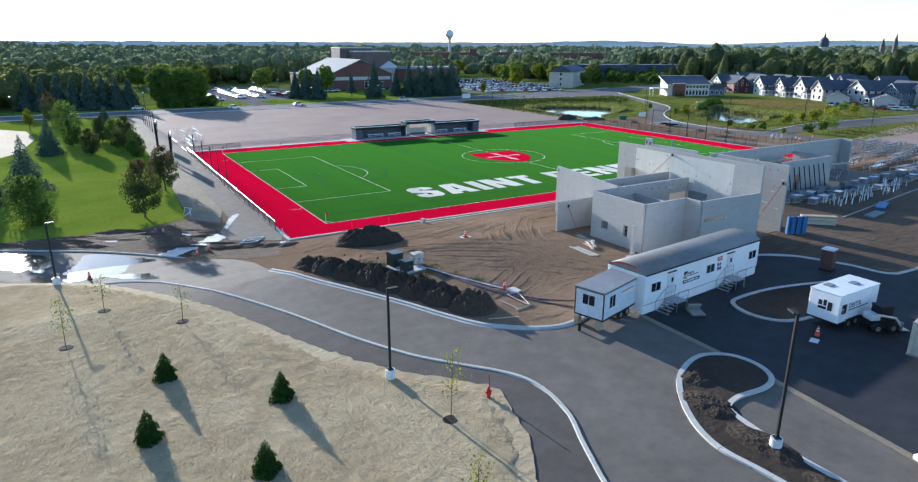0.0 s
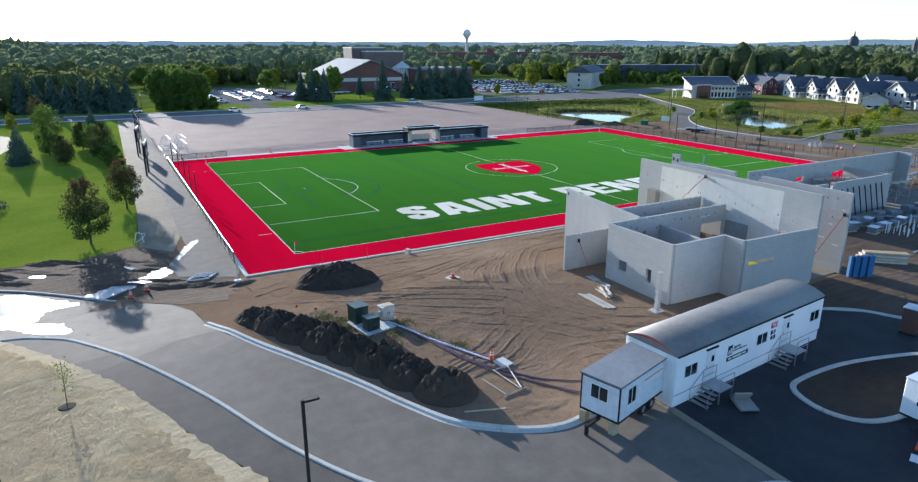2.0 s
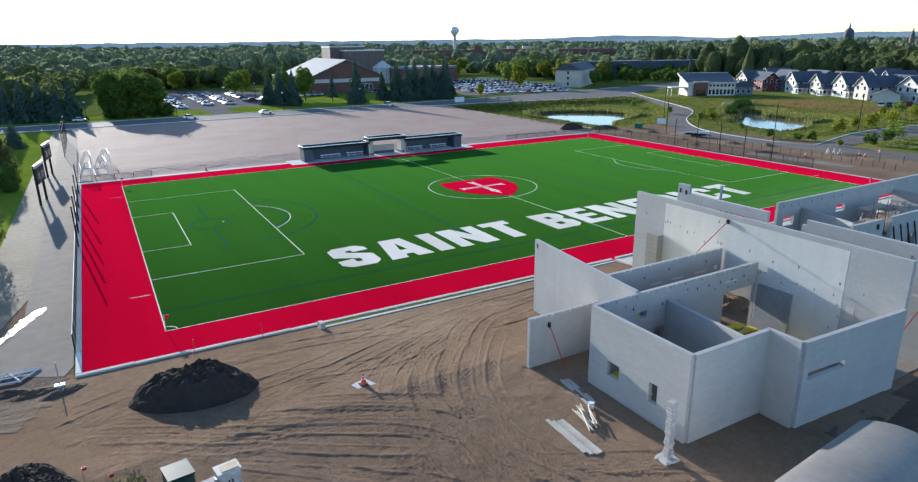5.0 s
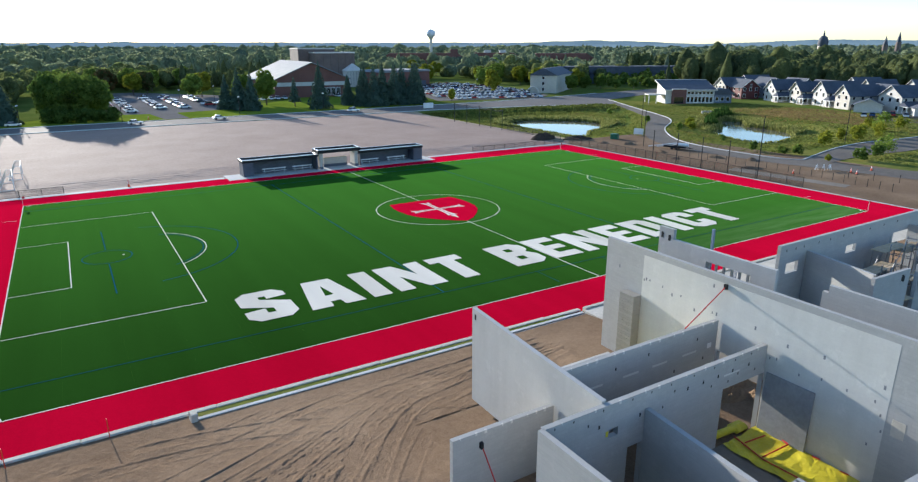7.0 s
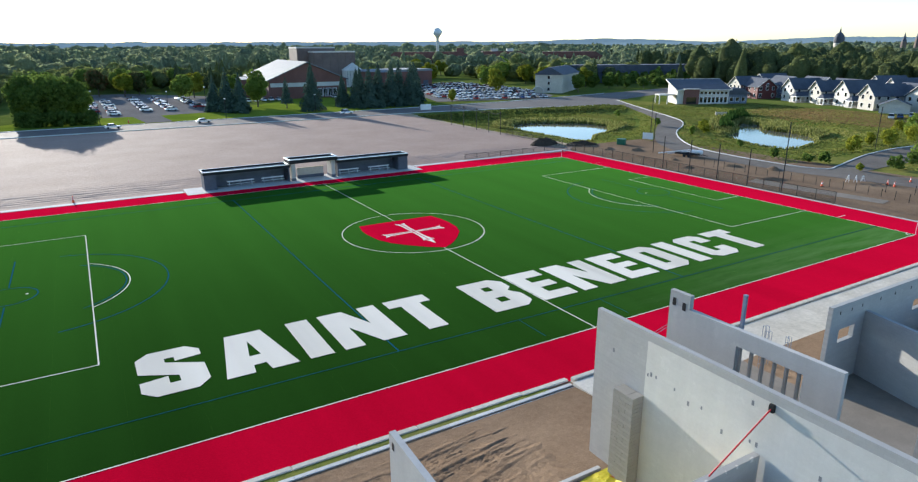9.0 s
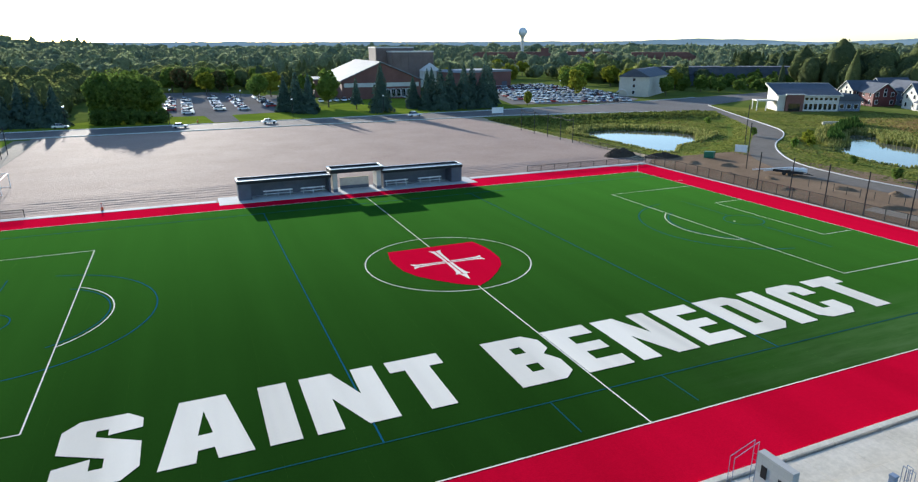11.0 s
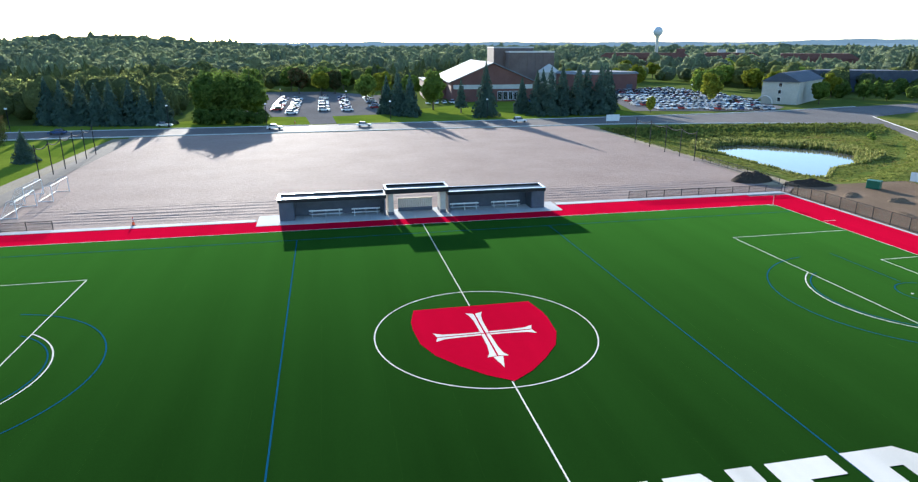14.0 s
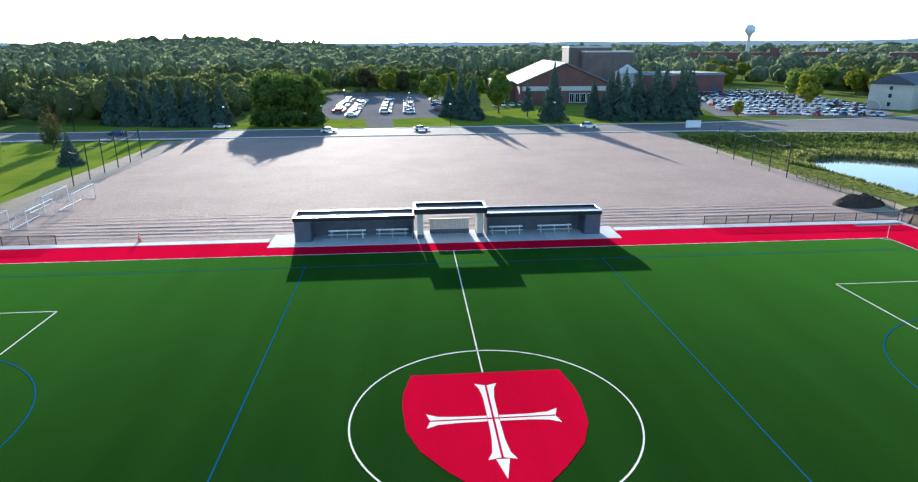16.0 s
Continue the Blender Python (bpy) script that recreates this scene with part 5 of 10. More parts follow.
def words(parent, text, x, y, z, size, material, bold=0.0):
    """Readable lettering on a face that looks to -y."""
    cu = bpy.data.curves.new("lettering", "FONT")
    cu.body, cu.size, cu.extrude, cu.offset = text, size, 0.004, bold
    tmp = bpy.data.objects.new("lettering", cu)
    me = bpy.data.meshes.new_from_object(tmp)
    bpy.data.objects.remove(tmp)
    me.materials.clear()
    me.materials.append(M[material])
    ob = new("lettering", me)
    ob.parent = parent
    ob.matrix_basis = pose(x, y, z, 90, 0, 0)
    return ob


# large office trailer: its long side faces the parking area
TL, TW, TB = 17.4, 4.0, 1.98
office = thing("office_trailer", -42.75, -82.85, TB, 5.6, "long white office trailer with an arched grey roof", "trailer")
part("skirt", boxes((0.05, TL - 0.05, 0.06, TW - 0.06, 0.0, 0.85)), "trailer", office)
part("body", boxes((0, TL, 0, TW, 0.85, 3.55), bevel=0.02), "trailer", office)
NA = 30
arch = [(TW * k / NA, 3.55 + 0.55 * math.sin(math.pi * k / NA) ** 0.8) for k in range(NA + 1)]
bm = bmesh.new()
va = [[bm.verts.new((x, y, z)) for y, z in arch] for x in (-0.06, TL + 0.06)]
lowa = [[bm.verts.new((x, y, 3.5)) for y in (-0.06, TW + 0.06)] for x in (-0.06, TL + 0.06)]
for k in range(NA):
    bm.faces.new((va[0][k], va[1][k], va[1][k + 1], va[0][k + 1])).smooth = True
bm.faces.new((lowa[0][0], lowa[1][0], va[1][0], va[0][0]))
bm.faces.new((lowa[0][1], va[0][NA], va[1][NA], lowa[1][1]))
for x, f in ((0, 1), (1, -1)):
    ring = [lowa[x][0], *va[x], lowa[x][1]]
    bm.faces.new(ring[::f])
bmesh.ops.recalc_face_normals(bm, faces=bm.faces)
part("roof", bm, "roof_metal", office, "arched grey roof membrane")
bm = bmesh.new()                                           # red crescent at the end of the arched roof
outer = [bm.verts.new((-0.075, y, z - 0.05)) for y, z in arch]
inner = [bm.verts.new((-0.075, y, 3.54 + (z - 3.55) * 0.72)) for y, z in arch]
for k in range(NA):
    bm.faces.new((outer[k], outer[k + 1], inner[k + 1], inner[k]))
part("gable_trim", bm, "red", office, "red crescent trim under the arched roof")
# seam over the inset skirt, its shadow gap drawn as a grey strip
part("skirt_seam_shadow", boxes((0, TL, -0.012, 0, 0.82, 0.86)), "roof_pale", office)
part("edge_trim", boxes((-0.02, TL + 0.02, -0.09, -0.06, 3.44, 3.56)), "dark_metal", office)
for i in range(22):                                        # ribs of the end wall
    y = 0.15 + i * (TW - 0.3) / 21
    part("rib", boxes((-0.03, 0, y - 0.04, y + 0.04, 0.1, 3.45)), "trailer", office)
for x in (0.9, 8.75, 15.7):
    window_part(office, x, x + 1.2, 0, 1.85, 2.6)
for x in (3.0, 11.9):
    d = part("door", boxes((x, x + 0.95, -0.03, 0, 0.95, 2.98), bevel=0.01), "white", office)
    part("door_window", boxes((x + 0.55, x + 0.8, -0.045, -0.03, 2.2, 2.6)), "glass", d)
    part("door_handle", boxes((x + 0.08, x + 0.14, -0.07, -0.03, 1.85, 2.0)), "steel", d)
    part("door_light", boxes((x - 0.1, x + 1.1, -0.12, 0, 3.12, 3.2)), "dark_metal", office)
words(office, "terra", 5.95, -0.012, 2.36, 0.42, "dark_metal", 0.006)
part("sign", boxes((5.35, 5.85, -0.012, 0, 2.05, 2.72)), "dark_metal", office, "dark square company mark")
part("sign_cut", boxes((5.42, 5.56, -0.016, -0.012, 2.12, 2.4), (5.64, 5.78, -0.016, -0.012, 2.12, 2.52)), "white", office)
bars(office, 5.95, 7.6, -0.004, 2.28, ((0, 0.95),), "dark_metal", 0.07)
part("sign", boxes((5.3, 7.75, -0.010, 0, 1.62, 1.92)), "dark_metal", office, "dark web address band with white lettering")
for a, b in ((0.03, 0.2), (0.25, 0.7), (0.75, 0.95)):
    bars(office, 5.4, 7.65, -0.012, 1.84, ((a, b),), "white", 0.13)
part("notice", boxes((10.35, 11.1, -0.012, 0, 2.7, 3.1)), "red", office, "small red notice with white bars")
bars(office, 10.4, 11.05, -0.014, 3.03, ((0.1, 0.9), (0.2, 0.8)), "white", 0.08)
for i, (a, c) in enumerate(((10.4, "dark_metal"), (10.75, "blue"), (10.45, "dark_metal"), (10.8, "dark_metal"))):
    part("notice", boxes((a, a + 0.25, -0.012, 0, 2.2 - 0.4 * (i // 2), 2.5 - 0.4 * (i // 2))), c, office)
part("vent", boxes((-0.09, -0.03, 1.2, 2.6, 1.9, 2.7)), "glass", office)


def steps(x, y, turn):
    t = stand("entry_steps", x, y, turn, "open steel entry steps with handrails", "steps", "entry steps")
    part("landing", boxes((-0.7, 0.7, -1.3, 0, 0.82, 0.87)), "steel", t)
    for i in range(4):
        part("tread", boxes((-1.0 - i * 0.28, -0.72 - i * 0.28, -1.25, -0.05, 0.64 - i * 0.19, 0.68 - i * 0.19)), "steel", t)
    for yy in (-1.3, -0.02):
        part("handrail", rods(((0.7, yy, 1.85), (-0.7, yy, 1.85), 0.025), ((-0.7, yy, 1.85), (-1.9, yy, 0.95), 0.025), ((0.7, yy, 1.35), (-0.7, yy, 1.35), 0.02), ((0.7, yy, 0), (0.7, yy, 1.85), 0.025), ((-0.7, yy, 0), (-0.7, yy, 1.85), 0.025), ((-1.9, yy, 0.05), (-1.9, yy, 0.95), 0.025)), "steel", t)
    for xx in (-0.66, 0.66):
        for yy in (-1.24, -0.06):
            part("leg", rods(((xx, yy, 0), (xx, yy, 0.84), 0.03)), "steel", t)


ca, sa = math.cos(radians(5.6)), math.sin(radians(5.6))
for u in (3.45, 12.35):
    steps(-42.75 + ca * u, -82.85 + sa * u - 0.08, 5.6)

# small site trailer on its hitch
small = thing("site_trailer", -47.75, -83.4, 2.0, 16, "small pale grey site trailer with dark trim on blocks", "trailer")
part("body", boxes((0, 5.6, 0, 2.6, 0.75, 3.05), bevel=0.02), "trailer_grey", small)
part("roof", profile(bmesh.new(), [(-0.08, 3.05), (5.68, 3.05), (5.68, 3.16), (-0.08, 3.16)], -0.08, 2.68), "roof_pale", small, "flat dull metal roof")
for r in ((-0.03, 0.05, -0.03, 0.05, 0.75, 3.05), (-0.03, 0.05, 2.55, 2.63, 0.75, 3.05), (-0.03, 0.03, 0, 2.6, 0.72, 0.84), (-0.03, 0.03, 0, 2.6, 2.96, 3.06), (0, 5.6, -0.03, 0.03, 2.97, 3.06), (0, 5.6, -0.03, 0.03, 0.72, 0.84)):
    part("trim", boxes(r), "dark_metal", small)
wx = part("window", boxes((-0.04, 0, 0.75, 1.95, 1.75, 1.8), (-0.04, 0, 0.75, 1.95, 2.65, 2.7), (-0.04, 0, 0.75, 0.8, 1.8, 2.65), (-0.04, 0, 1.9, 1.95, 1.8, 2.65), (-0.04, 0, 1.33, 1.37, 1.8, 2.65)), "white", small)
part("pane", boxes((-0.02, 0, 0.8, 1.33, 1.8, 2.65)), "glass", wx)
part("pane", boxes((-0.02, 0, 1.37, 1.9, 1.8, 2.65)), "glass", wx)
window_part(small, 0.9, 1.75, 0, 1.6, 2.6)
part("notice", boxes((2.6, 5.0, -0.012, 0, 2.1, 2.75)), "white", small)
part("notice", boxes((2.7, 4.9, -0.016, -0.012, 2.45, 2.52)), "red", small)
part("hitch", boxes((-1.3, 0.1, 1.2, 1.4, 0.5, 0.65), (-1.3, -1.1, 1.22, 1.38, 0.0, 0.5)), "dark_metal", small)
for x in (3.0, 4.0):
    for y in (0.05, 2.35):
        wheel = part("wheel", rods(((x, y, 0.38), (x, y + 0.22, 0.38), 0.38), n=14), "rubber", small)
        part("rim", rods(((x, y - 0.01, 0.38), (x, y + 0.02, 0.38), 0.2), n=10), "steel", wheel)
part("block", boxes((-0.2, 0.3, 0.1, 0.5, 0, 0.72), (-0.2, 0.3, 2.1, 2.5, 0, 0.72)), "wood", small)

# company trailer
tr = stand("cargo_trailer", -32.0, -92.9, 0.5, "white enclosed cargo trailer with blue-grey lettering", "trailer", dz=0.05)
part("body", boxes((0, 5.6, 0, 2.5, 0.55, 2.9), bevel=0.05), "trailer", tr)
part("roof", boxes((-0.03, 5.63, -0.03, 2.53, 2.9, 3.0), bevel=0.02), "trailer_grey", tr, "dented pale metal roof")
for x, y in ((1.2, 1.6), (3.4, 0.8)):
    part("roof_hatch", boxes((x, x + 0.7, y, y + 0.6, 3.0, 3.08)), "roof_pale", tr)
for r in ((0, 5.6, -0.02, 0, 0.55, 0.68), (-0.02, 0, 0, 2.5, 0.55, 0.68)):
    part("trim", boxes(r), "dark_metal", tr)
for x in (1.6, 2.6):
    wheel = part("wheel", rods(((x, -0.06, 0.36), (x, 0.18, 0.36), 0.36), n=14), "rubber", tr)
    part("rim", rods(((x, -0.075, 0.36), (x, -0.05, 0.36), 0.2), n=10), "steel", wheel)
part("fender", boxes((1.1, 3.1, -0.14, 0, 0.75, 0.8)), "dark_metal", tr)
part("mark", boxes((-0.012, 0, 0.6, 0.95, 1.5, 2.2), (-0.012, 0, 1.05, 1.7, 1.5, 1.72), (-0.012, 0, 1.05, 1.3, 1.8, 2.3), (-0.012, 0, 1.4, 1.7, 1.8, 2.2)), "dark_metal", tr)
part("mark", boxes((0.35, 0.6, -0.012, 0, 1.35, 1.75), (0.65, 1.0, -0.012, 0, 1.35, 2.05), (0.35, 1.0, -0.012, 0, 1.82, 2.15)), "dark_metal", tr)
words(tr, "terra", 1.3, -0.012, 1.72, 0.85, "siding_blue", 0.01)
bars(tr, 1.3, 4.4, -0.004, 1.6, ((0, 0.95),), "siding_blue", 0.1)
part("side_door", boxes((4.5, 5.2, -0.012, 0, 0.7, 2.6)), "trailer", tr)
part("hitch", boxes((-1.2, 0, 1.15, 1.35, 0.5, 0.6)), "dark_metal", tr)

# portable toilet
pt = stand("portable_toilet", -18.1, -84.0, 10, "brown plastic portable toilet with a pale roof", "portable toilet", dz=0.05)
part("base", boxes((-0.6, 0.6, -0.6, 0.6, 0, 0.12)), "dark_metal", pt)
part("cabin", boxes((-0.55, 0.55, -0.55, 0.55, 0.12, 2.1), bevel=0.04), "brown_plastic", pt)
part("door", boxes((-0.4, 0.4, -0.6, -0.55, 0.2, 1.95), bevel=0.02), "brown_plastic", pt)
part("roof", boxes((-0.6, 0.6, -0.6, 0.6, 2.1, 2.22), (-0.4, 0.4, -0.4, 0.4, 2.22, 2.3), bevel=0.03), "white", pt, "pale translucent roof")

# skid steer loader
sk = stand("skid_steer_loader", -28.5, -94.3, -25, "compact white and black skid steer loader", "loader", dz=0.05)
part("chassis", boxes((-1.1, 0.9, -0.55, 0.55, 0.35, 1.0), bevel=0.06), "dark_metal", sk)
part("engine_cover", boxes((-1.2, -0.4, -0.55, 0.55, 0.9, 1.4), bevel=0.08), "white", sk)
cab = part("cab", boxes((-0.5, 0.55, -0.5, -0.42, 1.0, 2.0), (-0.5, 0.55, 0.42, 0.5, 1.0, 2.0), (-0.55, 0.6, -0.52, 0.52, 1.98, 2.08), (-0.5, -0.42, -0.5, 0.5, 1.0, 2.0)), "dark_metal", sk)
part("pane", boxes((0.5, 0.52, -0.42, 0.42, 1.0, 1.95)), "glass", cab)
for y in (-0.72, 0.72):
    part("lift_arm", rods(((-1.0, y, 1.55), (0.7, y, 1.2), 0.09), ((0.7, y, 1.2), (1.3, y, 0.45), 0.09)), "white", sk)
    for x in (-0.75, 0.55):
        wheel = part("wheel", rods(((x, y - 0.16, 0.4), (x, y + 0.16, 0.4), 0.4), n=14), "rubber", sk)
        part("rim", rods(((x, y - 0.18, 0.4), (x, y + 0.18, 0.4), 0.2), n=10), "steel", wheel)
part("bucket", profile(bmesh.new(), [(1.2, 0.1), (2.0, 0.05), (2.0, 0.12), (1.3, 0.2), (1.35, 0.8), (1.25, 0.8)], -0.85, 0.85), "steel", sk)

# steel container
ct = stand("shipping_container", -31.0, -100.1, 12, "pale corrugated steel container", "container", dz=0.05)
part("body", boxes((0.05, 6.0, 0.05, 2.39, 0.12, 2.55)), "siding_cream", ct)
for i in range(24):
    part("rib", boxes((0.1 + i * 0.245, 0.22 + i * 0.245, 0.0, 0.05, 0.15, 2.5)), "siding_cream", ct)
for i in range(9):
    part("rib", boxes((0.0, 0.05, 0.15 + i * 0.25, 0.27 + i * 0.25, 0.15, 2.5)), "siding_cream", ct)
part("frame", boxes((0, 6.05, 0, 0.08, 0, 0.14), (0, 6.05, 0, 0.08, 2.5, 2.6), (0, 0.08, 0, 2.44, 2.5, 2.6), (0, 0.08, 0, 2.44, 0, 0.14), (0, 0.08, 0, 0.08, 0.1, 2.55)), "steel", ct)


# street lamps
def street_lamp(x, y, h, arm):
    t = stand("street_lamp", x, y, arm, "black pole lamp on a round white concrete base", "lamp post", "street lamps", 0)
    b = bmesh.new()
    rod(b, (0, 0, -0.3), (0, 0, 0.85), 0.33, n=20)
    part("base", b, "white", t, "round concrete footing")
    part("flange", boxes((-0.2, 0.2, -0.2, 0.2, 0.85, 0.92), bevel=0.01), "dark_metal", t)
    part("pole", boxes((-0.075, 0.075, -0.075, 0.075, 0.92, h), bevel=0.01), "dark_metal", t)
    part("lamp_head", boxes((0.05, 0.75, -0.18, 0.18, h - 0.12, h), bevel=0.03), "dark_metal", t)


street_lamp(-65.1, -81.3, 6.75, 0)
street_lamp(-85.2, -44.5, 6.6, 20)
street_lamp(-50.3, -100.0, 8.3, 60)


# fire hydrant
hy = stand("fire_hydrant", -60.8, -87.0, 0, "red fire hydrant with a tall red marker flag", "fire hydrant", dz=0.05)
b = rods(((0, 0, 0), (0, 0, 0.65), 0.12), ((0, 0, 0), (0, 0, 0.06), 0.2), ((-0.22, 0, 0.45), (0.22, 0, 0.45), 0.07), ((0, -0.2, 0.4), (0, 0, 0.4), 0.09), n=12)
rod(b, (0, 0, 0.65), (0, 0, 0.82), 0.13, 0.04, 12)
part("body", b, "red", hy)
part("marker", rods(((0.1, 0, 0.5), (0.0, 0, 1.7), 0.035)), "red", hy)


# cones and marker drums
def cone(x, y, h=0.9, base=True, z=None):
    t = thing("traffic_cone", x, y, gz(x, y) + 0.05 if z is None else z, 0, "orange traffic cone with white bands", "traffic cone", "traffic cones")
    part("base", boxes((-0.28, 0.28, -0.28, 0.28, 0, 0.05), bevel=0.01), "rubber", t)
    b = bmesh.new()
    rod(b, (0, 0, 0.05), (0, 0, h), 0.2, 0.05, 14)
    part("cone", b, "orange", t)
    for k in (0.5, 0.72):
        r = 0.2 + (0.05 - 0.2) * k
        b = bmesh.new()
        rod(b, (0, 0, h * k), (0, 0, h * (k + 0.1)), r + 0.012, r - 0.006, 14)
        part("band", b, "white", t)


for x, y in ((-43.2, -55.1), (-34.0, -92.6), (-49.2, -72.0), (-82.3, -44.0), (-71.2, -40.8), (-69.7, -39.3), (-38.2, 42.3), (-21.8, 160.8)):
    cone(x, y, 1.15 if y > 0 else 0.85)
part("pad", boxes((-0.6, 0.6, -0.6, 0.6, 0, 0.08)), "concrete", stand("footing_plate", -43.2, -55.1, 20, "small pale concrete plate on the soil", "plate", dz=-0.02))

wb_ = stand("board", -35.0, -93.0, 20, "small white board lying by the cone", "board", dz=0.05)
part("sheet", boxes((-0.4, 0.4, -0.3, 0.3, 0, 0.04)), "white", wb_)

# transformers on their pad
pad = stand("equipment_pad", -54.6, -62.2, 10, "pale concrete equipment pad", "pad", dz=0)
part("slab", boxes((-1.3, 1.4, -1.6, 1.6, -0.3, 0.15), bevel=0.02), "concrete", pad)


def cabinet(x, y, w, d, h, mat_name, label):
    t = thing("transformer", x, y, gz(x, y) + 0.15, 10, label, "transformer", "transformers")
    part("tank", boxes((-w / 2, w / 2, -d / 2, d / 2, 0, h * 0.96), bevel=0.03), mat_name, t)
    part("lid", profile(bmesh.new(), [(-w / 2 - 0.04, h * 0.96), (w / 2 + 0.04, h * 0.96), (w / 2 + 0.04, h), (-w / 2 - 0.04, h + 0.05)], -d / 2 - 0.04, d / 2 + 0.04), mat_name, t)
    part("door", boxes((-w / 2 + 0.05, -0.02, -d / 2 - 0.03, -d / 2, 0.08, h * 0.88), bevel=0.01), mat_name, t)
    part("door", boxes((0.02, w / 2 - 0.05, -d / 2 - 0.03, -d / 2, 0.08, h * 0.88), bevel=0.01), mat_name, t)
    part("handle", boxes((-0.05, 0.05, -d / 2 - 0.06, -d / 2 - 0.03, h * 0.4, h * 0.5)), "steel", t)


cabinet(-55.2, -61.0, 1.2, 1.3, 1.38, "green_box", "dark green metal transformer on a concrete pad")
cabinet(-54.85, -63.0, 1.1, 0.9, 1.05, "green_box", "low dark green metal transformer on a concrete pad")
sw = stand("switch_cabinet", -53.0, -61.6, 8, "dented rust-stained white switch cabinet on a timber pallet", "cabinet", dz=0.02)
part("pallet", boxes((-0.65, 0.65, -0.5, -0.3, 0, 0.1), (-0.65, 0.65, -0.1, 0.1, 0, 0.1), (-0.65, 0.65, 0.3, 0.5, 0, 0.1), (-0.65, 0.65, -0.5, 0.5, 0.1, 0.13)), "wood", sw)
part("body", boxes((-0.55, 0.55, -0.4, 0.4, 0.13, 1.2), bevel=0.02), "rust", sw)
part("lid", boxes((-0.6, 0.6, -0.45, 0.45, 1.2, 1.24), bevel=0.01), "siding_cream", sw)
part("board", boxes((-0.35, 0.5, -0.3, 0.25, 1.245, 1.27)), "wood", sw, "scrap of plywood lying on the lid")
for u, v in ((-0.5, -0.02), (0.02, 0.5)):
    d = part("door", boxes((u, v, -0.425, -0.4, 0.2, 1.12), bevel=0.01), "rust", sw)
    part("latch", boxes((v - 0.1 if u < 0 else u + 0.04, v - 0.04 if u < 0 else u + 0.1, -0.45, -0.425, 0.6, 0.76)), "dark_metal", d)
part("conduit_box", boxes((-0.68, -0.55, -0.15, 0.15, 0.35, 0.85), bevel=0.02), "steel", sw)

# conduits snaking over the soil
RUNS = ([(-53.1, -62.3), (-52.2, -64.5), (-51.4, -66.9), (-50.5, -68.9), (-49.7, -70.8), (-49.2, -71.9)],
        [(-53.2, -62.6), (-52.1, -66.0), (-51.7, -67.6), (-51.2, -70.3), (-50.5, -72.2), (-50.0, -73.6), (-49.4, -74.8), (-48.7, -75.7), (-47.8, -77.1), (-46.7, -78.7)],
        [(-53.2, -62.7), (-52.0, -66.2), (-51.2, -70.5), (-50.0, -73.4), (-49.2, -74.5), (-48.5, -75.6), (-47.3, -76.7), (-45.4, -77.8)])
for k, (mat_name, run, off) in enumerate((("white", 0, 0.0), ("purple_pipe", 0, 0.13), ("white", 0, -0.15), ("purple_pipe", 0, -0.27), ("brown_plastic", 1, 0.0), ("purple_pipe", 1, 0.16), ("brown_plastic", 2, 0.3), ("purple_pipe", 2, 0.42))):
    p = [(x + off * min(1.0, 0.35 + i * 0.06), y + off * 0.3 + 0.05 * math.sin(i * 0.9 + k)) for i, (x, y) in enumerate(smooth(RUNS[run], 0.6))]
    bm = tube([(*a, gz(*a) + 0.08 + 0.015 * (k % 3)) for a in p], 0.04)
    tagged(part("conduit", bm, mat_name), {"white": "thin white plastic conduit lying over the soil", "purple_pipe": "thin purple plastic conduit lying over the soil", "brown_plastic": "thin brown plastic conduit lying over the soil"}[mat_name], "conduit", "conduits")
hh = stand("handhole", -48.75, -72.8, 8, "pale concrete handhole lid on the soil", "handhole")
part("lid", boxes((-0.5, 0.5, -0.6, 0.6, 0, 0.14), bevel=0.03), "concrete", hh)
bar = stand("timber_frame", -50.0, -75.0, 0, "knocked-over frame of pale lumber on the soil", "timber")
for a, c in (((0.0, 1.5, 0.12), (1.2, 1.6, 0.12)), ((0.0, 1.5, 0.16), (0.3, -1.3, 0.10)), ((1.2, 1.6, 0.16), (0.4, -1.35, 0.12)), ((-1.2, 0.9, 0.06), (-0.9, -1.5, 0.06)), ((-1.3, -1.7, 0.1), (0.75, -1.4, 0.1))):
    part("board", rods((a, c, 0.055), n=4), "board_pale", bar)
part("board", boxes((-1.3, 1.3, -0.06, 0.06, 0, 0.05)), "wood", stand("loose_board", -53.0, -77.4, -20, "loose pale timber on the soil", "timber"))


# lumber beside the building
rnd = random.Random(4)
for cx, cy, n, l, a, w0 in ((-31.9, -63.2, 3, 3.2, 83, 0.24), (-35.15, -67.0, 4, 3.6, 88, 0.26)):
    t = stand("lumber_stack", cx, cy, a, "loose stack of pale weathered planks beside the wall", "lumber", "lumber stacks")
    for i in range(n):
        w = rnd.uniform(-0.25, 0.25)
        part("plank", boxes((-l / 2 + w, l / 2 + w, -0.45 + w0 * (i % 4), -0.47 + w0 * (i % 4 + 1), 0.03 * (i % 2), 0.055 + 0.03 * (i % 2))), "board_pale", t)
t = stand("lumber_heap", -33.4, -66.2, 0, "untidy heap of thin pale sticks beside the wall", "lumber", "lumber stacks")
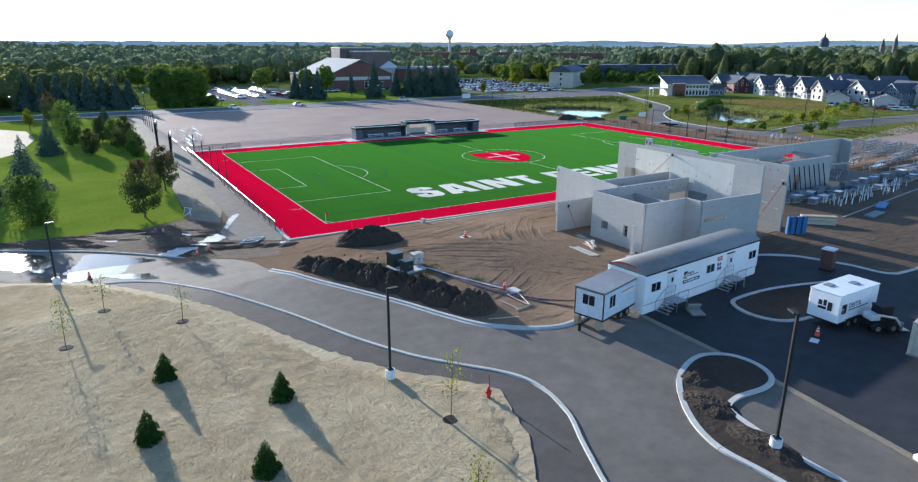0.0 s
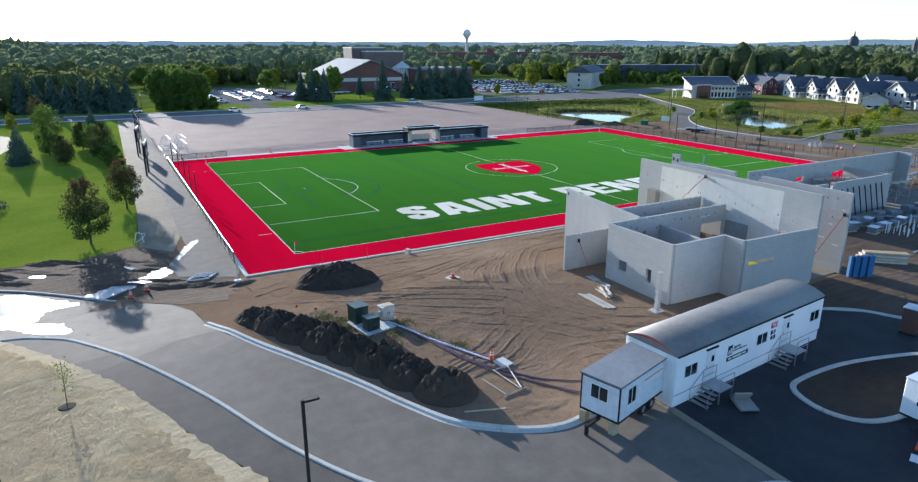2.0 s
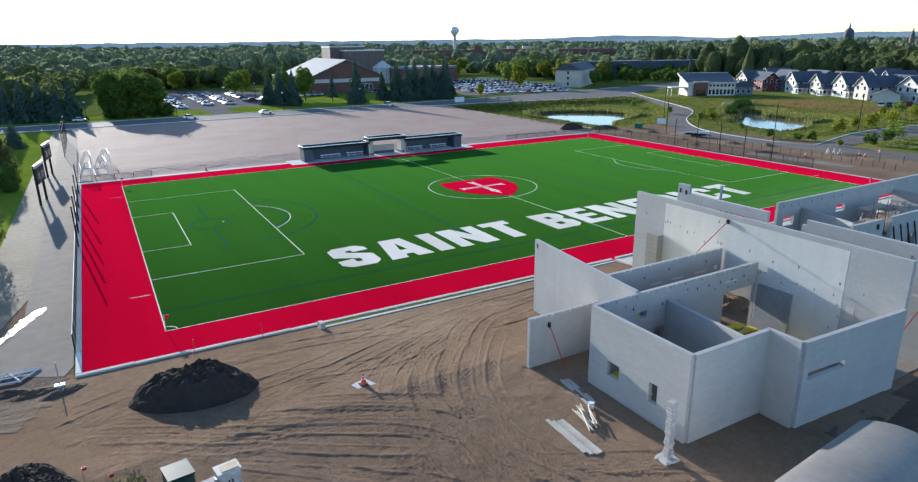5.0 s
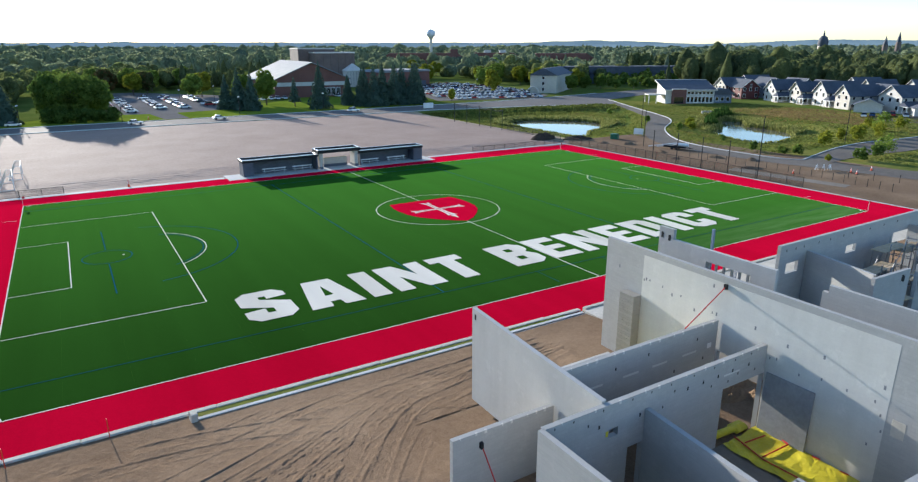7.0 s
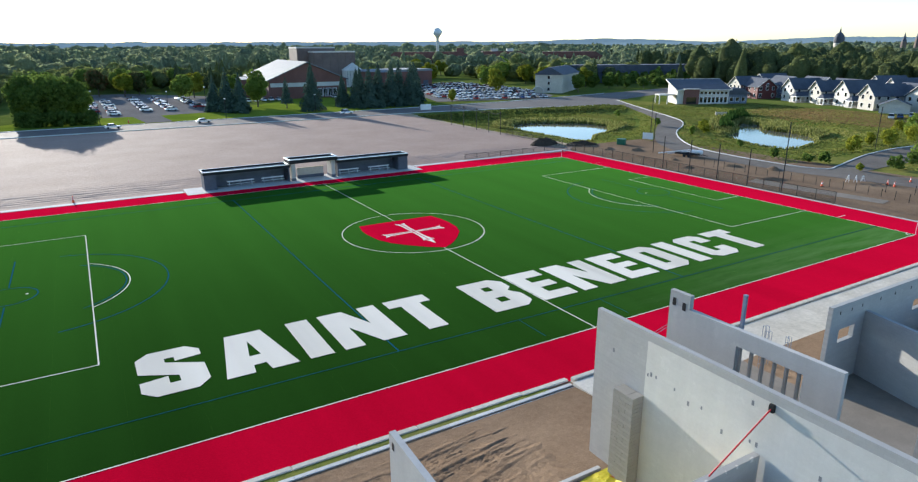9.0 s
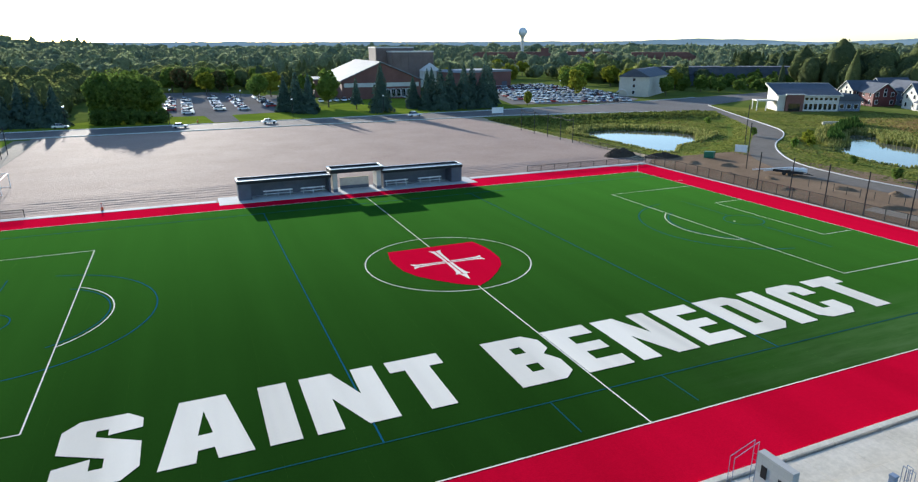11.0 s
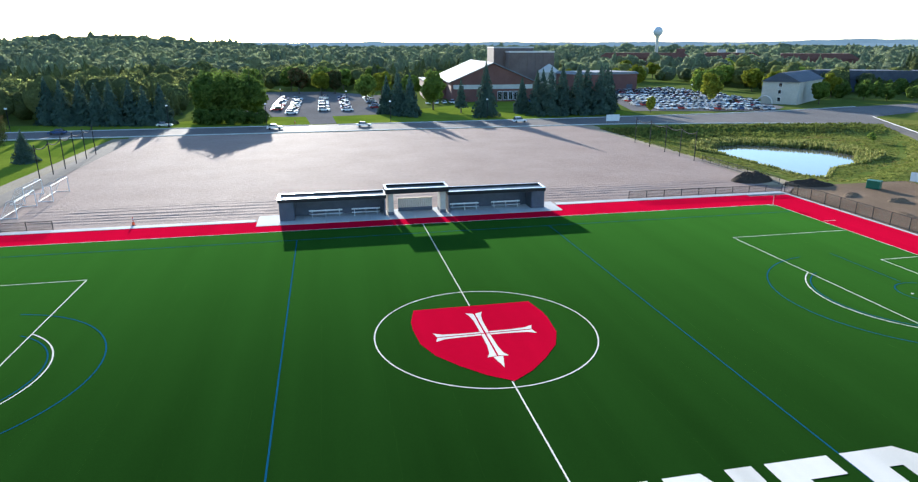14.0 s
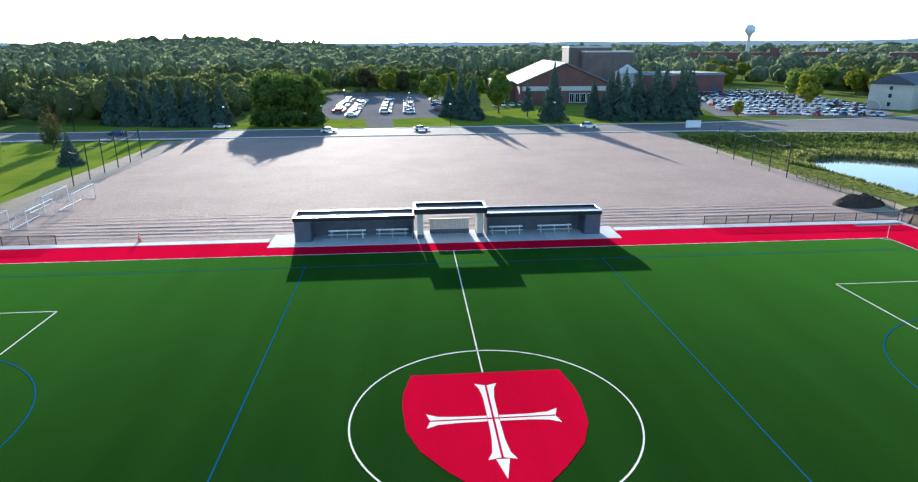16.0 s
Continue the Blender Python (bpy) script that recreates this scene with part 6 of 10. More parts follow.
for i in range(14):
    a, l = radians(72 + rnd.uniform(-13, 13)), rnd.uniform(0.7, 1.25)
    x, y, z = rnd.uniform(-0.45, 0.45), rnd.uniform(-0.35, 0.35), 0.03 + 0.022 * i
    part("stick", rods(((x - l * math.cos(a), y - l * math.sin(a), z), (x + l * math.cos(a), y + l * math.sin(a), z + 0.02), 0.04), n=4), "board_pale", t)
bk = stand("bucket", -32.4, -65.3, 0, "white plastic bucket beside the planks", "bucket")
part("body", rods(((0, 0, 0), (0, 0, 0.4), 0.19), n=14), "white", bk)
pl = stand("column_form", -32.2, -71.2, 0, "upright grey concrete column on a rough footing", "column", dz=-0.1)
for k in range(17):
    q = 0.17 + 0.02 * ((k * 29) % 3)
    part("course", boxes((-q, q, -q, q, 0.25 + k * 0.2, 0.445 + k * 0.2), bevel=0.03), "panel", pl)
bm = boxes((-0.55, 0.55, -0.45, 0.45, 0, 0.26), bevel=0.08)
bmesh.ops.subdivide_edges(bm, edges=bm.edges[:], cuts=2, use_grid_fill=True)
for v in bm.verts:
    v.co += Vector((0.12, 0.12, 0.05)) * noise.noise(v.co * 3.1)
part("footing", bm, "panel", pl)

# blue steel bundle and stacked stone by the hall
bb = stand("panel_bundle", -8.2, -74.6, -25, "leaning bundle of bright blue steel forms", "steel forms")
for i in range(7):
    part("form", profile(bmesh.new(), [(-1.5 + i * 0.36, 0), (-1.24 + i * 0.36, 0), (-1.24 + i * 0.36, 2.1), (-1.5 + i * 0.36, 2.1)], -0.25 - 0.12 * (i % 2), 0.1), "blue", bb)
ss = stand("panel_stack", -2.2, -72.9, -42, "stack of pale timber panels", "stack")
for i in range(4):
    part("slab", boxes((-2.3 + 0.3 * i, 2.5 + 0.1 * i, -0.6 + 0.15 * i, 0.5 + 0.1 * i, 0.25 * i, 0.25 * i + 0.22), bevel=0.02), "wood" if i % 2 else "siding_cream", ss)
pc = stand("pallet_board", -38.6, -84.9, 62, "tan panel leaning on a pallet on the asphalt", "pallet", dz=0.05)
part("panel", profile(bmesh.new(), [(-0.6, 0.02), (0.9, 0.02), (0.9, 0.22), (0.4, 0.75), (0.3, 0.7), (0.6, 0.25), (-0.8, 0.2)], -0.55, 0.55), "panel_brown", pc)

# yellow frost blankets on the slab
def blanket(x0, x1, y0, y1, z, seed, rise=0.0, crumple=0.22, cloth="yellow"):
    rr = random.Random(seed)
    bm = bmesh.new()
    n, m = max(4, int((x1 - x0) / 0.5)), max(4, int((y1 - y0) / 0.5))
    vs = [[bm.verts.new((x0 + (x1 - x0) * i / n + rr.uniform(-.08, .08), y0 + (y1 - y0) * j / m + rr.uniform(-.08, .08), z + 0.04 + rise * i / n + crumple * abs(noise.noise((x0 + i * 0.7, j * 0.6, seed))) + rr.uniform(0, .05))) for j in range(m + 1)] for i in range(n + 1)]
    for i in range(n):
        for j in range(m):
            bm.faces.new((vs[i][j], vs[i + 1][j], vs[i + 1][j + 1], vs[i][j + 1]))
    ob = part("blanket", bm, cloth)
    tagged(ob, "crumpled yellow insulating blanket spread on the slab", "tarpaulin", "yellow blankets")
    return ob


FZ = PB + 0.06
blanket(-17.4, -14.25, -69.4, -62.95, FZ, 1, 0.1, 0.16)
blanket(-25.4, -24.1, -66.4, -62.95, FZ, 2, 0.1)
blanket(-29.9, -28.3, -66.4, -63.1, FZ, 3, 0.2)
blanket(-23.2, -14.4, -58.9, -51.7, FZ - 0.02, 5, 0.0, 0.05, "yellow_dull")
blanket(-16.6, -14.5, -53.6, -51.9, FZ + 0.06, 6, 0.1, 0.22)
STRAPS = (((-16.3, -62.9), (-16.8, -65.0)), ((-16.8, -65.0), (-16.6, -67.9)), ((-16.6, -67.9), (-16.2, -69.4)), ((-16.3, -63.6), (-14.8, -63.8)), ((-16.65, -64.9), (-14.5, -65.0)),
          ((-14.5, -65.0), (-14.35, -64.5)), ((-14.4, -66.3), (-14.35, -66.7)), ((-14.4, -67.8), (-14.35, -68.2)), ((-14.5, -68.9), (-14.35, -69.4)), ((-17.1, -52.1), (-16.3, -52.3)), ((-16.3, -52.3), (-15.9, -53.2)), ((-15.4, -52.0), (-14.7, -52.8)), ((-18.6, -51.9), (-18.0, -52.1)), ((-24.8, -63.4), (-24.6, -66.0)))
for a, c in STRAPS:
    za, zc = (0.17 + 0.1 * (v[0] + 17.4) / 3.15 if v[0] > -19 else 0.2 for v in (a, c))
    tagged(part("strap", rods(((*a, FZ + za), (*c, FZ + zc), 0.04)), "red"), "red strap lying across a yellow blanket", "strap", "straps")
roll = thing("blanket_roll", -17.3, -62.25, PB, 0, "rolled-up yellow insulating blanket lying in the doorway", "tarpaulin")
part("roll", rods(((0, 0.0, 0.26), (2.2, -0.2, 0.3), 0.22), n=12), "yellow", roll)
part("loose_end", boxes((1.5, 2.6, -0.5, 0.3, 0.02, 0.42), bevel=0.15), "yellow", roll)

# ---- plants ----
rng = np.random.default_rng(7)


def cards(centres, size, out=None, wild=0.38):
    """Leaf clumps: a bent quad at each centre, tipped at random (towards out where given)."""
    n = len(centres)
    a = rng.normal(size=(n, 3))
    if out is not None:
        a = a * wild + out
    a /= np.linalg.norm(a, axis=1, keepdims=True) + 1e-9
    b = np.cross(a, rng.normal(size=(n, 3)))
    b /= np.linalg.norm(b, axis=1, keepdims=True) + 1e-9
    c = np.cross(a, b)
    s = (np.asarray(size) * rng.uniform(0.6, 1.25, n))[:, None]
    bend = a * s * rng.uniform(-0.3, 0.3, n)[:, None]
    quad = np.stack([centres - b * s - bend, centres + c * s * rng.uniform(0.5, 1, n)[:, None] + bend, centres + b * s - bend, centres - c * s * rng.uniform(0.5, 1, n)[:, None] + bend], 1)
    return quad.reshape(-1, 3)


def broad_crown(n, r, z0, z1, size, lumps=16, wild=0.38):
    """Points on lumpy boughs of a round-headed crown, with the outward way at each."""
    h = (z1 - z0) / 2
    d = rng.normal(size=(lumps, 3))
    d /= np.linalg.norm(d, axis=1, keepdims=True)
    cen = d * (r * 0.62, r * 0.62, h * 0.66) * rng.uniform(0.6, 1.1, (lumps, 1)) + (0, 0, (z0 + z1) / 2)
    rad = rng.uniform(0.28, 0.46, lumps) * min(r, h * 1.1) * (1.25 if lumps < 8 else 1.0 if lumps < 30 else 0.72)
    k = rng.integers(0, lumps, n)
    v = rng.normal(size=(n, 3))
    v /= np.linalg.norm(v, axis=1, keepdims=True)
    return cards(cen[k] + v * (rad[k] * rng.uniform(0.65, 1.05, n))[:, None], size, v, wild)


def cone_crown(n, r, z0, z1, size, egg=1.0):
    """Tiers of drooping boughs of a conifer."""
    t = 1 - np.sqrt(rng.uniform(0, 1, n))
    tier = np.floor(t * 11) / 11
    t2 = np.clip(tier + (t * 11 % 1) / 11, 0, 1)
    arm = rng.integers(0, 9, n) * 2 * np.pi / 9 + tier * 5 + rng.normal(0, 0.2, n)
    rr = r * (1 - t2 ** egg) * np.sqrt(rng.uniform(0.1, 1, n)) * (1 + 0.25 * np.sin(arm * 3 + tier * 20)) + 0.05
    p = np.stack([rr * np.cos(arm), rr * np.sin(arm), z0 + (z1 - z0) * t2 - rr * 0.22], 1)
    v = np.stack([np.cos(arm), np.sin(arm), 0.5 + 0 * arm], 1)
    return cards(p, size * (0.45 + 0.55 * (1 - t2)), v)


def quads(pts):
    return np.arange(len(pts)).reshape(-1, 4)


def crown_part(pts, material, parent, base_tint, name="crown"):
    f = quads(pts)
    return raw_mesh(name, pts, f, material, np.clip(base_tint + rng.normal(0, 0.12, len(f)), 0, 1), parent)


def trunk_part(parent, h, r, limbs, reach, seed, lean=0.0):
    bm = bmesh.new()
    rr = random.Random(seed)
    rod(bm, (0, 0, -0.2), (lean, 0, h * 0.55), r, r * 0.6, 8)
    rod(bm, (lean, 0, h * 0.55), (lean, 0.0, h * 0.92), r * 0.6, r * 0.15, 7)
    for i in range(limbs):
        a, z = i * 2.4 + rr.uniform(-.3, .3), h * rr.uniform(0.3, 0.7)
        rod(bm, (lean * 0.6, 0, z), (math.cos(a) * reach, math.sin(a) * reach, z + reach * rr.uniform(0.5, 0.9)), r * 0.35, r * 0.08, 5)
    part("trunk", bm, "bark", parent)


def broad_tree(x, y, h, r, label, leaf="leaf", tint=0.5, n=1500, size=0.42, clear=0.22, group="", z=None, lumps=16):
    t = thing("tree", x, y, gz(x, y) if z is None else z, rng.uniform(0, 360), label, "tree", group)
    trunk_part(t, h, 0.02 * h + 0.03, 7, r * 0.7, int(abs(x * 7 + y)))
    crown_part(broad_crown(n, r, h * clear, h, size, lumps), leaf, t, tint)
    return t


def conifer(x, y, h, r, label, n=1500, size=0.4, clear=0.06, tint=0.4, group="", name="conifer", leaf="needle"):
    t = thing(name, x, y, gz(x, y), rng.uniform(0, 360), label, "conifer", group)
    bm = bmesh.new()
    rod(bm, (0, 0, -0.2), (0, 0, h * 0.96), 0.018 * h + 0.03, 0.02, 8)
    part("trunk", bm, "bark", t)
    crown_part(cone_crown(n, r, h * clear, h, size, 1.7 if leaf == "needle_green" else 1.0), leaf, t, tint)
    return t


# young plants on the straw
for x, y in ((-78.3, -72.6), (-72.1, -79.7), (-80.1, -80.0), (-74.9, -86.6), (-86.5, -95)):
    conifer(x, y, 2.25, 0.74, "young dense dark green spruce in straw mulch", 4600, 0.085, 0.0, 0.3, "young spruces", "young_spruce", "needle_green")


def sapling(x, y, h, n, yellow=False):
    t = stand("sapling", x, y, 0, "thin staked sapling with sparse leaves in a dark mulch ring", "sapling", "saplings", 0.05)
    bm = bmesh.new()
    rod(bm, (0, 0, 0), (0.1, 0, h), 0.035, 0.012, 6)
    rr = random.Random(int(h * 100))
    for i in range(9):
        z = h * (0.42 + 0.055 * i)
        a = i * 2.4
        rod(bm, (0.1 * z / h, 0, z), (0.1 + math.cos(a) * 0.55, math.sin(a) * 0.55, z + 0.35), 0.012, 0.005, 4)
    part("trunk", bm, "bark", t)
    p = np.stack([rng.normal(0.1, 0.38, n), rng.normal(0, 0.38, n), h * rng.uniform(0.42, 1.05, n)], 1)
    crown_part(cards(p, 0.085), "leaf_yellow" if yellow else "leaf", t, 0.45)
    bm = bmesh.new()
    bmesh.ops.create_cone(bm, cap_ends=True, segments=18, radius1=1.05, radius2=0.45, depth=0.34)
    part("mulch_ring", bm, "soil_dark", t)


for x, y, h, n, yl in ((-81.4, -57.0, 3.3, 90, False), (-84.3, -63.6, 4.0, 120, False), (-75.8, -62.9, 3.3, 100, False), (-64.1, -87.9, 4.6, 150, True), (-67.5, -96.2, 3.9, 140, True)):
    sapling(x, y, h, n, yl)

# trees on the lawn
def ovate_crown(n, r, z0, z1, size, arms=90):
    """Leaf sprays along upswept boughs of a young maple or linden; also how far up each one sits."""
    t = rng.beta(1.25, 1.45, arms)
    prof = (t + 0.03) ** 0.42 * (1 - t) ** 0.72
    prof = r * prof / 0.56 * rng.uniform(0.82, 1.12, arms)
    ang = np.arange(arms) * 2.4 + rng.normal(0, 0.3, arms)
    k = rng.integers(0, arms, n)
    u = np.sqrt(rng.uniform(0.08, 1, n))
    rr = prof[k] * u
    a = ang[k] + rng.normal(0, 0.16, n) / np.maximum(u, 0.3)
    z = z0 + (z1 - z0) * t[k] + 0.45 * rr - 0.35 * prof[k] + rng.normal(0, 0.10 * r, n)
    c = np.stack([rr * np.cos(a), rr * np.sin(a), np.clip(z, z0 * 0.8, z1)], 1)
    out = np.stack([np.cos(a), np.sin(a), 0.7 + 0 * a], 1)
    return cards(c, size, out, 0.45), np.clip((c[:, 2] - z0) / (z1 - z0), 0, 1) * u


def lawn_tree(x, y, h, r, leaf, tint, clear, label, red=0.0):
    t = thing("tree", x, y, gz(x, y) + 0.05, rng.uniform(0, 360), label, "tree", "lawn trees")
    trunk_part(t, h * 0.9, 0.016 * h + 0.03, 9, r * 0.5, int(abs(x * 7 + y)))
    pts, up = ovate_crown(int(1500 * r), r, h * clear, h, 0.15)
    raw_mesh("crown", pts, quads(pts), leaf, np.clip(tint + red * up + rng.normal(0, 0.1, len(up)), 0, 1), t)


for x, y, h, r, leaf, tint, clear, red in ((-74.6, -18.4, 8.3, 3.2, "leaf_autumn", 0.12, 0.14, 0.7), (-69.8, -0.8, 7.6, 2.9, "leaf_autumn", 0.2, 0.12, 0.7), (-79.3, 48.2, 5.9, 2.5, "leaf_autumn", 0.3, 0.08, 0.4), (-76.2, 69.5, 6.4, 2.8, "leaf_autumn", 0.15, 0.1, 0.35),
                                         (-72.0, 50.0, 8.0, 3.5, "leaf_autumn", 0.2, 0.06, 0.35), (-70.6, 41.0, 5.2, 2.4, "leaf", 0.1, 0.04, 0.2), (-83.7, 88.0, 9.6, 4.3, "leaf", 0.12, 0.12, 0.2), (-82.7, 63.4, 6.6, 2.9, "leaf", 0.05, 0.12, 0.2),
                                         (-88.4, -14.5, 6.6, 3.8, "leaf", 0.12, 0.02, 0.25), (-88, 121, 10, 3.0, "leaf_autumn", 0.1, 0.1, 0.8), (-93, 104, 6.5, 1.6, "leaf_yellow", 0.2, 0.3, 0.2), (-73.5, 62, 6.6, 3.0, "leaf", 0.3, 0.04, 0.2)):
    lawn_tree(x, y, h, r, leaf, tint, clear, "young lawn tree with reddish turning leaves" if leaf == "leaf_autumn" else "dense young broad-leaved tree on the lawn", red)
for x, y, h, r in ((-87.3, 52.3, 8.6, 3.1), (-89.7, 8.5, 10.0, 3.7), (-94.5, 1, 8.0, 3.2), (-96, -14, 7.0, 3.2), (-74, 100, 7.0, 2.7), (-101, 20, 9, 3.2)):
    conifer(x, y, h, r, "blue-green spruce on the lawn", 5600, 0.2, 0.03, 0.5, "lawn spruces")

# trees across the street
conifer(41.5, 167.5, 18.5, 4.6, "tall dark spruce beside the street", 3600, 0.5, group="street conifers", tint=0.35)
conifer(36, 182.5, 12.5, 2.3, "thin open spruce beside the street", 900, 0.5, 0.2, group="street conifers", tint=0.4)
for x, y, h in ((57.5, 178, 13), (60.5, 170, 15.5), (64, 165.5, 17), (69, 168, 18), (71.5, 174, 16.5), (74.5, 167.5, 18.5), (78.5, 169, 18), (82.5, 166.5, 18.5), (86.5, 172, 17.5), (90, 178, 17), (94, 184, 15.5), (66, 180, 16), (80, 180, 17), (13, 180, 16.5), (16.5, 174, 15), (9.5, 186, 14)):
    conifer(x, y, h * rng.uniform(0.95, 1.04), h * 0.25, "dark spruce in a dense row across the street", 1900, 0.6, group="street conifers", tint=0.3)
for x, y, h in ((-62, 168, 13), (-66.5, 166, 12), (-71, 169, 14), (-76, 167, 14.5), (-81, 170, 13), (-86, 172, 15), (-91, 171, 14), (-96, 174, 15)):
    conifer(x, y, h, 3.9, "dark spruce at the edge of the woods", 1700, 0.65, group="wood edge conifers", tint=0.35)
for x, y, h, r, leaf, tint in ((-43, 170, 17.5, 9.2, "leaf", 0.3), (-49, 177, 16.5, 7.2, "leaf", 0.25), (-36, 176, 16.2, 6.2, "leaf", 0.3), (-25, 296, 14, 6, "leaf_autumn", 0.6), (-14, 290, 12, 6, "leaf_yellow", 0.2), (-7, 296, 12.5, 5.5, "leaf_autumn", 0.5), (292, 230, 11, 6, "leaf", 0.9), (326, 228, 10, 5.5, "leaf", 0.85), (346, 232, 10, 6, "leaf", 0.9), (312, 240, 11, 5.5, "leaf", 0.7), (28, 196, 15, 6.5, "leaf", 0.6), (20, 204, 14, 5, "leaf", 0.5), (14, 262, 13, 7, "leaf_yellow", 0.4), (-12, 318, 14, 8, "leaf", 0.5), (-30, 322, 14, 8, "leaf", 0.45), (16, 330, 14, 8, "leaf", 0.6), (-48, 300, 13, 8, "leaf", 0.4), (5, 232, 13, 6, "leaf", 0.7), (-2, 320, 13, 6, "leaf", 0.8),
                               (104, 170, 6, 2.0, "leaf_yellow", 0.8), (150, 205, 13, 6, "leaf_yellow", 0.5), (184, 196, 11, 5, "leaf_yellow", 0.6), (188, 186, 10, 4.5, "leaf", 0.6), (164, 236, 13, 6, "leaf", 0.8), (178, 246, 14, 7, "leaf", 0.7), (196, 225, 13, 7, "leaf_yellow", 0.3), (150, 300, 12, 7, "leaf_yellow", 0.4), (172, 318, 13, 7, "leaf_yellow", 0.3), (128, 318, 11, 6, "leaf_yellow", 0.3), (210, 290, 15, 8, "leaf", 0.6), (230, 255, 14, 7, "leaf", 0.8), (219, 430, 13, 8, "leaf_yellow", 0.2), (228, 404, 13, 8, "leaf_yellow", 0.3), (198, 290, 12, 6.5, "leaf_yellow", 0.15), (210, 261, 13, 7, "leaf_yellow", 0.5), (212, 229, 13, 6, "leaf_yellow", 0.2), (222, 219, 12, 6, "leaf_yellow", 0.35), (309, 433, 14, 8, "leaf", 0.9), (255, 395, 13, 8, "leaf_yellow", 0.1), (280, 330, 13, 7, "leaf", 0.8)):
    broad_tree(x, y, h, r, "large spreading broad-leaved tree with a dark crown" if h > 16 else "broad-leaved park tree in late summer leaf", leaf, tint, 7000 if h > 16 else 5200, 0.5 if h > 12 else 0.38, 0.0 if h > 16 else 0.12, "park trees", lumps=60 if h > 16 else 34)
for x, y, r in ((-50, 166, 4.5), (-46, 163.5, 4.5), (-41.5, 163, 4.6), (-37, 163.5, 4.4), (-33, 164.5, 3.8)):
    t = thing("shrub", x, y, gz(x, y), 0, "low dark rounded shrub at the verge", "shrub", "verge shrubs")
    crown_part(broad_crown(1500, r, -0.6, 5.2, 0.42, 22), "leaf", t, 0.05)

# shrubs and young trees near the ponds
for x, y, h, r, leaf, tint in ((90.1, 9.5, 2.4, 1.2, "leaf", 0.3), (92.1, 3.1, 2.0, 1.3, "leaf", 0.35), (94.2, 0.8, 2.6, 1.6, "leaf", 0.4), (99.1, 24.4, 1.6, 0.9, "leaf", 0.3), (98.4, -10.4, 3.2, 2.0, "leaf", 0.2), (91, -7.8, 1.6, 0.8, "leaf_yellow", 0.4), (112.6, 5.5, 3.6, 2.0, "leaf_yellow", 0.3), (118, 8, 3.2, 1.9, "leaf_yellow", 0.45), (126.8, 5.4, 4.2, 2.2, "leaf_yellow", 0.35), (133, 8, 3.8, 2.0, "leaf_yellow", 0.5), (140.4, 6.5, 4.6, 2.5, "leaf_yellow", 0.4), (147, 10, 4.2, 2.2, "leaf", 0.8), (112.9, -8.6, 4.4, 2.8, "leaf", 0.7), (106, -10, 3.0, 2.0, "leaf", 0.3), (160, 10.3, 4.6, 2.4, "leaf_yellow", 0.3), (154, 16, 4.2, 2.1, "leaf_yellow", 0.4), (105.1, 43.5, 3.0, 0.9, "leaf", 0.8), (128, 10, 3.0, 1.7, "leaf_yellow", 0.5), (116, 48, 2.8, 1.6, "leaf_yellow", 0.2), (120, 52, 3.0, 1.8, "leaf_yellow", 0.3), (125, 56, 2.6, 1.5, "leaf_yellow", 0.15), (113, 63, 2.6, 1.5, "leaf", 0.6), (170, 20, 4.4, 2.3, "leaf", 0.7), (127, 94, 2.6, 1.4, "leaf", 0.6)):
    t = thing("shrub", x, y, gz(x, y), 0, "dark rounded shrub beside the lane" if tint < 0.36 and leaf == "leaf" else "sunlit young willow shrub by the pond", "shrub", "pond shrubs")
    crown_part(broad_crown(520, r, 0.1, h, 0.26), leaf, t, tint)


# belt of trees before the long college building
for i in range(16):
    u = -62 + i * 8.2 + rng.uniform(-2, 2)
    w = rng.uniform(6, 12)
    broad_tree(285 + u * 0.88 - w * 0.47, 232 - u * 0.47 - w * 0.88, rng.uniform(6.5, 9.5), rng.uniform(3.6, 5.2), "dense dark broad-leaved tree before a low building", "leaf", 0.2 + 0.3 * rng.uniform(), 1500, 0.5, 0.0, "belt trees")


for w0, w1 in ((12, 24), (26, 42), (44, 60)):
    for i in range(14):
        u, w = -58 + i * 8.6 + rng.uniform(-3, 3), rng.uniform(w0, w1)
        x, y = 285 + u * 0.88 - w * 0.47, 232 - u * 0.47 - w * 0.88
        if x > 200 and y > 188:
            broad_tree(x, y, rng.uniform(5.5, 9.0), rng.uniform(3.6, 5.0), "dense dark broad-leaved tree before a low building", "leaf", 0.1 + 0.25 * rng.uniform(), 900, 0.6, 0.0, "belt trees")


# reeds and tall grass round the ponds
def off_outline(poly, x, y):
    """Distances of many points from a plan outline, negative inside it."""
    best, inside = np.full(len(x), 1e9), np.zeros(len(x), bool)
    for (x0, y0), (x1, y1) in zip(poly[-1:] + poly[:-1], poly):
        dx, dy = x1 - x0, y1 - y0
        k = np.clip(((x - x0) * dx + (y - y0) * dy) / (dx * dx + dy * dy), 0, 1)
        best = np.minimum(best, np.hypot(x - x0 - k * dx, y - y0 - k * dy))
        if dy:
            inside ^= ((y0 > y) != (y1 > y)) & (x < x0 + (y - y0) * dx / dy)
    return np.where(inside, -best, best)


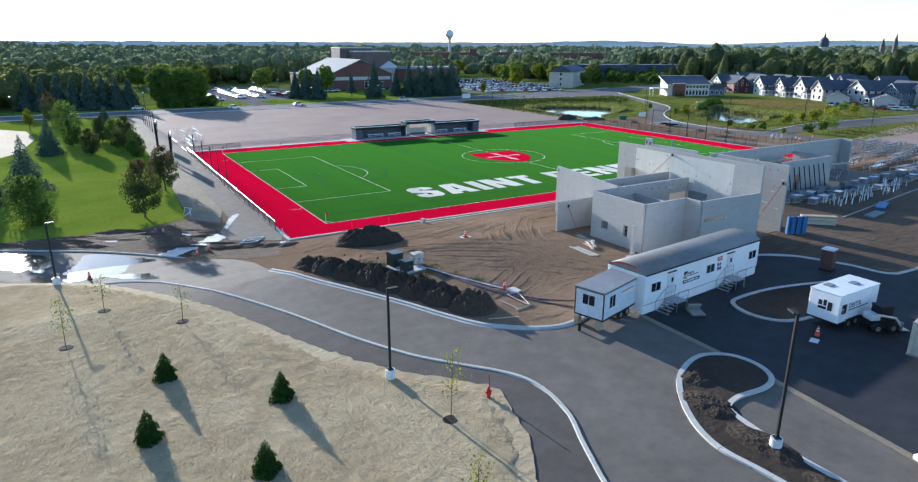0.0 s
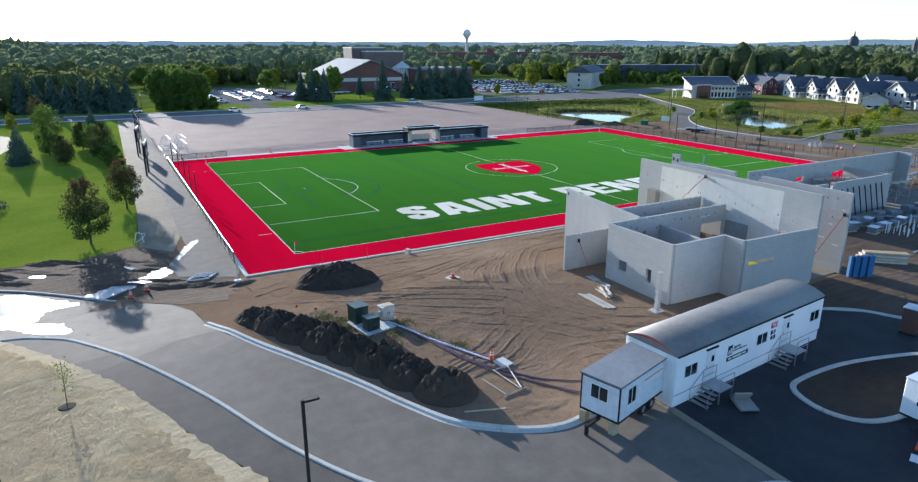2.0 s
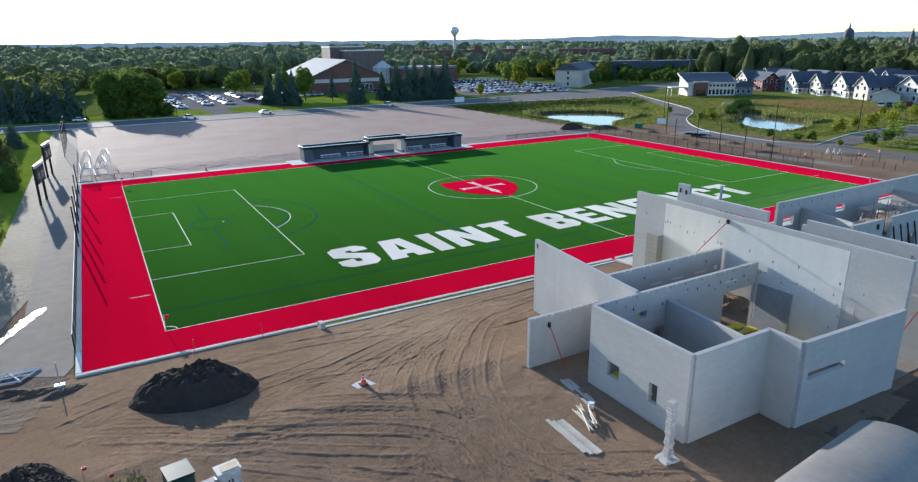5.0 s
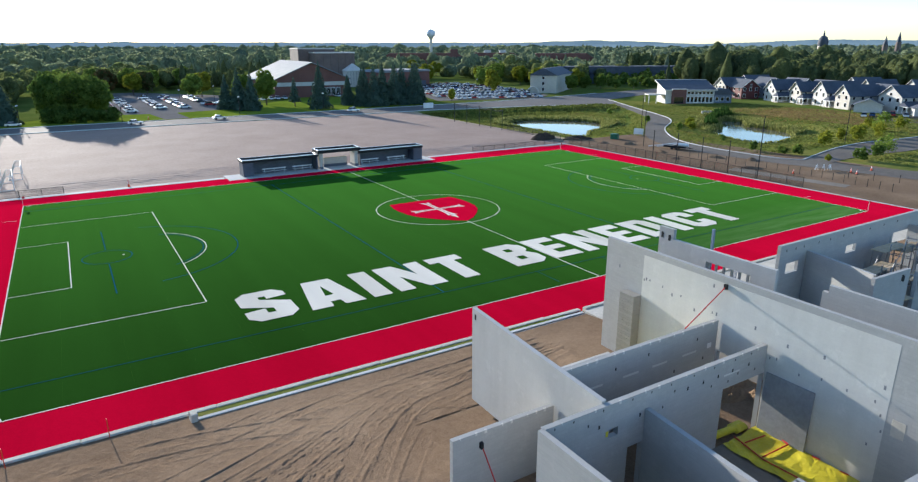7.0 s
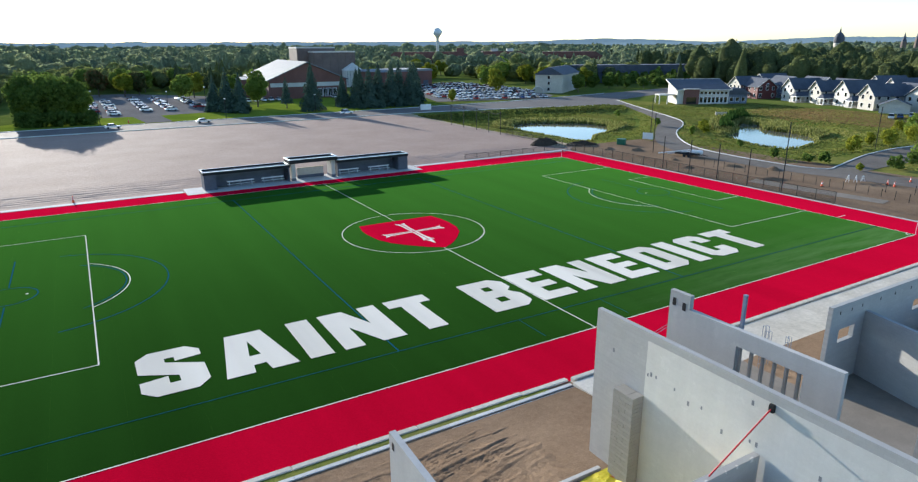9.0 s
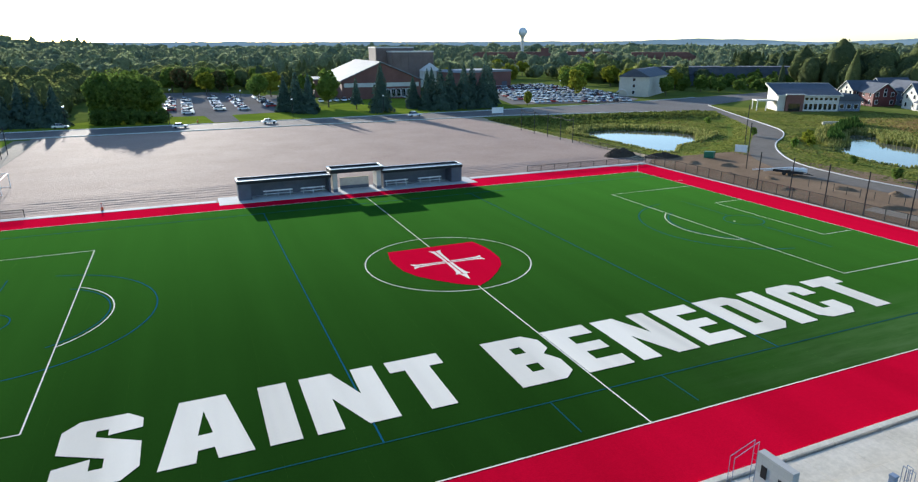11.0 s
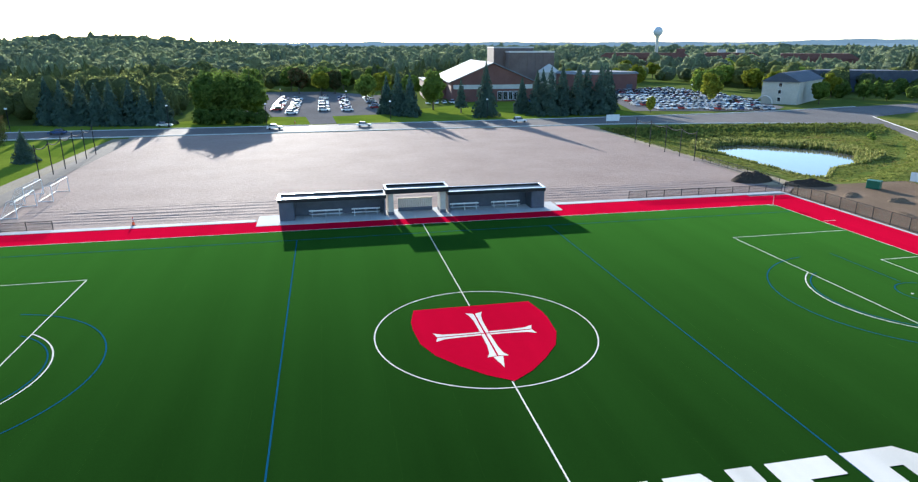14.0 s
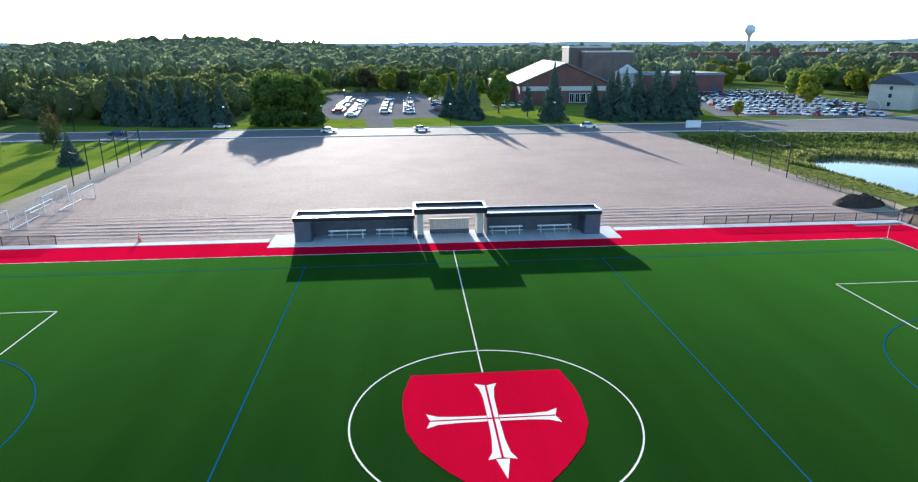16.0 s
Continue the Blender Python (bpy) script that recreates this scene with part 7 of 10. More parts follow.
def blades(x, y, z, h, w, lean=0.15):
    """Upright tapering clumps of blades at the given feet."""
    n = len(x)
    ang = rng.uniform(0, np.pi, n)
    dx, dy = np.cos(ang) * w, np.sin(ang) * w
    lx, ly = rng.normal(0, lean, n), rng.normal(0, lean, n)
    p = np.stack([np.stack([x - dx, y - dy, z], 1), np.stack([x + dx, y + dy, z], 1), np.stack([x + dx * 0.35 + lx, y + dy * 0.35 + ly, z + h], 1), np.stack([x - dx * 0.5 + lx, y - dy * 0.5 + ly, z + h * 0.85], 1)], 1)
    return p.reshape(-1, 3)


def reed_belt(pond, n, out, inn, hmin, hmax, side, bare=0.12):
    """Reeds along a shore, broad and tall on the side given as a way in plan, thin elsewhere."""
    c = np.mean(pond, 0)
    xs, ys = [q[0] for q in pond], [q[1] for q in pond]
    x, y = rng.uniform(min(xs) - out, max(xs) + out, n), rng.uniform(min(ys) - out, max(ys) + out, n)
    d = off_outline(pond, x, y)
    way = ((x - c[0]) * side[0] + (y - c[1]) * side[1]) / np.hypot(x - c[0], y - c[1])
    k = np.clip(0.5 + way, bare, 1.0)
    ok = (d < out * k) & (d > -inn * k)
    x, y, k = x[ok], y[ok], k[ok]
    z = np.array([max(gz(u, v), -1.45) for u, v in zip(x, y)])
    return blades(x, y, z, rng.uniform(hmin, hmax, len(x)) * (0.35 + 0.65 * k), rng.uniform(0.10, 0.28, len(x)))


pts = np.concatenate([reed_belt(PONDS[0], 30000, 5.0, 1.5, 0.6, 1.5, (0.6, 0.8)), reed_belt(PONDS[1], 42000, 6.5, 1.5, 0.7, 1.8, (0.8, 0.6))])


def tufts(n):
    """Rough grass on the banks: tinted dark for shade on the street bank, gold on the near banks, russet on the slope
    below the houses.
    """
    x, y = rng.uniform(66, 205, n), rng.uniform(-26, 135, n)
    lane_poly = LANE_E[:LANE_E.index(min(LANE_E, key=lambda q: abs(q[1] + 3.4)))] + LANE_W[::-1]
    keep = (off_outline(PONDS[0], x, y) > 0.5) & (off_outline(PONDS[1], x, y) > 0.5) & (off_outline(lane_poly, x, y) > 0.5)
    keep &= (np.hypot(x - 181, y - 118) > 17) & (y < 128 - np.clip(x - 150, 0, 60) * 0.6) & (y < 133 - 0.12 * (x - 66))
    keep &= np.where(x < 90, y > 63 - (x - 66) * 0.9, True) & np.where(x < 100, y > 46, True) | ((x > 88) & (y > 3) & (y < 46) & (off_outline(lane_poly, x, y) > 0.5) & (off_outline(PONDS[1], x, y) > 0.5))
    keep &= ~((y > -9 - (x - 88) * 0.05) & (y < 4) & (x > 86)) & ((y > -2) | (y < -8.5)) & ((y > -8) | (x > 100))
    x, y = x[keep], y[keep]
    patch = np.array([noise.noise((u * 0.07, v * 0.07, 3.0)) for u, v in zip(x, y)])
    fine = np.array([noise.noise((u * 0.3, v * 0.3, 8.0)) for u, v in zip(x, y)])
    n = len(x)
    z = np.array([gz(u, v) for u, v in zip(x, y)])
    street_bank = np.clip((y - 104 - np.clip(110 - x, 0, 40) * 0.1) / 8, 0, 1) * (x < 150)
    russet = np.exp(-((x - 178) / 24) ** 2 - ((y - 58) / 20) ** 2)
    h = rng.uniform(0.06, 0.2, n) * (1 + patch + 2.6 * street_bank + 1.2 * russet)
    # the street bank's shade is put into the blade tint
    tint = np.clip(0.44 + 0.32 * patch + 0.25 * fine - 0.30 * street_bank + 0.55 * russet + rng.normal(0, 0.06, n), 0, 1)
    return blades(x, y, z, h, rng.uniform(0.2, 0.5, n), 0.1), tint


stand_poly = [(127, 52), (140, 61), (154, 69), (164, 72), (156, 63), (150, 64), (140, 59), (130, 50)]
cx_, cy_ = rng.uniform(125, 166, 9000), rng.uniform(48, 74, 9000)
in_ = off_outline(stand_poly, cx_, cy_) < 0.4
cx_, cy_ = cx_[in_], cy_[in_]
cp_ = blades(cx_, cy_, np.array([max(gz(u, v), -1.4) for u, v in zip(cx_, cy_)]), rng.uniform(1.6, 3.0, len(cx_)), rng.uniform(0.15, 0.35, len(cx_)))
tagged(raw_mesh("cattails", cp_, quads(cp_), "needle_green", rng.uniform(0, 1, len(cp_) // 4)), "dense dark green cattails at the head of the pond", "reeds", kind="stuff")
low_wall = thing("retaining_wall", 157, 72.5, gz(157, 72.5), -32, "low curved pale stone retaining wall on the bank", "wall")
for i in range(9):
    part("block", boxes((-4.2 + i * 0.95, -4.2 + i * 0.95 + 0.92, -0.25 - 0.05 * (i - 4) ** 2, 0.3 - 0.05 * (i - 4) ** 2, -0.4, 0.95), bevel=0.04), "stone", low_wall)
tp, tt = tufts(70000)
tagged(raw_mesh("tall_grass", tp, quads(tp), "tuft", tt), "rough green, gold and russet grass on the pond banks", "grass", kind="stuff")
reeds = raw_mesh("reeds", pts, quads(pts), "reed", rng.uniform(0, 1, len(pts) // 4))
tagged(reeds, "tall green and tawny reeds fringing the ponds", "reeds", kind="stuff")


# ---- woods to the horizon ----
def open_land(x, y):
    """Land kept free of woods: the site, campus, car parks, streets and houses."""
    if y < 172 and -240 < x < 185:
        return True
    if -60 < x < 28 and y < 322:
        return True
    if 28 <= x < 215 and y < 330:
        return True
    if x >= 185 and y < 205 and x < 330 - (y - 60) * 0.35 and y < 190:
        return True
    if 215 <= x < 345 and y < 235:
        return True
    if 60 < x < 330 and 330 <= y < 620 and noise.noise((x / 55, y / 55, 2.0)) > -0.12:
        return True
    if y > 330 and noise.noise((x / 110, y / 85, 6.0)) > 0.40:
        return True
    return False


def scatter(r0, r1, step, az0=-50, az1=84):
    out = []
    r = r0
    while r < r1:
        n = int(radians(az1 - az0) * r / step)
        for i in range(n):
            a = radians(az0 + (az1 - az0) * (i + rng.uniform(0, 1)) / n)
            q = r + rng.uniform(-0.5, 0.5) * step
            x, y = q * math.sin(a), q * math.cos(a)
            if not open_land(x, y):
                out.append((x, y))
        r += step
    return out


def ball_mesh():
    bm = bmesh.new()
    bmesh.ops.create_icosphere(bm, subdivisions=2, radius=1.0)
    bm.verts.ensure_lookup_table()
    v = np.array([q.co[:] for q in bm.verts])
    f = np.array([[q.index for q in t.verts] for t in bm.faces])
    bm.free()
    return v, f


BALL_V, BALL_F = ball_mesh()


def lumps_at(cen, rad, rough=0.13, taper=0.0):
    """Uneven rounded masses of foliage; taper draws them to a point."""
    k = len(cen)
    v = np.repeat(BALL_V[None], k, 0) * (1 + rng.normal(0, rough, (k, len(BALL_V), 1)))
    if taper:
        v[:, :, :2] *= (1 - taper * (v[:, :, 2:] + 1) / 2)
    return (v * np.asarray(rad)[:, None] + np.asarray(cen)[:, None]).reshape(-1, 3)


def ball_faces(k):
    return (BALL_F[None] + np.arange(k)[:, None, None] * len(BALL_V)).reshape(-1, 3)


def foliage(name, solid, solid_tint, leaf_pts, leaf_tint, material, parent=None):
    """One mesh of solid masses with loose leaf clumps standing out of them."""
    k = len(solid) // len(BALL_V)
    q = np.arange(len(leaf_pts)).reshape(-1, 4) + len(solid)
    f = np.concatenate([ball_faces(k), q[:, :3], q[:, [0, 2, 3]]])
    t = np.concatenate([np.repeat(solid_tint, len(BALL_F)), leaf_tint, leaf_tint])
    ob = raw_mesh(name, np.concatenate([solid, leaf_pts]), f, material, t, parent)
    smooth_flag = np.zeros(len(f), bool)
    smooth_flag[:k * len(BALL_F)] = True
    ob.data.polygons.foreach_set("use_smooth", smooth_flag)
    return ob


def woods(places, h0, h1, wide, masses, n_cards, size, conifers=0.2):
    solid, st, loose, lt = [], [], [], []
    for x, y in places:
        z = gz(x, y)
        h = rng.uniform(h0 * 0.8, h1) * (1 + 0.3 * noise.noise((x / 45, y / 45, 1)))
        base = clamp01(0.40 + 0.45 * noise.noise((x / 70, y / 70, 5)) + rng.normal(0, 0.16))
        dark = noise.noise((x / 130, y / 130, 9)) + rng.normal(0, 0.25) > 0.45 - conifers
        if dark:
            base *= 0.3
            r = wide * h * 0.21
            solid.append(lumps_at([(x, y, z + h * 0.52)], [(r * 1.25, r * 1.25, h * 0.56)], 0.10, 0.85))
            st.append([base])
            p = cone_crown(n_cards, r * 1.25, h * 0.03, h * 1.12, size)
        else:
            r = wide * h * 0.42
            a = rng.uniform(0, 2 * np.pi, masses)
            far_ = rng.uniform(0.25, 0.55, masses) * r
            far_[0] = 0
            top = rng.uniform(0.42, 0.66, masses) * h
            rad = np.stack([rng.uniform(0.5, 0.68, masses) * r, rng.uniform(0.5, 0.68, masses) * r, rng.uniform(0.26, 0.36, masses) * h], 1)
            rad[0] *= (1.2, 1.2, 1.25)
            cen = np.stack([x + far_ * np.cos(a), y + far_ * np.sin(a), z + top], 1)
            solid.append(lumps_at(cen, rad))
            # crown shade in the tint: inner masses darkened, upper clumps left lighter
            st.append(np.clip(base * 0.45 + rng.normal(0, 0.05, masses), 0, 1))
            k = rng.integers(0, masses, n_cards)
            v = rng.normal(size=(n_cards, 3))
            v[:, 2] = np.abs(v[:, 2] + 0.35)
            v /= np.linalg.norm(v, axis=1, keepdims=True)
            p = cards(cen[k] - (x, y, z) + v * rad[k] * rng.uniform(0.92, 1.16, (n_cards, 1)), size, v, 0.35)
        loose.append(p + (x, y, z))
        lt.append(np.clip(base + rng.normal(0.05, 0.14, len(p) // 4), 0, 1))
    return np.concatenate(solid), np.concatenate(st), np.concatenate(loose), np.concatenate(lt)


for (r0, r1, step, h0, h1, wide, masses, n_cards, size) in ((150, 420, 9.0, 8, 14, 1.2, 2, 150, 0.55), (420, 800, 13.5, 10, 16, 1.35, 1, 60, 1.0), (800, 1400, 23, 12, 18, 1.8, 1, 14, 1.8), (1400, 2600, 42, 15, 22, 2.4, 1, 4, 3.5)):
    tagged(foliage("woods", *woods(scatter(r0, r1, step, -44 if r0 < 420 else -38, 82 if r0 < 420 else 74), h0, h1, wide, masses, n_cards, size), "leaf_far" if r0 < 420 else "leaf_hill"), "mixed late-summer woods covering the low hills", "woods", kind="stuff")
# tall pines behind the houses, inner masses again tinted darker as crown shade
pl_ = [(x, y) for x in np.arange(225, 420, 8.0) for y in np.arange(60, 330, 9.0) if x > 262 + 0.25 * (190 - y) and (x + y) < 640]
pl_ = [(x + rng.uniform(-3, 3), y + rng.uniform(-3, 3)) for x, y in pl_ if not (y > 190 and x < 330)]
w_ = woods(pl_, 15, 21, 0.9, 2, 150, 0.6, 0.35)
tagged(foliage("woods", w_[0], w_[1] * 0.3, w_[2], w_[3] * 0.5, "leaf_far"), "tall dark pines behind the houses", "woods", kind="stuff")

# ridges on the skyline, haze put into a blue base colour and faint glow
M["ridge"], nt_, ns_, ln_, bs_ = nodes_of("distant ridge with haze glow")
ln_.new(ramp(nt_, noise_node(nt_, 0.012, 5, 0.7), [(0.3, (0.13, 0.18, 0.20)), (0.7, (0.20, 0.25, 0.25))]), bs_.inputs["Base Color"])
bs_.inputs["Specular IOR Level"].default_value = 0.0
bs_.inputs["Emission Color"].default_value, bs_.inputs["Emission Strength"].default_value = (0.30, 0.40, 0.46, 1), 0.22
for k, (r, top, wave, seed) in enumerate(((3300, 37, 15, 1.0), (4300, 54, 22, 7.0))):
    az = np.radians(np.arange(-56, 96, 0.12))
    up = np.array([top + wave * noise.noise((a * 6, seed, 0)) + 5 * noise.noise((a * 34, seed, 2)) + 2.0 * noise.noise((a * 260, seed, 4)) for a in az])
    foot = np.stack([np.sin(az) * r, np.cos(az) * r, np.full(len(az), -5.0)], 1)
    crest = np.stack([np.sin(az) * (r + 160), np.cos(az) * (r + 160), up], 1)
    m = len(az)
    tagged(raw_mesh("backdrop", np.concatenate([foot, crest]), np.array([(i, i + 1, m + i + 1, m + i) for i in range(m - 1)]), "ridge", rng.uniform(0, 0.6, m - 1)), "low wooded ridge on the horizon, tinted blue for haze", "hills", kind="structure")

# ---- buildings and cars in the distance ----
def gable_house(name, x, y, turn, w, d, eave, ridge, wall_mat, label, category="house", group="houses", roof_mat="slate", windows=True, porch=False, z=None, side_porch=False):
    """A house whose gable front faces local -y: walls, pitched roof with eaves, windows and trim."""
    t = thing(name, x, y, gz(x, y) - 0.1 if z is None else z, turn, label, category, group)
    h = w / 2
    part("wall", profile(bmesh.new(), [(-h, 0), (h, 0), (h, eave), (0, ridge - 0.1), (-h, eave)], 0, d), wall_mat, t)
    sl = (ridge - eave) / h
    for s in (-1, 1):
        bm = bmesh.new()
        e = h + 0.45
        pts = [(0, ridge), (s * e, ridge - sl * e), (s * e, ridge - sl * e + 0.22), (0, ridge + 0.22)]
        profile(bm, pts if s > 0 else pts[::-1], -0.5, d + 0.5)
        part("roof", bm, roof_mat, t)
        bm = bmesh.new()
        pts = [(0, ridge - 0.02), (s * e, ridge - sl * e - 0.02), (s * e, ridge - sl * e + 0.2), (0, ridge + 0.2)]
        profile(bm, pts if s > 0 else pts[::-1], -0.62, -0.5)
        part("barge_board", bm, "siding_white", t)
    if windows:
        storeys = [1.0, 3.9] if eave > 4.5 else [1.0]
        for z0 in storeys:
            n = max(1, int(w / 3))
            for i in range(n):
                cx = -h + w * (i + 0.5) / n
                if abs(cx) < 0.6 and z0 < 2 and n > 2:
                    continue
                house_window(t, cx - 0.55, cx + 0.55, -0.0, z0, z0 + 1.45)
            n = max(1, int(d / 3.5))
            for i in range(n):
                cy = d * (i + 0.5) / n
                for s in (-1, 1):
                    wd = part("window", boxes((s * h, s * (h + 0.05), cy - 0.6, cy + 0.6, z0 - 0.1, z0 + 1.55)), "white", t)
                    part("pane", boxes((s * (h + 0.05), s * (h + 0.07), cy - 0.48, cy + 0.48, z0, z0 + 1.43)), "glass", wd)
        if eave > 4.5 and ridge - eave > 2:
            house_window(t, -0.45, 0.45, 0, eave + 0.3, eave + 1.3)
    if side_porch:                                         # deep porch under a hipped roof, wrapping the front corner
        z0, z1, u0, u1, v0, v1 = 2.7, 4.3, h, h + 4.2, -1.6, d * 0.7
        bm = bmesh.new()
        low = [bm.verts.new(c) for c in ((u0, v0, z0), (u1, v0, z0), (u1, v1, z0), (u0, v1, z0))]
        top_ = [bm.verts.new(c) for c in ((u0, v0 + 2.4, z1), (u0, v1 - 2.4, z1))]
        for q in ((low[0], low[1], top_[0]), (low[1], low[2], top_[1], top_[0]), (low[2], low[3], top_[1]), (low[0], top_[0], top_[1], low[3]), (low[3], low[2], low[1], low[0])):
            bm.faces.new(q)
        part("porch_roof", bm, roof_mat, t)
        part("porch_beam", boxes((u0, u1 - 0.1, v0 + 0.1, v0 + 0.3, z0 - 0.3, z0 - 0.02), (u1 - 0.3, u1 - 0.1, v0 + 0.3, v1, z0 - 0.3, z0 - 0.02)), "white", t)
        for i in range(6):
            cy = v0 + 0.15 + (v1 - v0 - 0.5) * i / 5
            part("porch_post", boxes((u1 - 0.3, u1 - 0.08, cy, cy + 0.22, 0, z0 - 0.25)), "white", t)
        for i in range(3):
            cx = u0 + 0.2 + 1.8 * i
            part("porch_post", boxes((cx, cx + 0.22, v0 + 0.1, v0 + 0.32, 0, z0 - 0.25)), "white", t)
        part("porch_rail", boxes((u1 - 0.25, u1 - 0.15, v0 + 0.2, v1, 0.85, 0.97)), "white", t)
        part("porch_deck", boxes((u0, u1, v0, v1, 0, 0.3)), "siding_tan", t)
    if porch:
        part("porch_roof", profile(bmesh.new(), [(-h, 2.6), (h, 2.6), (h, 2.75), (-h, 2.75)], -2.4, 0.0), roof_mat, t)
        for i in range(5):
            cx = -h + 0.2 + (w - 0.4) * i / 4
            part("porch_post", boxes((cx - 0.1, cx + 0.1, -2.3, -2.1, 0, 2.6)), "white", t)
        part("porch_rail", boxes((-h + 0.2, h - 0.2, -2.25, -2.18, 0.85, 0.95)), "white", t)
        part("porch_deck", boxes((-h, h, -2.4, 0, 0, 0.3)), "siding_tan", t)
    return t


def house_window(t, x0, x1, y, z0, z1):
    wd = part("window", boxes((x0 - 0.12, x1 + 0.12, y - 0.05, y, z0 - 0.12, z1 + 0.12)), "white", t)
    part("pane", boxes((x0, x1, y - 0.07, y - 0.05, z0, z1)), "glass", wd)


# row of gabled houses beyond the ponds
for x, y, a, w, d, e, r, m, porch in ((228, 118, -60, 9, 12, 5.8, 9.2, "siding_cream", False), (233, 107, 28, 9, 12, 5.4, 8.8, "siding_red", False), (252, 122, -62, 10, 13, 5.8, 9.6, "siding_blue", False), (247, 103, 26, 9, 14, 5.8, 9.4, "siding_blue", False),
                                      (226, 90, -64, 8.5, 13, 5.4, 9.4, "siding_white", True), (224, 77, -64, 7.5, 13, 5.4, 9.0, "siding_cream", True), (221, 64, -64, 8.5, 14, 5.6, 9.8, "siding_white", True), (243, 85, 24, 9, 15, 5.8, 9.8, "siding_blue", False), (239, 70, 26, 9, 14, 5.8, 9.6, "siding_blue", False),
                                      (214, 51, -64, 8, 14, 5.4, 9.2, "siding_tan", False), (247, 60, -64, 9, 13, 5.8, 10.0, "siding_cream", False), (251, 44, -64, 10, 14, 6.0, 10.4, "siding_cream", False), (217, 35, -58, 10, 14, 5.8, 9.6, "siding_white", True), (230, 40, 28, 9, 14, 5.8, 9.4, "siding_blue", False), (252, 26, -62, 10, 13, 5.8, 10.0, "siding_white", False), (228, 14, -58, 10, 14, 5.8, 9.8, "siding_cream", False),
                                      (262, 74, -66, 10, 13, 6.0, 10.0, "siding_white", False), (240, 24, 30, 9, 13, 5.8, 9.4, "siding_blue", False), (232, -4, -60, 9, 13, 5.8, 9.4, "siding_white", True), (222, 24, -58, 8, 12, 5.4, 8.8, "siding_blue", False)):
    b = a - 50                                             # gables look towards the low sun
    x, y = x + d / 2 * (math.sin(radians(b)) - math.sin(radians(a))), y + d / 2 * (math.cos(radians(a)) - math.cos(radians(b)))
    home = gable_house("house", x, y, b, w, d, e, r, m, {"siding_white": "white clapboard gabled house with dark roof", "siding_cream": "cream clapboard gabled house with dark roof", "siding_blue": "blue-grey clapboard gabled house with dark roof", "siding_red": "dark red clapboard gabled house with dark roof", "siding_tan": "tan clapboard gabled house with dark roof"}[m], porch=porch and m == "siding_blue", side_porch=porch or m == "siding_cream")
    if (w, d, m) == (9, 12, "siding_cream"):
        part("wall_brick", boxes((w / 2, w / 2 + 0.04, 0.15, d - 0.15, 0, e - 0.2)), "brick", home, "dark red side wall")
# garages and low wings
for x, y, a in ((208, 44, -64), (209, 24, -58)):
    gable_house("garage", x, y, a, 9, 7, 2.8, 4.8, "siding_white", "low white garage with dark roof", "garage", "garages", windows=False)

# community building with a raised mono-pitch roof
cb = thing("community_building", 176.9, 109.4, 0, -30, "white and brick community building with a long blue-grey roof", "building")
part("wall", profile(bmesh.new(), [(-2, 0), (19, 0), (19, 5.6), (-2, 5.6)], 0, 12), "siding_white", cb)
bm = bmesh.new()
for x in (-2.0, 18.8):                                     # gable walls under the single slope
    vs = [bm.verts.new((x + dx, y, z)) for dx in (0, 0.2) for y, z in ((0, 5.6), (12, 5.6), (12, 8.6))]
    bm.faces.new(vs[:3])
    bm.faces.new(vs[3:][::-1])
part("gable", bm, "siding_white", cb)
part("wall_brick", boxes((0.5, 6.5, -1.2, 3, 0, 5.9), bevel=0.02), "brick", cb)
part("porch_void", boxes((1.4, 5.4, -1.25, -1.2, 0.2, 2.8)), "glass", cb)
part("brick_cap", boxes((0.3, 6.7, -1.4, 3.2, 5.9, 6.15)), "siding_white", cb)
bm = bmesh.new()
for dz in (0.0, 0.35):
    q = [bm.verts.new(v) for v in ((-2.8, -0.8, 5.5 + dz), (19.8, -0.8, 5.5 + dz), (19.8, 12.8, 8.9 + dz), (-2.8, 12.8, 8.9 + dz))]
    bm.faces.new(q if dz else q[::-1])
part("roof_slope", bm, "slate", cb)
part("fascia", boxes((-2.9, 19.9, 12.8, 13.1, 8.7, 9.45)), "siding_white", cb)
part("eave_board", boxes((-2.9, 19.9, -1.0, -0.8, 5.4, 5.85)), "siding_white", cb)
bm = bmesh.new()
for x in (-2.95, 19.8):
    q = [bm.verts.new((x, y, z)) for y, z in ((-0.9, 5.4), (13.0, 8.8), (13.0, 9.35), (-0.9, 5.95))]
    bm.faces.new(q)
part("barge_board", bm, "siding_white", cb)
for i in range(7):
    house_window(cb, 7.3 + i * 1.65, 8.4 + i * 1.65, -0.02, 0.6, 2.7)
    house_window(cb, 7.3 + i * 1.65, 8.4 + i * 1.65, -0.02, 3.9, 4.9)
part("side_wing", boxes((19, 27, 1, 10, 0, 3.6)), "siding_blue", cb)
part("wing_roof", profile(bmesh.new(), [(18.9, 3.6), (27.6, 3.6), (25, 6.0), (18.9, 6.0)], 0.3, 10.5), "slate", cb)
for i in range(3):
    house_window(cb, 20 + i * 2.4, 21.3 + i * 2.4, 0.98, 1.0, 2.5)
part("canopy", boxes((-9, -2, 1, 7, 3.4, 3.8)), "siding_white", cb)
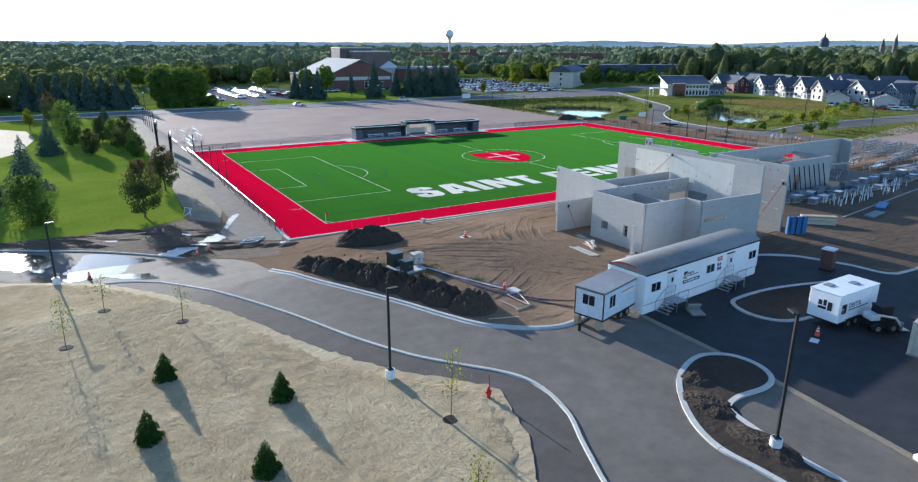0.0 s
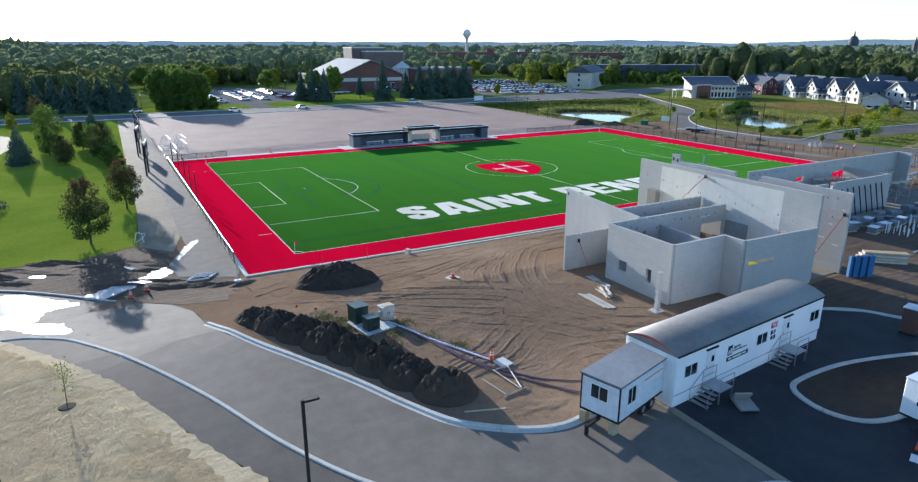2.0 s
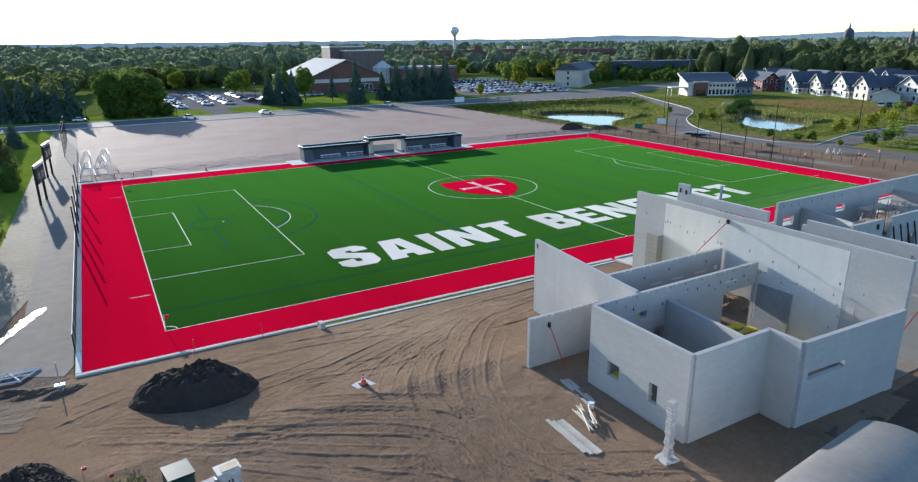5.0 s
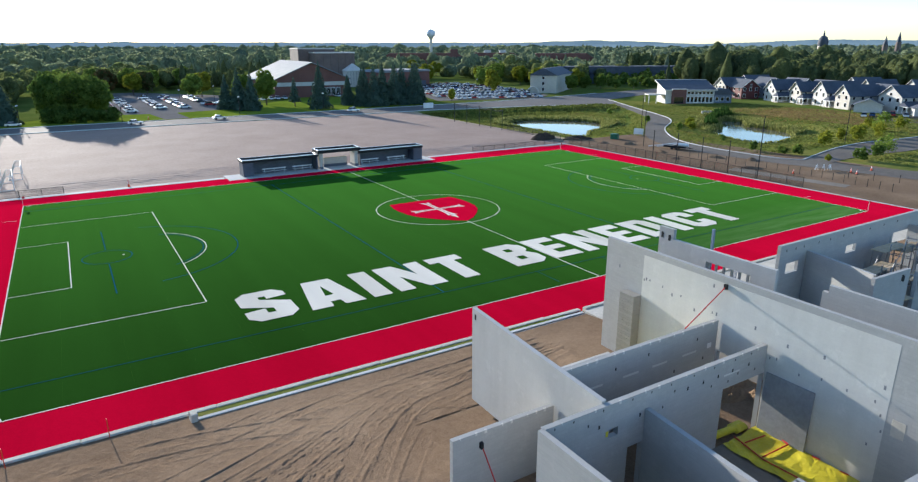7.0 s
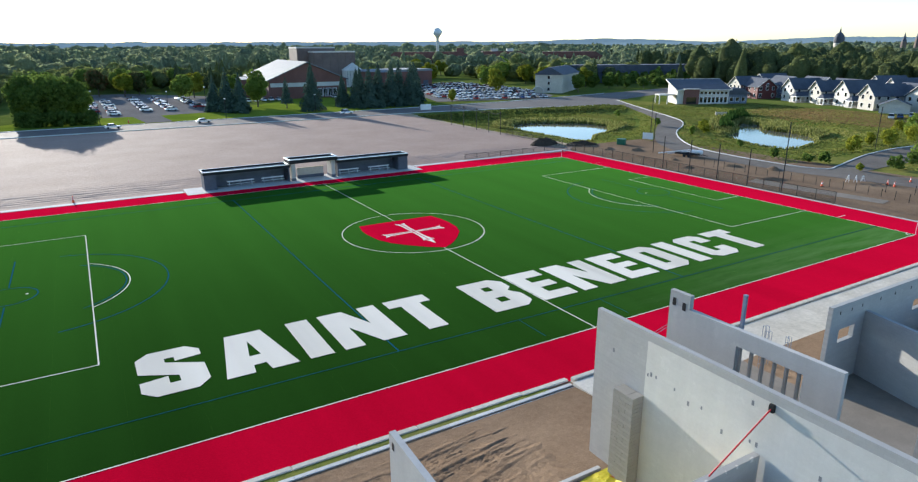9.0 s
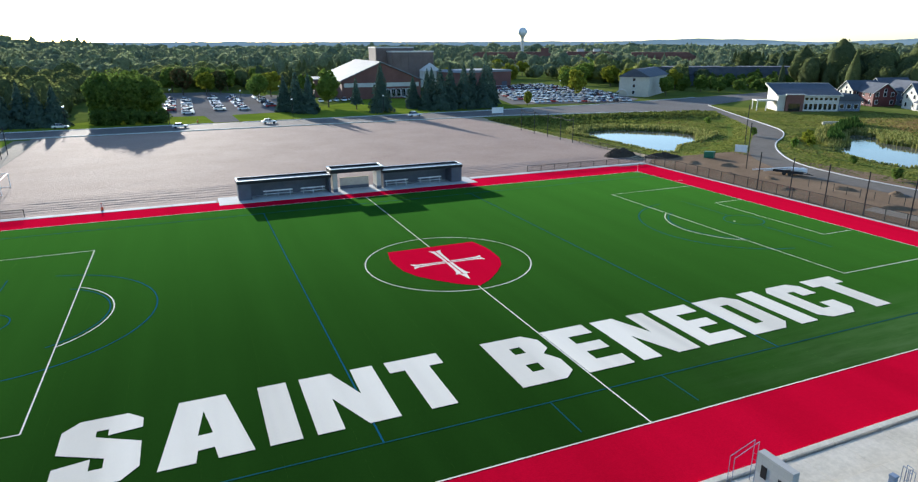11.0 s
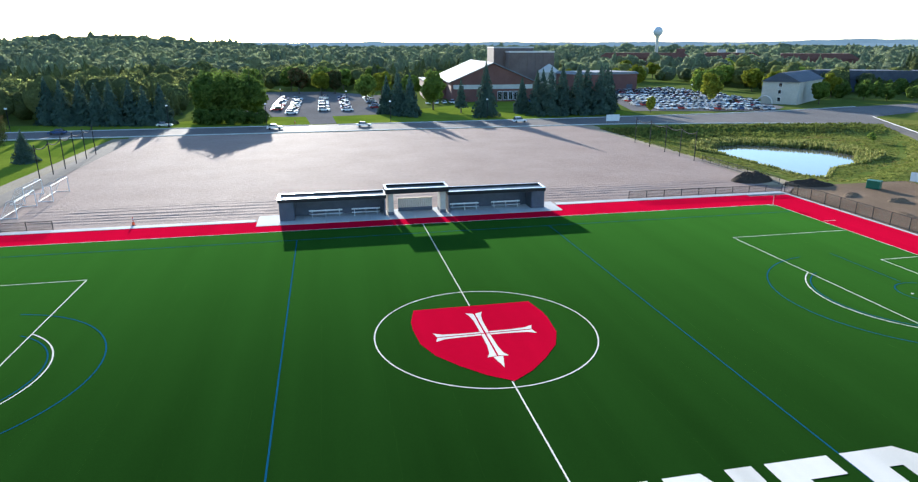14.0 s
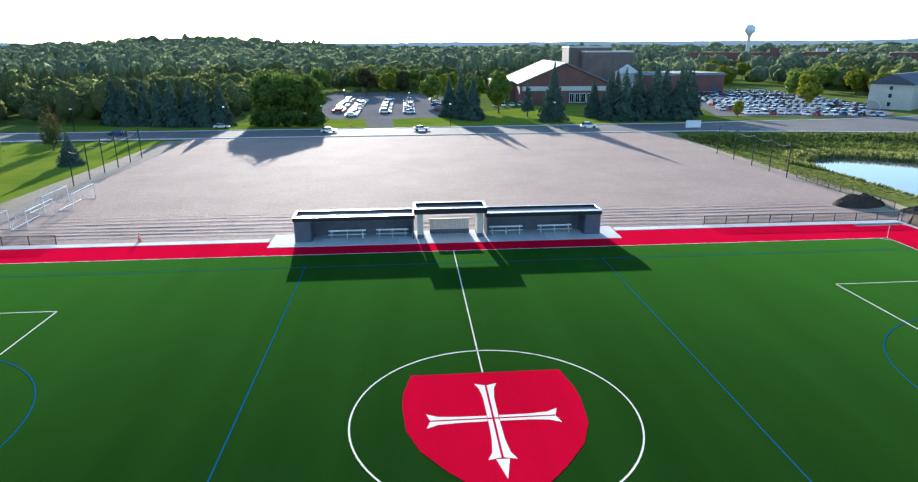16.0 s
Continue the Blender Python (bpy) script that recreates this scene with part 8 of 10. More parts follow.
for x, y in ((-8.7, 1.3), (-8.7, 6.7), (-5.5, 1.3)):
    part("canopy_post", boxes((x - 0.16, x + 0.16, y - 0.16, y + 0.16, 0, 3.4)), "siding_white", cb)

# field house
fh = thing("field_house", 60, 229, 0, -4, "large brick hall with a wide pale gabled metal roof", "hall")
hw, dp, ev, rg = 18.5, 66, 8.4, 16.2
part("wall", profile(bmesh.new(), [(-hw, 0), (hw, 0), (hw, ev), (0, rg - 0.3), (-hw, ev)], 0, dp), "brick", fh)
for s in (-1, 1):
    e = hw + 0.9
    sl = (rg - ev) / hw
    q = [(0, rg), (s * e, rg - sl * e), (s * e, rg - sl * e + 0.4), (0, rg + 0.4)]
    part("roof", profile(bmesh.new(), q if s > 0 else q[::-1], -1, dp + 1), "roof_pale", fh)
part("band", boxes((-hw + 1, hw - 1, -0.15, 0, 5.4, 7.2)), "siding_white", fh, "white horizontal band across the brick gable")
for i in range(5):
    wd = part("window", boxes((2.0 + i * 2.4, 4.0 + i * 2.4, -0.12, 0, 0.6, 4.4)), "white", fh)
    part("pane", boxes((2.2 + i * 2.4, 2.95 + i * 2.4, -0.16, -0.12, 0.8, 4.2), (3.05 + i * 2.4, 3.8 + i * 2.4, -0.16, -0.12, 0.8, 4.2)), "glass", wd)
part("annex", boxes((-hw - 10, -hw, 20, 50, 0, 8.0)), "brick", fh)
part("annex_roof", boxes((-hw - 10.5, -hw, 19.5, 50.5, 8.0, 8.4)), "roof_pale", fh)

for nm, x, y, w, d, h, m, lab in (("arts_block", 99, 332, 24, 22, 22.3, "stone_brown", "tall plain brown block behind the hall"), ("arts_block", 106, 318, 26, 20, 19.8, "stone_brown", "lower brown brick block behind the hall")):
    b_ = thing(nm, x, y, gz(x, y), -4, lab, "building", "arts blocks")
    part("wall", boxes((-w / 2, w / 2, 0, d, 0, h)), m, b_)
    part("parapet", boxes((-w / 2 - 0.2, w / 2 + 0.2, -0.2, d + 0.2, h, h + 0.8)), "siding_white", b_)
    for i in range(6):
        part("pier", boxes((-w / 2 + 1 + i * (w - 2) / 5 - 0.4, -w / 2 + 1 + i * (w - 2) / 5 + 0.4, -0.3, 0, 0, h)), m, b_)
gl = thing("glass_atrium", 110, 296, 0, -4, "white steel atrium with a pyramid glass roof", "atrium")
part("wall", boxes((-5, 5, 0, 9, 0, 9.5)), "siding_white", gl)
bm = bmesh.new()
bmesh.ops.create_cone(bm, cap_ends=True, segments=4, radius1=7.6, radius2=0.3, depth=4.4, matrix=Matrix.Translation((0, 4.5, 11.7)) @ Matrix.Rotation(radians(45), 4, "Z"))
part("roof", bm, "siding_white", gl)
for i in range(6):
    part("mullion", boxes((-4.6 + i * 1.8, -4.45 + i * 1.8, -0.1, 0, 1, 9)), "dugout", gl)
gym = thing("gymnasium", 136, 276, 0, 14, "long low brick gymnasium with a grey roof", "gymnasium")
part("wall", boxes((-18, 18, 0, 24, 0, 9.0)), "brick", gym)
part("roof", profile(bmesh.new(), [(-18.6, 9.0), (18.6, 9.0), (17, 10.2), (-17, 10.2)], -0.6, 24.6), "roof_pale", gym)
part("door", boxes((11, 15, -0.1, 0, 0, 3.6)), "dugout", gym)
hall = thing("residence_hall", 172, 190, 0, -52, "pale three-storey residence hall with a dark hipped roof", "building")
part("wall", boxes((-7, 7, 0, 40, 0, 9.2)), "siding_cream", hall)
part("roof", profile(bmesh.new(), [(-7.8, 9.0), (7.8, 9.0), (0.8, 12.6), (-0.8, 12.6)], -0.8, 40.8), "slate", hall)
for z0 in (1.2, 4.2, 7.0):
    house_window(hall, -0.6, 0.6, 0, z0, z0 + 1.5)
    for i in range(10):
        wd = part("window", boxes((-7.06, -7, 2 + i * 3.8, 3.6 + i * 3.8, z0, z0 + 1.5)), "white", hall)
        part("pane", boxes((-7.1, -7.06, 2.15 + i * 3.8, 3.45 + i * 3.8, z0 + 0.12, z0 + 1.38)), "glass", wd)
bm = tube([(-5 - 3 * math.cos(math.pi * k / 9), -1.5, 3.2 * math.sin(math.pi * k / 9)) for k in range(10)], 0.35)
part("entrance_arch", bm, "siding_white", hall, "white entrance arch")
for x, y, w, a, lab in ((285, 232, 120, 28, "long low dark-roofed college building among trees"), (300, 560, 90, 30, "brick college building with a long dark roof"), (395, 560, 60, 30, "distant brick building with pale roof vents"), (420, 470, 70, 35, "distant brick building among trees")):
    far = y > 400
    b_ = thing("college_building", x, y, gz(x, y) - 0.5, -a if far else -a, lab, "building", "college buildings")
    hh_ = 11 if far else 6.5
    part("wall", boxes((-w / 2, w / 2, 0, 16, 0, hh_)), "brick" if far else "siding_blue", b_)
    part("roof", profile(bmesh.new(), [(-w / 2 - 0.8, hh_), (w / 2 + 0.8, hh_), (w / 2 - 8, hh_ + 5), (-w / 2 + 8, hh_ + 5)], -0.8, 16.8), "slate" if not far else "brick", b_)
    for i in range(int(w / 5)):
        house_window(b_, -w / 2 + 1.5 + i * 5, -w / 2 + 3.2 + i * 5, 0, 1.2, 3.0)
        if far:
            house_window(b_, -w / 2 + 1.5 + i * 5, -w / 2 + 3.2 + i * 5, 0, 5.2, 7.2)
    if x == 395:
        for k in (-12, 6):
            part("roof_vent", boxes((k, k + 8, 5, 10, hh_ + 5, hh_ + 8)), "siding_white", b_)
    if x == 300:
        part("tower", boxes((30, 38, 2, 10, 0, hh_ + 9)), "brick", b_)

# white sheds far out on the plain
for x, y, w in ((470, 2700, 70), (560, 2720, 45), (640, 2760, 60)):
    t = thing("shed", x, y, 6, -10, "distant long white industrial shed among woods", "shed", "distant sheds")
    part("wall", boxes((-w / 2, w / 2, 0, 20, 0, 17), bevel=0.3), "white", t)
    part("roof", profile(bmesh.new(), [(-w / 2 - 1, 17), (w / 2 + 1, 17), (w / 2 - 3, 19), (-w / 2 + 3, 19)], -0.6, 20.6), "siding_white", t)

# water tower
wt = thing("water_tower", 385, 695, gz(385, 695), 0, "pale blue ball-shaped water tower on a slim stem", "water tower")
zt = 40.5 - gz(385, 695)
b = bmesh.new()
rod(b, (0, 0, 0), (0, 0, 6), 5.0, 2.0, 20)
rod(b, (0, 0, 6), (0, 0, zt - 6), 1.9, 1.9, 20)
rod(b, (0, 0, zt - 7.5), (0, 0, zt - 3), 1.9, 4.2, 20)
part("stem", b, "siding_white", wt)
b = bmesh.new()
bmesh.ops.create_uvsphere(b, u_segments=28, v_segments=18, radius=6.0, matrix=Matrix.Translation((0, 0, zt)) @ Matrix.Diagonal((1, 1, 0.92, 1)))
part("tank", b, "trailer_grey", wt)
part("rail", rods(((0, 0, zt + 5.3), (0, 0, zt + 6.6), 0.35)), "steel", wt)

# domed chapel and twin spires on the skyline
ch = thing("chapel", 860, 440, 2, -60, "distant chapel with a tall dark dome", "chapel")
b = bmesh.new()
rod(b, (0, 0, 0), (0, 0, 26), 6.0, 6.0, 20)
part("drum", b, "siding_tan", ch)
b = bmesh.new()
bmesh.ops.create_uvsphere(b, u_segments=24, v_segments=16, radius=6.6, matrix=Matrix.Translation((0, 0, 26)) @ Matrix.Diagonal((1, 1, 1.5, 1)))
part("dome", b, "slate", ch)
b = bmesh.new()
rod(b, (0, 0, 35), (0, 0, 38), 1.3, 1.2, 12)
rod(b, (0, 0, 38), (0, 0, 43), 1.1, 0.1, 12)
part("lantern", b, "slate", ch)
for x, y, h in ((845, 352, 28), (858, 343, 33)):
    sp = thing("spire", x, y, 8, 0, "distant slender church spire", "spire", "church spires")
    b = bmesh.new()
    rod(b, (0, 0, 0), (0, 0, h * 0.62), 3.4, 3.2, 8)
    part("tower", b, "stone_brown", sp)
    b = bmesh.new()
    rod(b, (0, 0, h * 0.62), (0, 0, h), 3.0, 0.1, 8)
    part("spire_roof", b, "slate", sp)


# ---- cars ----
def car_mesh(name, colour, tall):
    t = thing(name, 0, 0, -200, 0, "", "car", "parked cars")
    L2, W2 = 2.25, 0.88
    body = [(-L2, 0.35), (-L2, 0.75), (-L2 + 0.15, 0.92), (-0.95, 0.95), (1.0, 0.95), (L2 - 0.2, 0.8), (L2, 0.6), (L2, 0.35)]
    part("body", profile(bmesh.new(), body, -W2, W2), colour, t)
    top = 1.45 + tall
    bm = bmesh.new()
    cab = [(-1.75 - tall, 0.94), (-1.3 - tall * 1.2, top), (0.35, top), (1.0, 0.94)]
    lo = [bm.verts.new((x, s * (W2 - (0.02 if z < 1 else 0.18)), z)) for s in (-1, 1) for x, z in cab]
    for f in ((0, 1, 2, 3), (7, 6, 5, 4), (0, 4, 5, 1), (2, 6, 7, 3)):
        bm.faces.new([lo[i] for i in f])
    bmesh.ops.recalc_face_normals(bm, faces=bm.faces)
    part("glazing", bm, "glass", t)
    part("roof", boxes((-1.25 - tall, 0.3, -W2 + 0.18, W2 - 0.18, top - 0.02, top + 0.05), bevel=0.02), colour, t)
    for x in (-1.35, 1.35):
        for y in (-W2 + 0.08, W2 - 0.08):
            part("wheel", rods(((x, y - 0.1, 0.33), (x, y + 0.1, 0.33), 0.33), n=12), "rubber", t)
    return t


M["car_white"] = plain("white car paint", (0.84, 0.84, 0.84), 0.2, 0.0, 0.7, 0.05)
M["car_silver"] = plain("silver car paint", (0.74, 0.75, 0.77), 0.3, 0.7, 0.6, 0.05)
M["car_dark"] = plain("dark car paint", (0.02, 0.022, 0.03), 0.2, 0.0, 0.7, 0.05)
M["car_red"] = plain("red car paint", (0.35, 0.02, 0.02), 0.2, 0.0, 0.7, 0.05)
M["car_blue"] = plain("blue car paint", (0.03, 0.07, 0.18), 0.2, 0.0, 0.7, 0.05)
CARS = []
for colour, words_ in (("white", "white"), ("silver", "silver"), ("dark", "black"), ("white", "white"), ("blue", "blue"), ("white", "white"), ("silver", "silver"), ("red", "red"), ("white", "white")):
    kind = "sport utility car" if len(CARS) % 2 else "saloon car"
    c = car_mesh("car", "car_" + colour, 0.25 if len(CARS) % 2 else 0.0)
    c["label"] = f"parked {words_} {kind} with dark windows"
    CARS.append(c)
crnd = random.Random(11)


def park(x, y, turn):
    copy_thing(crnd.choice(CARS), pose(x, y, gz(x, y) + 0.05, 0, 0, turn + crnd.uniform(-2, 2)))


for x, y0, y1, full in ((-30.5, 204, 268, 0.62), (-24.0, 190, 264, 0.62), (-12.8, 200, 264, 0.7), (-4.2, 198, 262, 0.75), (7.0, 203, 262, 0.6), (12.6, 180, 214, 0.75)):
    n = int((y1 - y0) / 2.9)
    for i in range(n + 1):
        if crnd.random() < full * (0.55 if i % 7 > 4 else 1.0):
            park(x + 0.02 * (y0 - 200), y0 + 2.9 * i, 0 if crnd.random() < 0.5 else 180)
for x0, y0, x1, y1, turn in ((30, 222, 44, 224, 90), (46, 232, 58, 233, 90), (60, 223, 74, 224, 90)):
    n = int(math.hypot(x1 - x0, y1 - y0) / 2.9)
    for i in range(n + 1):
        if crnd.random() < 0.82:
            park(x0 + (x1 - x0) * i / n, y0 + (y1 - y0) * i / n, turn)
for row in range(13):                                      # crowded rows of the second car park
    y = 176 + row * 8.6 + (0 if row % 2 else 2.6)
    x0, x1 = 105 + 0.3 * (y - 176), min(164 + 0.22 * (y - 176), 178)
    if row < 2:
        x0, x1 = 112, 152 + row * 8
    n = int((x1 - x0) / 2.75)
    for i in range(n):
        if crnd.random() < 0.9:
            park(x0 + (x1 - x0) * i / n, y, 90)
for x, y, turn in ((-27, 147, 0), (48, 149, 0), (-85, 148, 180), (-60, 160.5, 0), (190, 36, 25), (193.5, 35, 25), (198, 33.5, 25), (201, 32, 25), (201.5, 28, 25), (192, 17, 100), (194, 13.5, 100), (195, 10, 100), (204, 20, 100), (205, 16, 100), (207, 9, 100), (-1, 148, 0)):
    park(x, y, turn)
for c in CARS:                                             # the models themselves stand in the car park as well
    c.matrix_basis = pose(152 - 2.8 * CARS.index(c), 168.5 + 0.6 * CARS.index(c), 0.05, 0, 0, 90)
wcar = copy_thing(CARS[0], pose(-45.0, -106.9, gz(-45.0, -106.9) + 0.05, 0, 0, 70))

# ---- fences, poles, scoreboards and goals ----
def mesh_material(gap=0.55):
    """Woven wire: thin diagonal strands with gaps."""
    m, nt, ns, ln, bsdf = nodes_of("black chain link")
    geo = nt.nodes.new("ShaderNodeNewGeometry")
    bsdf.inputs["Base Color"].default_value = (0.02, 0.02, 0.02, 1)
    bsdf.inputs["Roughness"].default_value = 0.6
    mp = nt.nodes.new("ShaderNodeMapping")
    mp.inputs["Rotation"].default_value = (0.785, 0.785, 0)
    ln.new(geo.outputs["Position"], mp.inputs["Vector"])
    ch = nt.nodes.new("ShaderNodeTexChecker")
    ch.inputs["Scale"].default_value = 14
    ln.new(mp.outputs[0], ch.inputs["Vector"])
    tr = nt.nodes.new("ShaderNodeBsdfTransparent")
    mx = nt.nodes.new("ShaderNodeMixShader")
    v = maths(nt, "ADD", maths(nt, "MULTIPLY", ch.outputs["Fac"], 0.3), gap)
    ln.new(v, mx.inputs[0])
    ln.new(bsdf.outputs[0], mx.inputs[1])
    ln.new(tr.outputs[0], mx.inputs[2])
    ln.new(mx.outputs[0], ns["Material Output"].inputs["Surface"])
    return m


M["chain"] = mesh_material()
M["screen"] = mesh_material(0.1)


def fence(a, b, h, label, step=3.0, rail="dark_metal", z=None, net=True, mesh="chain"):
    a, b = Vector((*a, 0)), Vector((*b, 0))
    d = b - a
    n = max(1, round(d.length / step))
    turn = math.degrees(math.atan2(d.y, d.x))
    base = (lambda x, y: gz(x, y)) if z is None else (lambda x, y: z)
    t = thing("fence", a.x, a.y, 0, turn, label, "fence", "fences")
    for i in range(n + 1):
        p = a + d * i / n
        u = d.length * i / n
        part("post", rods(((u, 0, base(p.x, p.y) - 0.1), (u, 0, base(p.x, p.y) + h), 0.05)), "dark_metal", t)
        if i < n:
            q = a + d * (i + 1) / n
            v = d.length * (i + 1) / n
            za, zb = base(p.x, p.y), base(q.x, q.y)
            if net:
                part("top_rail", rods(((u, 0, za + h), (v, 0, zb + h), 0.032)), rail, t)
                part("bottom_rail", rods(((u, 0, za + 0.15), (v, 0, zb + 0.15), 0.03)), "dark_metal", t)
                bm = bmesh.new()
                bm.faces.new([bm.verts.new(c) for c in ((u + 0.03, 0, za + 0.15), (v - 0.03, 0, zb + 0.15), (v - 0.03, 0, zb + h), (u + 0.03, 0, za + h))])
                part("wire_panel", bm, mesh, t)
    return t


fence((-60.35, -34.5), (-60.35, 40), 1.25, "low fence with a black windscreen and pale top rail", rail="coping", z=0.0, mesh="screen")
fence((61.3, 42.5), (61.3, -14), 1.8, "black chain-link fence beside the pitch", z=-0.06)
fence((34, 43.2), (61, 42.8), 1.2, "low black chain-link fence behind the pitch", z=-0.06)
fence((-60.5, 42.2), (-48, 42.2), 1.2, "low black chain-link fence behind the pitch", z=-0.06)
fence((71.3, 12), (72.6, -15), 1.4, "black post fence on the graded soil", 2.3, z=-0.06, net=False)
fence((72.6, -15), (70.9, -30), 1.4, "black post fence on the graded soil", 2.3, z=-0.06, net=False)
fence((61.3, -14), (61.6, -20), 1.8, "black chain-link fence beside the pitch", z=-0.06)
fence((76, -20), (90, -44), 1.5, "black post fence on the graded soil", 4.0, z=-0.06, net=False)
sheet("concrete_apron", [(64.7, -2.6), (68.2, -2.0), (68.8, -12), (70.4, -23.5), (67.4, -24), (65.6, -13)], 0.05, "path", "new pale concrete walk beside the fence", "concrete")
for x, y, a in ((79.4, -12.0, 20), (80.4, -12.8, 25), (81.5, -13.4, 15)):
    t = thing("barricade", x, y, gz(x, y) + 0.05, a, "white folding site barricade on the road edge", "barricade", "barricades")
    for z in (0.45, 0.85):
        part("board", boxes((-0.6, 0.6, -0.03, 0.03, z, z + 0.22), bevel=0.01), "white", t)
    for u in (-0.5, 0.5):
        part("leg", rods(((u, -0.25, 0), (u, 0, 1.1), 0.03), ((u, 0.25, 0), (u, 0, 1.1), 0.03)), "white", t)
for x, y in ((71.8, -11.9), (82.4, -17.1), (81.6, -18.6), (88.1, -18)):
    cone(x, y)
fence((64.5, 48), (64.5, 72), 1.3, "low black chain-link fence along the lot", z=-0.06)


def net_pole(x, y, h):
    t = thing("net_pole", x, y, gz(x, y), 0, "tall slim black pole of the ball netting", "pole", "net poles")
    part("pole", rods(((0, 0, -0.2), (0, 0, h), 0.09)), "dark_metal", t)
    part("cap", rods(((0, 0, h), (0, 0, h + 0.08), 0.12)), "dark_metal", t)


for x, y, h in [(61.9, y, 6.2) for y in (14.2, 7.8, 1.6, -4.6)] + [(61.9, -11, 11.3)] + [(-60.1, y, 5.2) for y in (31, 20, 11, 4, -3)] + [(-63, y, 6.4) for y in (78, 84, 90, 96, 102, 108)] + [(63.0, y, 6.2) for y in (72.6, 78.4, 84.8, 92, 99.5)] + [(75, 29, 8.8), (100, 53.3, 9.4), (121, 5, 9.5), (125, -14, 7)]:
    net_pole(x, y, h)
for x, ys in ((63.0, (72.6, 78.4, 84.8, 92, 99.5)), (-63, (78, 84, 90, 96, 102, 108))):   # gathered netting slung between the poles
    for a, b in zip(ys, ys[1:]):
        bm = tube([(x, a + (b - a) * q / 6, 5.9 - 2.4 * q / 6 * (1 - q / 6)) for q in range(7)], 0.09, 5)
        tagged(part("netting", bm, "rubber"), "gathered dark netting slung between poles", "netting", "netting")


def scoreboard(x, y, turn):
    t = thing("scoreboard", x, y, 0, turn, "black scoreboard on two steel posts, seen from its edge", "scoreboard", "scoreboards")
    for u in (-2.2, 2.2):
        part("post", boxes((u - 0.16, u + 0.16, -0.16, 0.16, 0, 6.2)), "dark_metal", t)
    part("board", boxes((-2.9, 2.9, -0.34, -0.16, 3.3, 5.8), bevel=0.03), "dark_metal", t)
    part("header", boxes((-2.9, 2.9, -0.36, -0.1, 5.85, 6.35), bevel=0.03), "coping", t, "pale header panel")
    for u in (-1.9, 0.4):
        part("display", boxes((u, u + 1.5, -0.36, -0.34, 3.8, 5.0)), "glass", t)


scoreboard(-65.0, 53.6, 82)
scoreboard(-65.0, 28.0, 82)


def soccer_goal(x, y, turn):
    t = thing("soccer_goal", x, y, 0.0, turn, "white portable soccer goal with a thin net on the gravel", "goal", "spare goals")
    w, h, d, s = 3.75, 2.44, 2.1, 0.9
    for e in (-w, w):
        part("post", rods(((e, 0, 0), (e, 0, h), 0.065), n=8), "white", t)
        part("side_frame", rods(((e, 0, 0.05), (e, d, 0.05), 0.05), ((e, 0, h), (e, s, h), 0.035), ((e, s, h), (e, d, 0.05), 0.035)), "white", t)
    part("crossbar", rods(((-w, 0, h), (w, 0, h), 0.065), n=8), "white", t)
    part("ground_bar", rods(((-w, d, 0.05), (w, d, 0.05), 0.05)), "white", t)
    net = [((-w + k * 0.5, s, h), (-w + k * 0.5, d, 0.05), 0.012) for k in range(16)] + [((-w + k * 0.5, 0, h), (-w + k * 0.5, s, h), 0.012) for k in range(16)]
    net += [((-w, s + (d - s) * k / 6, h - (h - 0.05) * k / 6), (w, s + (d - s) * k / 6, h - (h - 0.05) * k / 6), 0.012) for k in range(6)]
    part("net", rods(*net, n=3), "siding_cream", t)


for x, y, a in ((-55.4, 53.3, 93), (-54.5, 63.7, 92), (-57.9, 62.4, 92), (-58.0, 46.7, 90)):
    soccer_goal(x, y, a)

# signs and bins at the far corner
for x, y, w, m_, lab in ((77.8, 41.8, 2.0, "green_bin", "green metal bin on the soil"), (88, 43, 2.6, "white", "white site sign on two posts")):
    t = thing("bin" if m_ == "green_bin" else "site_sign", x, y, gz(x, y), -60, lab, "bin" if m_ == "green_bin" else "sign")
    if m_ == "green_bin":
        part("body", boxes((-w / 2, w / 2, -0.7, 0.7, 0, 1.3), bevel=0.05), m_, t)
        part("lid", boxes((-w / 2 - 0.05, w / 2 + 0.05, -0.75, 0.75, 1.3, 1.38)), m_, t)
    else:
        part("board", boxes((-w / 2, w / 2, -0.03, 0.03, 0.4, 2.0)), m_, t)
        for u in (-w / 2 + 0.2, w / 2 - 0.2):
            part("post", boxes((u - 0.05, u + 0.05, 0.03, 0.12, 0, 2.0)), "wood", t)
bs = thing("notice_board", 76, 141, 0, 0, "white notice board beside the street", "sign")
part("board", boxes((-2.2, 2.2, -0.05, 0.05, 0.6, 2.6)), "white", bs)
part("post", boxes((-2, -1.9, 0.05, 0.15, 0, 2.4)), "wood", bs)
part("post", boxes((1.9, 2, 0.05, 0.15, 0, 2.4)), "wood", bs)
ut = thing("utility_trailer", 77.4, 21.2, gz(77.4, 21.2), -68, "flat utility trailer carrying white beams and a drum", "trailer")
part("deck", boxes((-2.2, 2.2, -0.8, 0.8, 0.55, 0.66)), "bark", ut)
part("side_rail", boxes((-2.6, 2.8, -1.0, -0.95, 0.5, 0.95), (-2.6, 2.8, 0.95, 1.0, 0.5, 0.95)), "dark_metal", ut)
